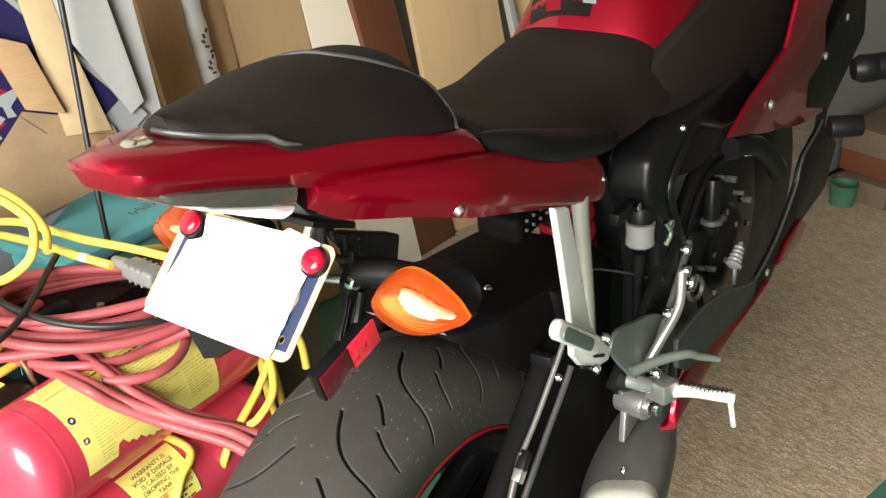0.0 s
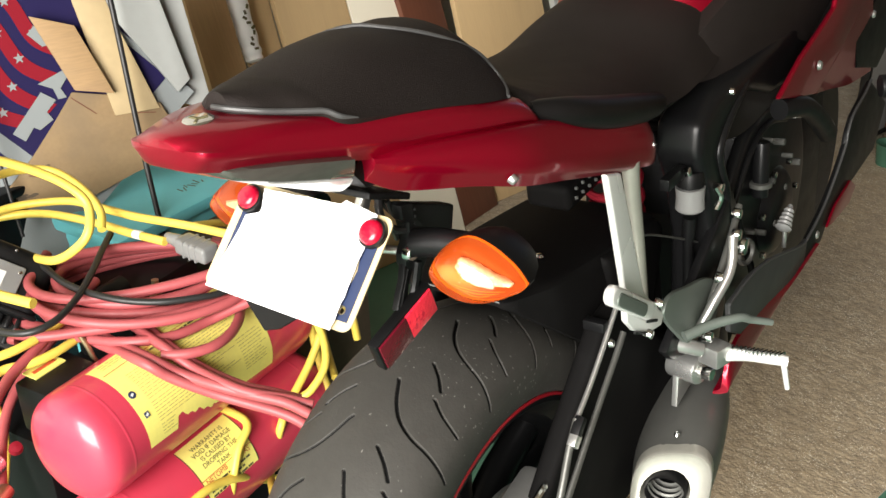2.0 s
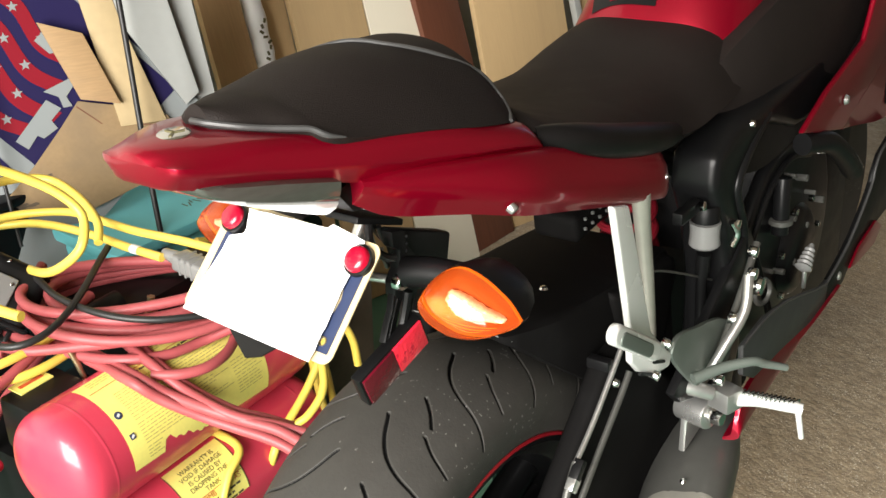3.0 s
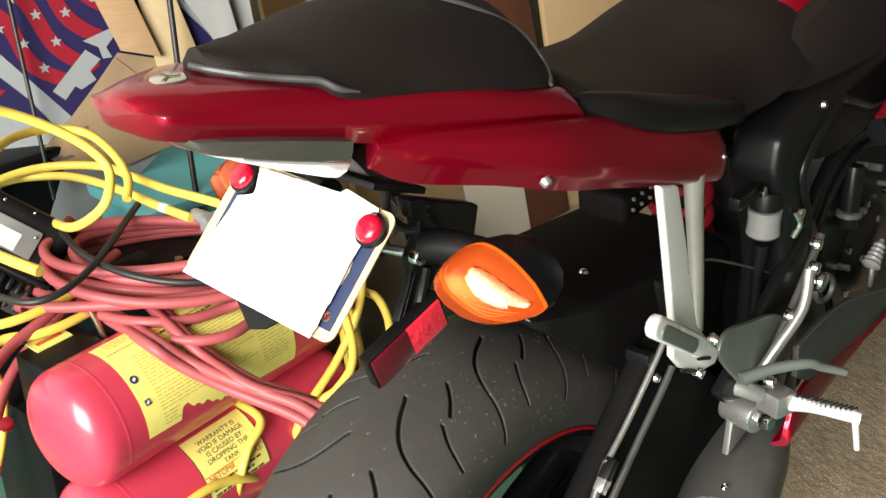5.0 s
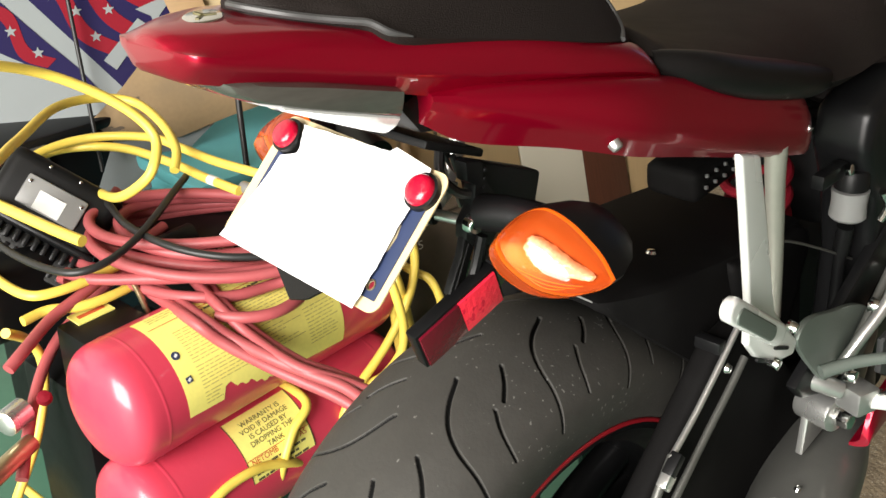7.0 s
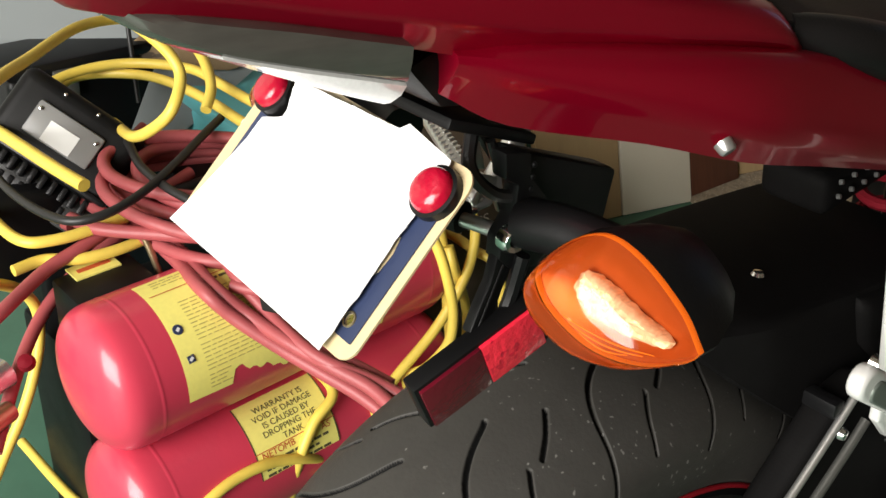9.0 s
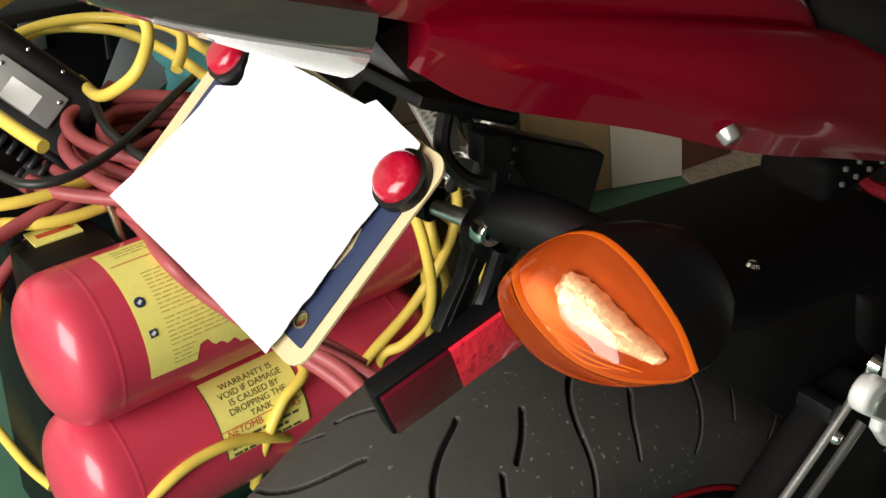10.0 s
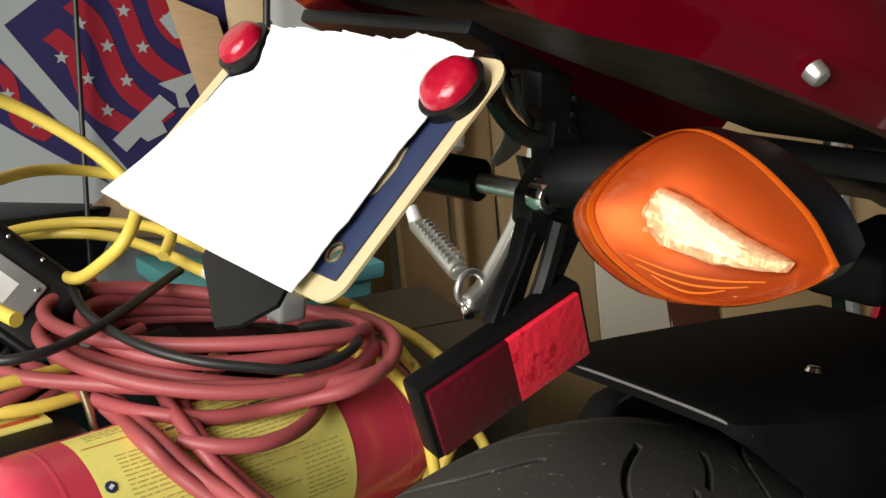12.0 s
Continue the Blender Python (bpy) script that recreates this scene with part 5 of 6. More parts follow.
part("plate_lug", prism([(-0.143, 0.842), (-0.133, 0.841), (-0.129, 0.825), (-0.136, 0.827)], -0.056, -0.0545, 0.0006), BRIGHT, bike, "bent silver lug behind the plate")
part("plate_lug", prism([(-0.122, 0.836), (-0.112, 0.831), (-0.117, 0.822), (-0.122, 0.829)], -0.056, -0.0545, 0.0006), BRIGHT, bike, "bent silver lug behind the plate")
part("plate_lug", prism([(-0.133, 0.824), (-0.121, 0.819), (-0.123, 0.813), (-0.130, 0.809), (-0.136, 0.807), (-0.138, 0.810), (-0.132, 0.818)], -0.057, -0.0555, 0.0006), BRIGHT, bike, "bent silver lug behind the plate")
part("plate_clip", prism([(-0.126, 0.811), (-0.113, 0.808), (-0.112, 0.804), (-0.122, 0.800)], -0.060, -0.0565, 0.0008), GUNMETAL, bike)
part("plate_wire", tube([(-0.130, -0.060, 0.842), (-0.126, -0.061, 0.830), (-0.120, -0.062, 0.822), (-0.111, -0.064, 0.815)], 0.0026, 8), CABLE, bike)

PLATE = Matrix(((-0.0572, 0.6940, -0.7177, -0.1805), (-0.9982, -0.0535, 0.0278, -0.0208), (-0.0191, 0.7179, 0.6958, 0.8406), (0, 0, 0, 1)))  # x to its right, y up, z out


def pierced(outline, hole, z, thick):
    """A plate with a hole that goes through it; each outline as a list of x and y."""
    bm = bmesh.new()
    for ring in (outline, hole):
        v = [bm.verts.new((x, y, z)) for x, y in ring]
        for a, b in zip(v, v[1:] + v[:1]):
            bm.edges.new((a, b))
    bmesh.ops.triangle_fill(bm, use_beauty=True, use_dissolve=False, edges=list(bm.edges))
    up = bmesh.ops.extrude_face_region(bm, geom=list(bm.faces))
    bmesh.ops.translate(bm, vec=(0, 0, thick), verts=[g for g in up["geom"] if isinstance(g, bmesh.types.BMVert)])
    return bm


def rounded(x0, x1, y0, y1, r, n=6):
    return [(cx + r * math.cos(radians(a0 + 90 * k / (n - 1))), cy + r * math.sin(radians(a0 + 90 * k / (n - 1)))) for cx, cy, a0 in ((x1 - r, y1 - r, 0), (x0 + r, y1 - r, 90), (x0 + r, y0 + r, 180), (x1 - r, y0 + r, 270)) for k in range(n)]


HOLE = [(0.0665 + 0.0030 * math.cos(a), -0.0665 + 0.0030 * math.sin(a)) for a in (2 * math.pi * k / 20 for k in range(20))]
plate = part("number_plate", pierced(rounded(-0.0885, 0.0810, -0.083, 0.0165, 0.009), HOLE, 0.0, 0.0012), CREAM, bike, "cream number plate with navy band, mostly covered by paper", at=PLATE)
part("plate_band", pierced(rounded(0.0590, 0.0755, -0.0750, -0.0095, 0.001, 3), HOLE, 0.0013, 0.0007), NAVY, plate, at=Matrix())
part("plate_band", block((-0.0715, -0.0425, 0.0016), (0.0140, 0.066, 0.0012), 0.0), NAVY, plate, at=Matrix())
part("plate_hole_rim", lathe([(0.0030, 0.0), (0.0032, 0.0006), (0.0037, 0.0006), (0.0040, 0.0)], (0.0665, -0.0665, 0.0021), (0, 0, 1), 20, False), BRASS, plate, at=Matrix())
part("plate_backing", block((-0.006, -0.040, -0.004), (0.12, 0.075, 0.006), 0.002), BLACK, plate, at=Matrix())


def sheet_mark(outline):
    """A thin patch of paint on the plate's band."""
    bm = bmesh.new()
    bm.faces.new([bm.verts.new((x, y, 0.0021)) for x, y in outline])
    up = bmesh.ops.extrude_face_region(bm, geom=list(bm.faces))
    bmesh.ops.translate(bm, vec=(0, 0, 0.0003), verts=[g for g in up["geom"] if isinstance(g, bmesh.types.BMVert)])
    bmesh.ops.recalc_face_normals(bm, faces=bm.faces)
    return bm


def paper_sheet():
    """A hand-cut sheet, curling away from the plate along its free edges."""
    bm = bmesh.new()
    nx, ny = 40, 60
    grid = []
    for j in range(ny + 1):
        row = []
        for i in range(nx + 1):
            a, b = i / nx, j / ny
            right = 0.0655 + 0.0014 * noise.noise((b * 7, 3.1, 0.4)) + 0.0007 * noise.noise((b * 23, 1.7, 2.2))
            left = -0.0705 + 0.0145 * min(1, max(0, (b - 0.735) / 0.06))
            x = left + (right - left) * a
            top = 0.0105 + 0.0085 * a if a < 0.70 else 0.0205 - 0.0050 * (a - 0.70) / 0.30
            y = -0.0850 + (top + 0.0850) * b
            curl = 0.0105 * max(0, 0.6 - b) / 0.6 * (1 - a) ** 1.5 + 0.0060 * (max(0, b - 0.80) / 0.20) ** 1.5 * (1 - a) ** 1.5
            z = 0.0048 + curl + 0.0012 * noise.noise((a * 4, b * 4, 1.3)) + 0.0034 * noise.noise((a * 9, b * 9, 4.0)) * max(0, b - 0.7) / 0.3 + 0.0022 * noise.noise((a * 26 + b * 8, b * 22, 9.0)) * max(0, b - 0.72) / 0.28
            row.append(bm.verts.new((x, y, z)))
        grid.append(row)
    for j in range(ny):
        for i in range(nx):
            bm.faces.new((grid[j][i], grid[j][i + 1], grid[j + 1][i + 1], grid[j + 1][i]))
    bmesh.ops.delete(bm, geom=[v for v in bm.verts if not v.link_faces], context="VERTS")
    solid = bmesh.ops.extrude_face_region(bm, geom=list(bm.faces))
    bmesh.ops.translate(bm, vec=(0, 0, 0.0004), verts=[g for g in solid["geom"] if isinstance(g, bmesh.types.BMVert)])
    return bm


part("plate_mark", sheet_mark([(0.0635, -0.0445), (0.0649, -0.0425), (0.0659, -0.0325), (0.064, -0.0244), (0.061, -0.0243)]), CREAM, plate, at=Matrix())
flap = bmesh.new()
lo = [flap.verts.new(p) for p in ((-0.0874, -0.0522, -0.0448), (-0.0145, -0.0518, -0.0426), (-0.0142, -0.0806, -0.0482), (-0.03, -0.0946, -0.0504), (-0.047, -0.1006, -0.0522), (-0.0872, -0.077, -0.0492))]
flap.faces.new(lo)
up = bmesh.ops.extrude_face_region(flap, geom=list(flap.faces))
bmesh.ops.translate(flap, vec=(0, 0, 0.002), verts=[g for g in up["geom"] if isinstance(g, bmesh.types.BMVert)])
part("plate_flap", flap, BLACK, plate, "black rubber flap below the plate", at=Matrix())
part("paper_sheet", paper_sheet(), PAPER, plate, "blank white paper taped over the plate", at=Matrix())
for x, out in ((-0.0710, 0.0035), (0.0670, 0.0)):
    button = part("reflector_bolt", lathe([(0.0, 0.0090), (0.006, 0.0087), (0.0088, 0.0078), (0.0104, 0.0058), (0.0110, 0.003), (0.0110, 0.001)], (x, 0, 0.003 + out), (0, 0, 1), 32), RED_LENS, plate, "round red reflector bolt", at=Matrix())
    part("bolt_collar", lathe([(0.0112, 0.0045 + out), (0.0128, 0.004 + out), (0.0132, -0.001), (0.0, -0.002)], (x, 0, 0.0016), (0, 0, 1), 32), SATIN, button)

# side reflector bar on its bracket
L1 = Vector((0.911, -0.135, 0.390)).normalized()
N1 = Vector((-0.084, -0.986, -0.145))
N1 = (N1 - L1 * N1.dot(L1)).normalized()
H1 = N1.cross(L1)
REFL = Matrix((L1, H1, N1)).transposed().to_4x4()
REFL.translation = Vector((-0.1549, -0.0870, 0.7370))
holder = part("side_reflector", block((0, 0, -0.005), (0.0775, 0.0345, 0.011), 0.002), BLACK, bike, "rectangular red reflector in a black frame", at=REFL)
# one half carries the glare in its colour, the other does not
part("bright_half", block((0.0180, 0, 0.0012), (0.0350, 0.0300, 0.003), 0.0006), LIT_RED, holder, at=Matrix())
part("dull_half", block((-0.0180, 0, 0.0012), (0.0366, 0.0300, 0.003), 0.0006), UNLIT_RED, holder, at=Matrix())
part("reflector_bracket", tube([(-0.13, -0.086, 0.79), (-0.135, -0.083, 0.765), (-0.145, -0.082, 0.745)], 0.004, 8), BLACK, bike)
# side stand on the far side
part("side_stand", tube([(0.62, 0.14, 0.30), (0.60, 0.22, 0.16), (0.585, 0.300, 0.032)], 0.011, 12), SATIN, bike)
front = part("front_wheel", lathe([(0.02, -0.05), (0.21, -0.045), (0.235, -0.05), (0.28, -0.055), (0.295, -0.03), (0.30, 0.0), (0.295, 0.03), (0.28, 0.055), (0.235, 0.05), (0.21, 0.045), (0.02, 0.05)], (1.34, 0.10, 0.30), (0.12, 1, 0), 64), RUBBER, bike, "black front wheel")


# ---------------------------------------------------------------- air compressor
TD = Vector((0.476, 0.879, 0)).normalized()
TS = Vector((TD.y, -TD.x, 0))
TOP = Vector((-0.378, 1.312, 0.383))
TANK = Matrix(((TD.x, -TS.x, 0, TOP.x), (TD.y, -TS.y, 0, TOP.y), (0, 0, 1, 0), (0, 0, 0, 1)))  # x along the tanks, -y to the open side
TR = 0.078
UZ, UY, LZ, LY = 0.379, 0.0057, 0.225, -0.016  # heights and offsets of the two tanks
compressor = thing("air_compressor", "portable twin-tank air compressor with red tanks and black motor", "compressor", TANK)


def tank_body(z, y, x0, x1):
    end = [(TR * math.sin(g) ** 0.80, 0.046 * (1 - math.cos(g) ** 0.72)) for g in (math.pi / 2 * i / 18 for i in range(19))] + [(TR, 0.0505), (TR, 0.0525), (TR + 0.0005, 0.054), (TR, 0.0555), (TR, 0.0575), (TR, 0.070)]
    prof = [(r, x0 + h) for r, h in end] + [(r, x1 - h) for r, h in end[::-1]]
    return lathe(prof, (0, y, z), (1, 0, 0), 72)


upper = part("upper_tank", tank_body(UZ, UY, -0.280, 0.176), TANK_RED, compressor, "red enamelled air tank")
lower = part("lower_tank", tank_body(LZ, LY, -0.280, 0.176), TANK_RED, compressor, "red enamelled air tank")


def turned(zc, a):
    """Degrees from a tank's top, for marks at a degrees on a slimmer one."""
    return 55 + (a - 55) * 0.91 if zc == UZ else 45.5 + (a - 57) * 0.91


def wrapped(zc, yc, x0, x1, a0, a1, lift=0.0007, tear=None):
    """A label round the tank, from angle a0 to a1 (degrees down from the top towards the open side)."""
    bm = bmesh.new()
    nx, na = 60, 26
    rows = []
    for i in range(nx + 1):
        x = x0 + (x1 - x0) * i / nx
        stop = a1 if tear is None else tear((i / nx))
        row = []
        for j in range(na + 1):
            a = radians(turned(zc, a0 + (stop - a0) * j / na))
            row.append(bm.verts.new((x, yc - math.sin(a) * (TR + lift), zc + math.cos(a) * (TR + lift))))
        rows.append(row)
    for p, q in zip(rows, rows[1:]):
        for j in range(na):
            bm.faces.new((p[j], q[j], q[j + 1], p[j + 1]))
    return bm


def torn(t):
    x = -0.200 + 0.248 * t
    if x < -0.150:
        return 98 + 20 * (x + 0.2)
    if x < -0.080:
        return 83 + 22 * (x + 0.150) / 0.07 + 2.0 * math.sin(420 * x) + 1.2 * math.sin(190 * x)
    return 105 + 60 * (x + 0.08)


UPPER_LABEL = part("warning_label", wrapped(UZ, UY, -0.200, 0.048, -22, 74, 0.0008, torn), LABEL, upper, "torn yellow warning label")
LOWER_LABEL = part("warning_label", wrapped(LZ, LY, -0.134, -0.030, 22, 92, 0.0008), LABEL, lower, "yellow warranty warning label")


def on_tank(zc, yc, x, angle, lift=0.0012):
    """A frame on the tank's surface: x along it, y up its side, z outwards."""
    a = radians(turned(zc, angle))
    out, up = Vector((0, -math.sin(a), math.cos(a))), Vector((0, math.cos(a), math.sin(a)))
    m = Matrix((Vector((1, 0, 0)), up, out)).transposed().to_4x4()
    m.translation = Vector((x, yc, zc)) + out * (TR + lift)
    return m


def bars(zc, yc, x0, x1, a0, a1, rows, parent, words=7, material=FAINT_INK, height=0.0008, name="text_line"):
    for k in range(rows):
        a = a0 + (a1 - a0) * k / max(rows - 1, 1)
        x = x0
        stop = x0 + (x1 - x0) * random.uniform(0.72, 1.0)
        bm = bmesh.new()
        while x < stop:
            w = random.uniform(0.004, 0.012)
            m = on_tank(zc, yc, min(x + w / 2, stop), a)
            bmesh.ops.create_cube(bm, size=1, matrix=m @ Matrix.Diagonal((w, height, 0.0003, 1)))
            x += w + 0.0022
        part(name, bm, material, parent, smooth=False)


def printed(text, size, zc, yc, x, angle, material, parent, align="CENTER"):
    data = bpy.data.curves.new("lettering", "FONT")
    data.body, data.size, data.align_x, data.align_y, data.resolution_u = text, size, align, "CENTER", 3
    source = new("lettering_source", data)
    mesh = bpy.data.meshes.new_from_object(source)
    bpy.data.objects.remove(source)
    mesh.materials.clear()
    mesh.materials.append(material)
    for v in mesh.vertices:
        a = radians(turned(zc, angle)) - v.co.y / TR
        v.co = Vector((x + v.co.x, yc - math.sin(a) * (TR + 0.0013), zc + math.cos(a) * (TR + 0.0013)))
    ob = new("lettering", mesh)
    ob.parent = parent
    return ob


bars(UZ, UY, -0.185, 0.035, -16, -8, 3, UPPER_LABEL)
bars(UZ, UY, -0.150, 0.0, 6, 6, 1, UPPER_LABEL, height=0.003, material=INK)
bars(UZ, UY, -0.175, 0.035, 16, 50, 11, UPPER_LABEL)
bars(UZ, UY, -0.175, -0.02, 55, 76, 7, UPPER_LABEL)
bars(UZ, UY, -0.010, 0.038, 55, 92, 11, UPPER_LABEL)
bars(UZ, UY, -0.175, -0.153, 81, 92, 4, UPPER_LABEL)
part("warning_stripe", wrapped(UZ, UY, -0.195, 0.044, 0.5, 1.4, 0.0012), RED_INK, UPPER_LABEL)
for x, a in ((-0.190, 37), (-0.189, 62)):
    m = on_tank(UZ, UY, x, a)
    part("warning_icon", lathe([(0.0, 0.0006), (0.0050, 0.0005), (0.0054, 0.0)], m.translation, m.to_3x3() @ Vector((0, 0, 1)), 20 if a < 40 else 4), NAVY, UPPER_LABEL)
    part("icon_mark", block((0, 0, 0.0008), (0.0045, 0.003, 0.0003), 0, Matrix.Rotation(0.6, 3, "Z")), WHITE_LABEL, UPPER_LABEL, at=m)
for k, line in enumerate(("WARRANTY IS", "VOID IF DAMAGE", "IS CAUSED BY", "DROPPING THE", "TANK")):
    printed(line, 0.0098, LZ, LY, -0.082, 33 + 7.6 * k, INK, LOWER_LABEL)
printed("NETOMB", 0.0105, LZ, LY, -0.106, 72, RED_INK, LOWER_LABEL)
printed("AS", 0.0105, LZ, LY, -0.043, 72, RED_INK, LOWER_LABEL)
bars(LZ, LY, -0.126, -0.038, 79, 90, 3, LOWER_LABEL, height=0.003, material=INK)
for x in (-0.1335, -0.0305):
    part("label_border", wrapped(LZ, LY, x - 0.0008, x + 0.0008, 22, 92, 0.0011), INK, LOWER_LABEL)
part("label_border", wrapped(LZ, LY, -0.134, -0.030, 67.6, 68.4, 0.0011), RED_INK, LOWER_LABEL)
for x in (-0.22, 0.09):
    part("tank_strap", block((x, 0.0, 0.312), (0.03, 0.05, 0.06), 0.004), TANK_RED, compressor)
    part("foot", prism([(x - 0.02, 0.0), (x + 0.02, 0.0), (x + 0.015, 0.19), (x - 0.015, 0.19)], -0.075, 0.055, 0.004), BLACK, compressor, "black rubber foot")
part("rear_foot_frame", block((-0.06, 0.16, 0.17), (0.36, 0.14, 0.34), 0.012), BLACK, compressor)

# motor, pump head and fittings behind the tanks
motor = part("motor_housing", block((-0.190, 0.272, 0.425), (0.17, 0.110, 0.110), 0.020, None, 4), BLACK, compressor, "black motor housing")
HOUSE = Matrix(((0.531, 0.728, -0.433, -0.167), (-0.661, 0.036, -0.750, 0.226), (-0.531, 0.684, 0.500, 0.532), (0, 0, 0, 1)))  # the tilted cover: z out of its plate
cover = part("motor_cover", block((0.004, 0.006, -0.045), (0.150, 0.094, 0.080), 0.016, None, 4), BLACK, compressor, "tilted black motor cover with a rating plate", at=HOUSE)
part("rating_plate", block((0.002, 0.007, -0.002), (0.080, 0.040, 0.008), 0.004), CLEAR, cover, "grey rating plate", at=Matrix())
part("sticker", block((0.0015, 0.001, 0.0024), (0.035, 0.024, 0.0008), 0.0), WHITE_LABEL, cover, at=Matrix())
for x, y in ((-0.032, 0.018), (0.036, 0.018)):
    part("housing_screw", hexbolt((x, y, 0.002), (0, 0, 1), 0.0026, 0.002), CHROME, cover, at=Matrix())
for x, y in ((-0.020, 0.045), (0.066, 0.040), (0.020, 0.046)):
    part("housing_screw", hexbolt((x, y, -0.0055), (0, 0, 1), 0.0022, 0.002), CHROME, cover, at=Matrix())
part("cover_rim", block((0.006, -0.034, -0.008), (0.150, 0.008, 0.014), 0.004), SATIN, cover, at=Matrix())
for row in range(2):
    for k in range(10):
        part("cooling_slat", block((-0.052 + 0.0125 * k - 0.006 * row, -0.049 - 0.021 * row, -0.020 - 0.012 * row), (0.0065, 0.017, 0.016), 0.002), SATIN, cover, at=Matrix())
part("slat_backing", block((0.004, -0.058, -0.044), (0.140, 0.052, 0.036), 0.004), CABLE, cover, at=Matrix())
part("pump_head", block((0.02, 0.16, 0.40), (0.15, 0.13, 0.14), 0.015), BLACK, compressor)
switch = part("pressure_switch", block((-0.200, 0.084, 0.402), (0.088, 0.062, 0.075), 0.006), BLACK, compressor, "black pressure switch box")
part("switch_label", block((-0.200, 0.106, 0.4405), (0.050, 0.026, 0.002), 0.0), LABEL, switch)
part("switch_text", block((-0.200, 0.106, 0.4420), (0.036, 0.006, 0.0008), 0.0), RED_INK, switch)
for k in range(3):
    part("switch_slot", block((-0.228 + 0.022 * k, 0.0525, 0.389), (0.008, 0.001, 0.003), 0.0), ALU, switch)
part("regulator", lathe([(0.0, 0.0), (0.016, 0.0), (0.016, 0.03), (0.010, 0.034), (0.0, 0.034)], (-0.315, 0.085, 0.372), (-1, -0.3, 0), 20), ALU, compressor)
part("red_knob", lathe([(0.0, 0.014), (0.007, 0.012), (0.009, 0.0)], (-0.305, 0.05, 0.40), (-0.3, -0.6, 0.7), 18), FLAG_RED, compressor)
part("drain_fitting", rod((-0.325, 0.06, 0.345), (-0.40, 0.03, 0.345), 0.011, 0.012, 12, 0.002), BRASS, compressor)
part("copper_pipe", tube([(-0.15, 0.09, 0.475), (-0.146, 0.080, 0.45), (-0.142, 0.072, 0.42), (-0.140, 0.06, 0.39)], 0.004, 10), BRASS, compressor)
for k, x in enumerate((-0.02, 0.0)):
    part("brass_fitting", lathe([(0.0, 0.03), (0.006, 0.029), (0.006, 0.02), (0.010, 0.018), (0.010, 0.0), (0.0, 0.0)], (x, 0.075 + 0.02 * k, 0.445), (0.1, 0, 1), 6), BRASS, compressor)
part("black_hose_stub", rod((-0.10, 0.13, 0.468), (-0.03, 0.12, 0.474), 0.018, 0.018, 18, 0.004), BLACK, compressor)

# ---------------------------------------------------------------- hose and cords
RED_TIP = [(-0.609, 1.214, 0.465), (-0.57, 1.206, 0.466), (-0.503, 1.219, 0.468), (-0.46, 1.23, 0.469), (-0.418, 1.245, 0.471), (-0.368, 1.269, 0.472), (-0.338, 1.286, 0.474), (-0.300, 1.308, 0.476), (-0.276, 1.345, 0.481), (-0.286, 1.392, 0.490), (-0.330, 1.428, 0.490), (-0.39, 1.44, 0.484)]
RED_UNDER = [(-0.662, 1.288, 0.455), (-0.6, 1.261, 0.455), (-0.508, 1.227, 0.455), (-0.446, 1.214, 0.461), (-0.398, 1.233, 0.459), (-0.363, 1.268, 0.459), (-0.331, 1.285, 0.468), (-0.296, 1.300, 0.479), (-0.278, 1.335, 0.488), (-0.283, 1.372, 0.488), (-0.312, 1.402, 0.484), (-0.36, 1.415, 0.478)]
RED_LOOP = [(-0.62, 1.382, 0.5), (-0.625, 1.348, 0.488), (-0.619, 1.309, 0.477), (-0.589, 1.27, 0.465), (-0.553, 1.251, 0.453), (-0.493, 1.224, 0.442), (-0.426, 1.166, 0.457), (-0.389, 1.164, 0.433), (-0.339, 1.167, 0.407), (-0.3, 1.164, 0.395), (-0.255, 1.159, 0.383), (-0.222, 1.15, 0.372), (-0.191, 1.128, 0.36)]
RED_LOOP_B = [(-0.602, 1.378, 0.49), (-0.603, 1.329, 0.482), (-0.594, 1.303, 0.474), (-0.56, 1.268, 0.465), (-0.515, 1.242, 0.457), (-0.475, 1.223, 0.449), (-0.419, 1.177, 0.457), (-0.378, 1.175, 0.433), (-0.328, 1.16, 0.425), (-0.281, 1.153, 0.416), (-0.239, 1.147, 0.408), (-0.206, 1.133, 0.4)]
RED_CROSS = [(-0.525, 1.324, 0.462), (-0.48, 1.277, 0.453), (-0.413, 1.206, 0.46), (-0.369, 1.189, 0.435), (-0.318, 1.161, 0.427), (-0.283, 1.154, 0.418), (-0.243, 1.156, 0.409), (-0.206, 1.154, 0.4)]
RED_CROSS_B = [(-0.502, 1.321, 0.462), (-0.462, 1.283, 0.452), (-0.403, 1.211, 0.458), (-0.358, 1.198, 0.431), (-0.299, 1.171, 0.421), (-0.263, 1.173, 0.41), (-0.225, 1.171, 0.4)]
RED_DROP = [(-0.541, 1.347, 0.48), (-0.556, 1.293, 0.473), (-0.567, 1.236, 0.467), (-0.58, 1.19, 0.46), (-0.594, 1.146, 0.453), (-0.595, 1.084, 0.447), (-0.599, 1.059, 0.44)]
RED_DROP_B = [(-0.518, 1.33, 0.475), (-0.551, 1.312, 0.456), (-0.581, 1.279, 0.436), (-0.601, 1.236, 0.417), (-0.617, 1.194, 0.397), (-0.619, 1.15, 0.378), (-0.607, 1.098, 0.359), (-0.592, 1.052, 0.339), (-0.581, 1.018, 0.32)]
RED_LOW = [(-0.408, 1.192, 0.456), (-0.372, 1.198, 0.455), (-0.343, 1.216, 0.455), (-0.327, 1.248, 0.455), (-0.324, 1.286, 0.455), (-0.332, 1.324, 0.455), (-0.352, 1.348, 0.462)]
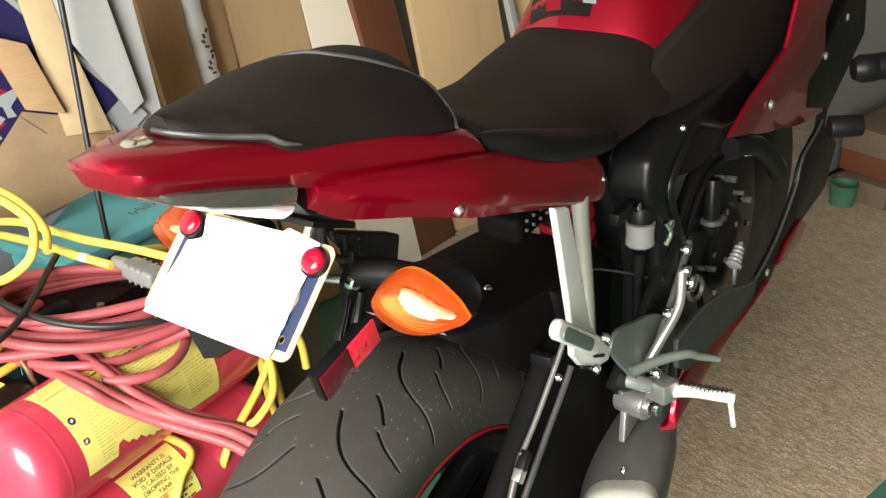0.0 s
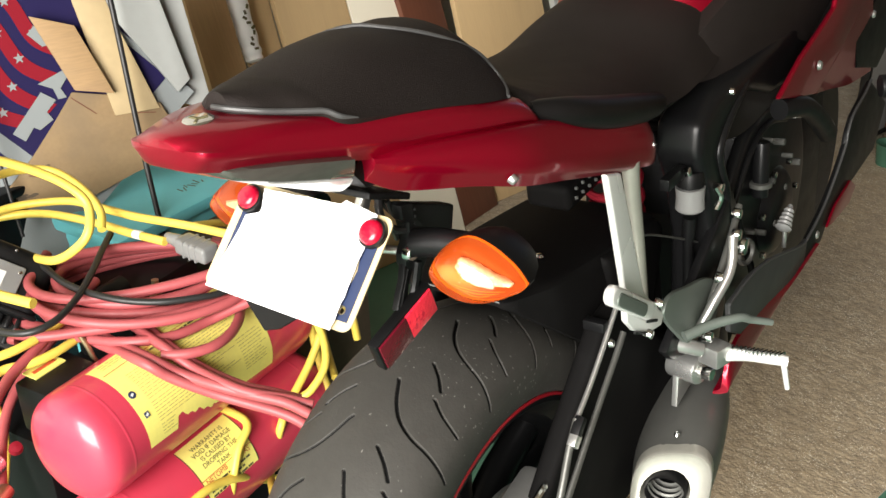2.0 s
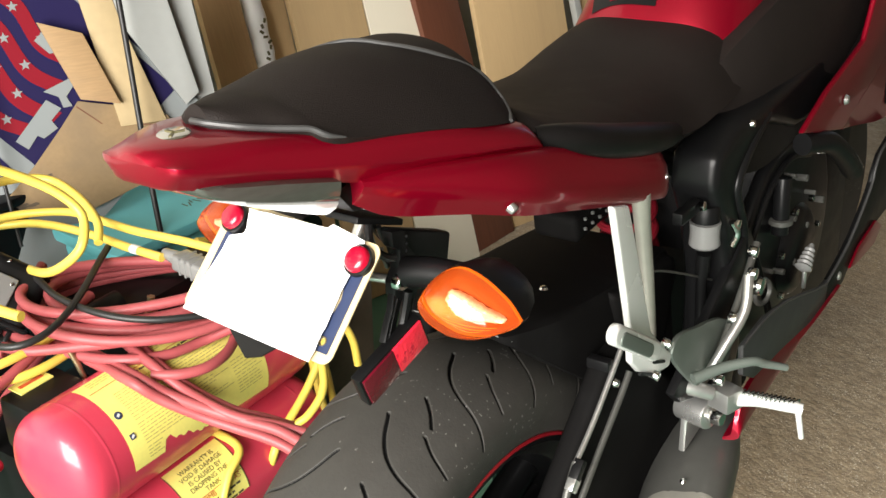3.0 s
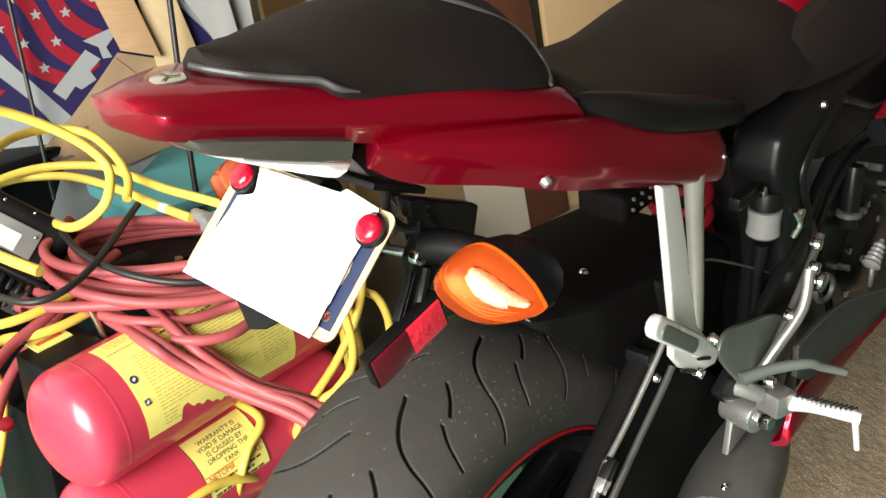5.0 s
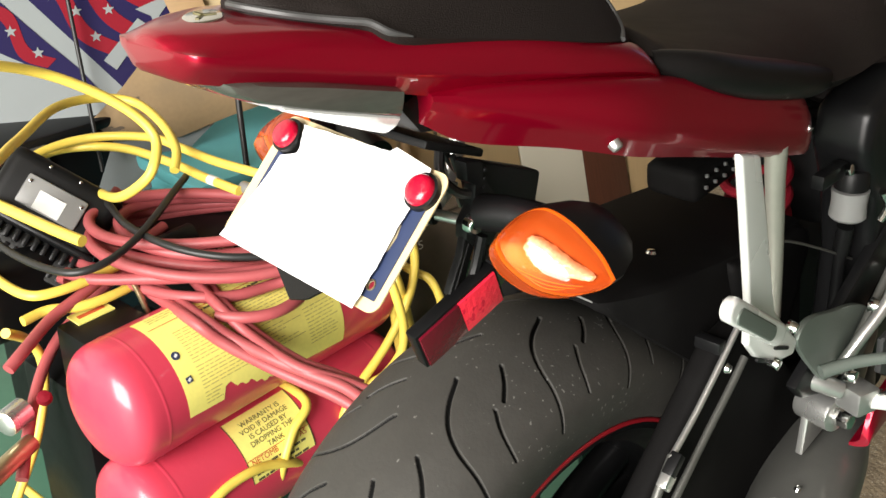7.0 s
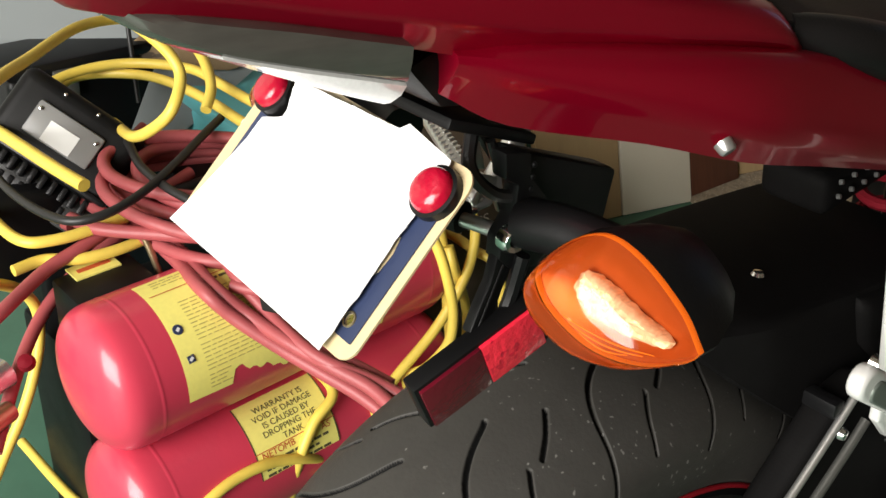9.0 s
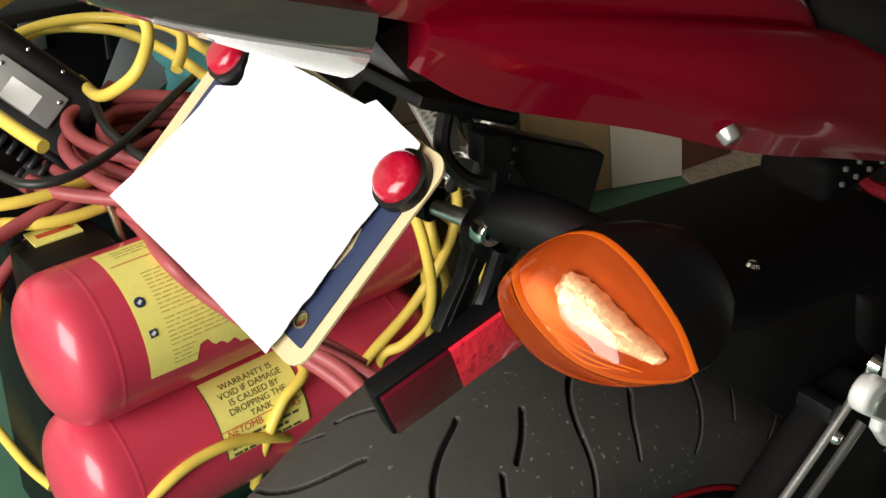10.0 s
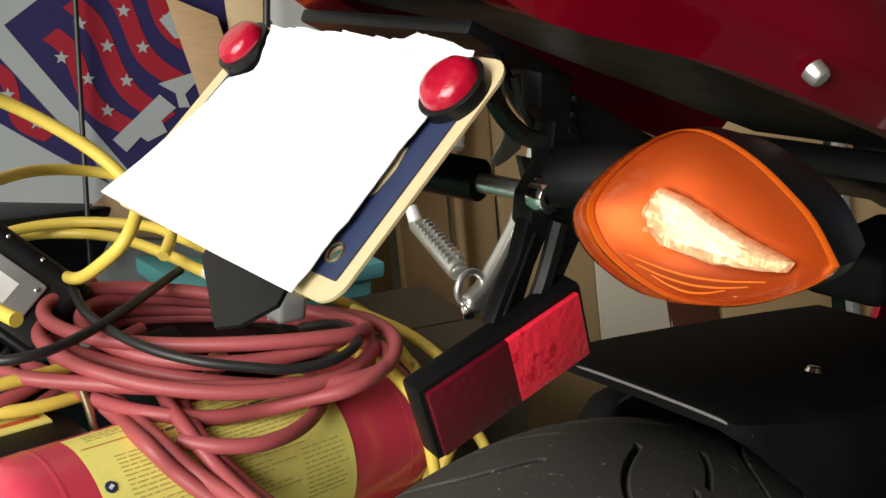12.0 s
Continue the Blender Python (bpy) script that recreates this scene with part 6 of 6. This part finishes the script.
YEL_BIG = [(-0.682, 1.001, 0.8), (-0.674, 1.111, 0.772), (-0.643, 1.192, 0.744), (-0.615, 1.25, 0.716), (-0.571, 1.277, 0.688), (-0.532, 1.289, 0.66), (-0.506, 1.286, 0.632), (-0.501, 1.259, 0.604), (-0.527, 1.258, 0.576), (-0.57, 1.284, 0.548), (-0.64, 1.352, 0.52)]
YEL_ARC = [(-0.747, 1.282, 0.52), (-0.755, 1.356, 0.524), (-0.743, 1.422, 0.529), (-0.697, 1.469, 0.533), (-0.616, 1.478, 0.538), (-0.556, 1.447, 0.542), (-0.489, 1.406, 0.547), (-0.416, 1.374, 0.551), (-0.37, 1.347, 0.556), (-0.333, 1.324, 0.56)]
YEL_ARC_B = [(-0.75, 1.32, 0.51), (-0.76, 1.375, 0.515), (-0.753, 1.445, 0.52), (-0.698, 1.469, 0.525), (-0.637, 1.461, 0.53), (-0.554, 1.421, 0.535), (-0.492, 1.38, 0.54), (-0.43, 1.343, 0.545)]
YEL_BACK = [(-0.568, 0.963, 0.66), (-0.613, 1.086, 0.649), (-0.646, 1.191, 0.638), (-0.668, 1.261, 0.627), (-0.694, 1.382, 0.616), (-0.678, 1.456, 0.604), (-0.634, 1.482, 0.593), (-0.579, 1.447, 0.582), (-0.535, 1.394, 0.571), (-0.523, 1.359, 0.556)]
YEL_BAR = [(-0.747, 1.256, 0.545), (-0.697, 1.237, 0.545), (-0.647, 1.215, 0.545), (-0.599, 1.194, 0.545), (-0.556, 1.177, 0.545)]
YEL_LEFT = [(-0.748, 1.231, 0.47), (-0.677, 1.18, 0.47), (-0.627, 1.158, 0.47), (-0.599, 1.172, 0.47), (-0.574, 1.208, 0.47), (-0.553, 1.255, 0.47)]
YEL_MID = [(-0.624, 1.135, 0.45), (-0.609, 1.164, 0.45), (-0.577, 1.18, 0.45), (-0.55, 1.213, 0.45), (-0.524, 1.268, 0.45), (-0.497, 1.312, 0.45), (-0.477, 1.355, 0.45)]
YEL_DROP = [(-0.632, 1.111, 0.45), (-0.638, 1.153, 0.414), (-0.635, 1.17, 0.379), (-0.631, 1.161, 0.343), (-0.63, 1.14, 0.307), (-0.634, 1.117, 0.271), (-0.642, 1.093, 0.236), (-0.654, 1.079, 0.2)]
YEL_R2 = [(-0.228, 1.397, 0.246), (-0.245, 1.42, 0.302), (-0.261, 1.413, 0.441), (-0.291, 1.443, 0.461), (-0.387, 1.621, 0.42), (-0.408, 1.566, 0.46), (-0.439, 1.52, 0.48)]
YEL_R3 = [(-0.22, 1.417, 0.261), (-0.246, 1.498, 0.273), (-0.237, 1.407, 0.387), (-0.247, 1.406, 0.42)]
YEL_FLOOR = [(-0.749, 1.229, 0.1), (-0.645, 1.175, 0.1), (-0.594, 1.156, 0.1)]
YEL_TANK = [(-0.466, 1.063, 0.12), (-0.419, 1.056, 0.215), (-0.396, 1.088, 0.249), (-0.378, 1.125, 0.26), (-0.354, 1.167, 0.256), (-0.327, 1.22, 0.225), (-0.328, 1.337, 0.12), (-0.287, 1.349, 0.12), (-0.239, 1.358, 0.12)]
YEL_TANK_B = [(-0.359, 1.204, 0.15), (-0.341, 1.192, 0.228), (-0.332, 1.218, 0.274), (-0.326, 1.256, 0.294), (-0.388, 1.289, 0.304)]
YEL_TANK_C = [(-0.287, 1.213, 0.16), (-0.301, 1.259, 0.16), (-0.313, 1.31, 0.16), (-0.287, 1.29, 0.253), (-0.276, 1.325, 0.277), (-0.245, 1.375, 0.325), (-0.225, 1.42, 0.385), (-0.235, 1.455, 0.435), (-0.29, 1.475, 0.465), (-0.37, 1.49, 0.48)]
BLK_A = [(-0.71, 1.225, 0.505), (-0.66, 1.191, 0.508), (-0.603, 1.164, 0.511), (-0.56, 1.157, 0.514), (-0.533, 1.18, 0.518), (-0.522, 1.231, 0.521), (-0.522, 1.292, 0.524), (-0.526, 1.357, 0.527), (-0.527, 1.398, 0.53)]
BLK_B = [(-0.648, 1.321, 0.53), (-0.625, 1.329, 0.527), (-0.595, 1.311, 0.523), (-0.556, 1.274, 0.52), (-0.506, 1.247, 0.517), (-0.458, 1.236, 0.513), (-0.412, 1.238, 0.51), (-0.371, 1.253, 0.507), (-0.342, 1.27, 0.504), (-0.314, 1.298, 0.506), (-0.304, 1.334, 0.511), (-0.318, 1.362, 0.512), (-0.350, 1.390, 0.504), (-0.39, 1.40, 0.49)]


def cord(name, points, radius, material, label, category, sides=12, z=0.0):
    lifted = [(a, b, c + z) for a, b, c in points]
    return solo(name, tube(lifted, radius, sides, 8), material, label, category)


hose = thing("air_hose", "long red rubber air hose coiled on the compressor", "hose")


def hose_run(points, z=0.0, name="hose_run"):
    return part(name, tube([(a, b, c + z) for a, b, c in points], 0.0072, 12, 8), HOSE, hose)


for run, lift in ((RED_TIP, 0.010), (RED_UNDER, 0.002), (RED_LOOP, 0.006), (RED_LOOP_B, 0.004), (RED_CROSS, 0.004), (RED_CROSS_B, 0.0), (RED_DROP, 0.0), (RED_DROP_B, 0.0), (RED_LOW, 0.0)):
    hose_run(run, lift)
CX = Vector((0.96, 0.276, 0)).normalized()
CYV = Vector((-CX.y, CX.x, 0))
COIL = Vector((-0.455, 1.335, 0.478))
for k in range(4):
    a, b = 0.150 + 0.018 * math.sin(2.1 * k + 0.4), 0.084 + 0.018 * math.sin(1.7 * k)
    c = COIL + CX * 0.012 * math.sin(3.3 * k) + CYV * 0.010 * math.cos(2.7 * k)
    loop = [c + CX * a * math.cos(t) + CYV * b * math.sin(t) + Vector((0, 0, 0.011 * k + 0.006 * math.sin(2 * t + k))) for t in (2 * math.pi * i / 14 for i in range(15))]
    part("hose_coil", tube(loop, 0.0072, 12, 5), HOSE, hose)
part("hose_tip", rod(RED_TIP[0], Vector(RED_TIP[0]) + Vector((-0.012, 0.002, -0.001)), 0.0070, 0.0050, 12, 0.001), HOSE, hose)

yellow = thing("extension_cord", "thick yellow extension cord in loose loops", "cord")


def cord_run(points, z=0.0, radius=0.0062):
    return part("cord_run", tube([(a, b, c + z) for a, b, c in points], radius, 12, 8), YELLOW, yellow)


# strands hanging down beside the far end of the tanks
YEL_HANG = [(-0.38, 1.42, 0.475), (-0.30, 1.385, 0.474), (-0.262, 1.366, 0.462), (-0.243, 1.36, 0.439), (-0.228, 1.356, 0.399), (-0.22, 1.352, 0.363), (-0.223, 1.348, 0.328), (-0.245, 1.344, 0.291), (-0.267, 1.34, 0.272), (-0.274, 1.336, 0.236), (-0.28, 1.332, 0.188)]
YEL_HANG_C = [(-0.34, 1.50, 0.40), (-0.27, 1.475, 0.395), (-0.229, 1.46, 0.387), (-0.208, 1.456, 0.381), (-0.192, 1.452, 0.354), (-0.185, 1.448, 0.314)]
for run, lift in ((YEL_BIG, 0.0), (YEL_ARC, 0.006), (YEL_ARC_B, 0.0), (YEL_BACK, 0.0), (YEL_LEFT, 0.004), (YEL_MID, 0.002), (YEL_DROP, 0.0), (YEL_R2, 0.0), (YEL_R3, 0.0), (YEL_FLOOR, 0.0), (YEL_TANK, 0.002), (YEL_TANK_B, 0.004), (YEL_TANK_C, 0.004), (YEL_HANG, 0.0), (YEL_HANG_C, 0.0)):
    cord_run(run, lift)
part("cord_end", tube([(a, b, c) for a, b, c in YEL_BAR], 0.0070, 12, 6), YELLOW, yellow)
PLUG = Matrix.Translation((-0.380, 1.321, 0.546)) @ Matrix.Rotation(math.atan2(-0.55, 0.78), 4, "Z")
plug = part("plug", block((0, 0, 0), (0.062, 0.030, 0.024), 0.006, None, 3), CLEAR, yellow, "clear grey moulded plug", at=PLUG)
for k in range(3):
    part("plug_rib", block((-0.012 + 0.012 * k, 0, 0), (0.004, 0.032, 0.026), 0.002), CLEAR, plug, at=Matrix())
part("strain_relief", rod((-0.03, 0, 0), (-0.062, 0, 0), 0.011, 0.007, 14, 0.002), CLEAR, plug, at=Matrix())
part("tape_wrap", rod((-0.482, 1.373, 0.5415), (-0.470, 1.366, 0.5425), 0.0068, 0.0068, 14), WHITE_LABEL, yellow, "pale tape wrap")
cord("black_cable", BLK_A, 0.0048, CABLE, "black rubber cable lying over the hose", "cable")
cord("black_cable", BLK_B, 0.0048, CABLE, "black rubber cable lying over the hose", "cable")

# ---------------------------------------------------------------- signs and panels on the far left
FE, FV, FN = Vector((0.886, 0.4636, 0)), Vector((-0.1156, 0.2210, 0.9684)), Vector((0.4490, -0.8580, 0.2494))
SIGN = Matrix((FE, FV, FN)).transposed().to_4x4()
SIGN.translation = Vector((-0.755, 1.59, 0.67))


def sheet(outline, depth, thick=0.003, bevel=0.0):
    bm = bmesh.new()
    lo = [bm.verts.new((x, y, depth)) for x, y in outline]
    hi = [bm.verts.new((x, y, depth + thick)) for x, y in outline]
    bm.faces.new(lo[::-1])
    bm.faces.new(hi)
    for i in range(len(lo)):
        j = (i + 1) % len(lo)
        bm.faces.new((lo[i], lo[j], hi[j], hi[i]))
    bmesh.ops.recalc_face_normals(bm, faces=bm.faces)
    return bevelled(bm, bevel)


A1, B1 = Vector((0.648, -0.761)), Vector((0.761, 0.648))


def ab(a, b):
    v = Vector((-0.105, 0.071)) + A1 * a + B1 * b
    return (v.x, v.y)


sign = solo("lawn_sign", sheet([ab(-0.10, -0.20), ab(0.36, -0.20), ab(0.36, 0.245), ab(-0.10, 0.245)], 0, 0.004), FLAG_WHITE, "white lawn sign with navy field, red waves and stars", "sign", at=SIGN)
part("navy_field", sheet([ab(0, 0), ab(0.31, 0), ab(0.31, 0.235), ab(0, 0.235)], 0.0045, 0.0008), FLAG_BLUE, sign)
part("navy_strip", sheet([ab(-0.02, -0.118), ab(0.085, -0.080), ab(0.155, -0.054), ab(0.222, -0.028), ab(0.168, -0.023), ab(0.105, -0.027), ab(-0.02, -0.031)], 0.0045, 0.0008), FLAG_BLUE, sign)


def wave(b, width, a0, a1, depth):
    n = 24
    mid = [(a0 + (a1 - a0) * k / n, b + 0.010 * math.sin(2 * math.pi * k / n * 1.0 + 0.5)) for k in range(n + 1)]
    pts = [ab(a, q - width / 2) for a, q in mid] + [ab(a, q + width / 2) for a, q in reversed(mid)]
    return sheet(pts, depth, 0.0006)


for b, a0, a1 in ((0.030, 0.040, 0.185), (0.073, 0.025, 0.205), (0.116, 0.02, 0.185), (0.160, 0.02, 0.17)):
    part("red_wave", wave(b, 0.023, a0, a1, 0.0056), FLAG_RED, sign)
part("red_wave", wave(-0.049, 0.019, 0.03, 0.135, 0.0056), FLAG_RED, sign)


def star(a, b, r=0.0088):
    c = Vector(ab(a, b))
    pts = []
    for k in range(10):
        q = r if k % 2 == 0 else r * 0.42
        t = radians(90 + 36 * k)
        pts.append((c.x + q * math.cos(t), c.y + q * math.sin(t)))
    return sheet(pts, 0.0064, 0.0004)


for a, b in ((0.070, 0.027), (0.1086, 0.035), (0.152, 0.028), (0.052, 0.070), (0.092, 0.078), (0.138, 0.069), (0.071, 0.1206), (0.1188, 0.1102), (0.05, 0.165), (0.11, 0.158), (0.112, -0.046), (0.066, -0.050)):
    part("star", star(a, b), FLAG_WHITE, sign)
for pts in ([(0.183, 0.010), (0.175, 0.089), (0.200, 0.094), (0.201, 0.070), (0.216, 0.067), (0.211, 0.041), (0.201, 0.038), (0.205, 0.013)], [(0.164, 0.096), (0.180, 0.140), (0.190, 0.138), (0.194, 0.113), (0.210, 0.108), (0.202, 0.097), (0.186, 0.105)], [(0.105, 0.147), (0.105, 0.174), (0.142, 0.160), (0.134, 0.147)], [(0.20, 0.16), (0.22, 0.16), (0.22, 0.24), (0.20, 0.24)]):
    part("letter_bar", sheet([ab(a, b) for a, b in pts], 0.0066, 0.0006), FLAG_WHITE, sign)


def panel(name, outline, depth, thick, material, label, category, bevel=0.0015):
    return solo(name, sheet(outline, depth, thick, bevel), material, label, category, at=SIGN)


OFFCUT = [(0.082, 0.113), (0.145, 0.090), (0.184, -0.023), (0.126, -0.009)]
offcut = thing("wood_offcut", "tan plywood offcut in front of the sign", "offcut", SIGN)
for k in range(3):
    part("ply_layer", sheet([(x + 0.0006 * (k % 2), y) for x, y in OFFCUT], 0.020 + 0.0042 * k, 0.004, 0.0006), PLY if k % 2 == 0 else PINE, offcut)
card_sheet = panel("cardboard_sheet", [(-0.050, -0.177), (0.002, -0.139), (0.042, -0.102), (0.088, -0.052), (0.122, -0.012), (0.187, -0.028), (0.255, -0.052), (0.285, -0.13), (0.227, -0.150), (0.194, -0.158), (0.118, -0.183)], 0.008, 0.006, CARD, "stained brown cardboard sheet", "cardboard")
for a, b in (((0.118, -0.020), (0.152, -0.052)), ((0.205, -0.060), (0.245, -0.066)), ((0.03, -0.13), (0.09, -0.15))):
    mid, way = (Vector(a) + Vector(b)) / 2, Vector(b) - Vector(a)
    part("crease", block((mid.x, mid.y, 0.0142), (way.length, 0.0015, 0.0008), 0.0, Matrix.Rotation(math.atan2(way.y, way.x), 3, "Z")), BROWN, card_sheet, at=Matrix())
random.seed(11)
for x, y, r in ((-0.006, -0.154, 0.007), (0.010, -0.163, 0.006), (0.030, -0.162, 0.004), (-0.018, -0.172, 0.005), (0.060, -0.120, 0.003)):
    part("stain", sheet([(x + 2.0 * r * q * math.cos(g), y + 0.8 * r * q * math.sin(g) + 0.25 * r * math.cos(g)) for g, q in ((radians(24 * k), random.uniform(0.7, 1.25)) for k in range(15))], 0.0141, 0.0004), DARK_CARD, card_sheet, "dark dried stain", at=Matrix())
panel("beige_board", [(0.10, 0.45), (0.135, 0.45), (0.207, 0.096), (0.252, -0.060), (0.18, -0.06), (0.155, 0.10)], 0.010, 0.008, BEIGE, "beige board leaning beside the sign", "board")
panel("navy_board", [(0.195, 0.12), (0.225, 0.10), (0.300, -0.045), (0.245, -0.060)], -0.004, 0.006, FLAG_BLUE, "navy printed board leaning against the wall", "board")
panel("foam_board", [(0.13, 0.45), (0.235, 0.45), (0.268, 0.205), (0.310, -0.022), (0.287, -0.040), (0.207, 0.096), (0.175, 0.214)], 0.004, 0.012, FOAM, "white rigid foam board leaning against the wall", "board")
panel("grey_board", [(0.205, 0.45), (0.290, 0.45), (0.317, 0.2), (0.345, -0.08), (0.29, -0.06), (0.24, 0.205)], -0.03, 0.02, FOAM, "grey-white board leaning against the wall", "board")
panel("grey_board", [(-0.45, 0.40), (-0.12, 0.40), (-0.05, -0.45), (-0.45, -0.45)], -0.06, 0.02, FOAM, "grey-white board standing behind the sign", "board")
cord("hanging_cord", [tuple(SIGN @ Vector(p)) for p in ((0.195, 0.60, 0.06), (0.200, 0.30, 0.062), (0.203, 0.10, 0.066), (0.203, -0.10, 0.075), (0.206, -0.26, 0.085))], 0.0046, CABLE, "thin black cord hanging straight down", "cord")
cord("wire_stake", [tuple(SIGN @ Vector(p)) for p in ((-0.03, 0.30, 0.03), (-0.02, 0.1, 0.032), (-0.008, -0.1, 0.034), (0.0, -0.22, 0.036))], 0.0032, CABLE, "thin dark wire stake in front of the sign", "stake")

# black tool case against the panels
CASE = Matrix.Translation((-0.775, 1.545, 0.0)) @ Matrix.Rotation(radians(58), 4, "Z")
case = thing("tool_case", "black plastic tool case standing before the pale panel", "case", CASE)
part("shell", block((0, 0, 0.26), (0.30, 0.09, 0.52), 0.012, None, 3), BLACK, case)
part("case_lid", block((0, 0, 0.527), (0.304, 0.094, 0.016), 0.005), SATIN, case)
for x in (-0.08, 0.08):
    part("latch", block((x, -0.049, 0.505), (0.03, 0.008, 0.036), 0.002), GUNMETAL, case)

# teal storage box
bx = Vector((0.54, 0.84, 0)).normalized()
box_m = Matrix(((bx.x, -bx.y, 0, -0.558), (bx.y, bx.x, 0, 1.665), (0, 0, 1, 0), (0, 0, 0, 1)))
tub = thing("storage_box", "teal plastic storage box with handwriting on the lid", "storage box", box_m)
part("tub", block((-0.022, 0, 0.225), (0.246, 0.20, 0.45), 0.012), TEAL, tub)
part("lid", block((-0.022, 0, 0.462), (0.266, 0.22, 0.022), 0.006), TEAL, tub)
for k in range(7):
    part("pen_stroke", block((0.03 + 0.008 * k, -0.05 + 0.004 * math.sin(4 * k), 0.4735), (0.002, 0.014 + 0.006 * math.sin(3 * k), 0.0006), 0.0, Matrix.Rotation(radians(25 * math.sin(5 * k)), 3, "Z")), INK, tub)

# cardboard box with writing behind the wheel
def carton(name, at, size, label, material=CARD):
    c = thing(name, label, "box", at)
    w, d, h = size
    part("carton", block((0, 0, h / 2), (w, d, h), 0.004), material, c)
    for s in (-1, 1):
        part("flap", block((0, s * d * 0.25, h + 0.003), (w * 0.98, d * 0.48, 0.004), 0.001, Matrix.Rotation(radians(2.5 * s), 3, "X")), material, c)
    return c


mics = carton("cardboard_box", BACK @ Matrix.Translation((-0.6193, -0.3697, 0)) @ Matrix.Rotation(radians(8), 4, "Z"), (0.22, 0.24, 0.42), "dark brown cardboard box with white handwriting", DARK_CARD)
carton("cardboard_box", BACK @ Matrix.Translation((-0.62, -0.10, 0)), (0.34, 0.2, 0.30), "brown cardboard box beside the boards")
mark = bpy.data.curves.new("lettering", "FONT")
mark.body, mark.size, mark.align_x, mark.align_y = "MICS", 0.021, "CENTER", "CENTER"
src = new("lettering_source", mark)
mesh = bpy.data.meshes.new_from_object(src)
bpy.data.objects.remove(src)
mesh.materials.clear()
mesh.materials.append(CHALK)
word = new("lettering", mesh)
word.parent = mics
word.matrix_basis = pose(-0.001, -0.1215, 0.383, 90, -8, 0)

# lumber and a white sheet by the front of the bike
for x, y, z, mat in ((1.56, -0.56, 0.036, BARE), (1.60, -0.54, 0.108, BROWN), (1.57, -0.55, 0.180, BARE)):
    solo("lumber", block((x, y, z), (0.52, 0.15, 0.070), 0.005), mat, "short weathered brown lumber offcut in a stack", "lumber", "lumber stack", at=BACK)
board_m = BACK @ Matrix.Translation((1.62, -0.40, 0.012))
white = thing("whiteboard", "plain dull white board with a dark edge behind the lumber", "board", board_m)
part("panel", block((0, 0, 0.39), (0.60, 0.018, 0.76), 0.003), DULL_WHITE, white)
for x in (-0.305, 0.305):
    part("side_edge", block((x, 0, 0.39), (0.012, 0.026, 0.78), 0.003), CABLE, white)
for z in (0.004, 0.776):
    part("cross_edge", block((0, 0, z), (0.598, 0.026, 0.012), 0.003), CABLE, white)
solo("green_bucket", lathe([(0.0, 0.0), (0.032, 0.0), (0.038, 0.058), (0.040, 0.062), (0.036, 0.062), (0.030, 0.008), (0.0, 0.006)], BACK @ Vector((1.26, -0.53, 0.008)), (0, 0, 1), 32), GREEN, "small green plastic bucket on the carpet", "bucket")
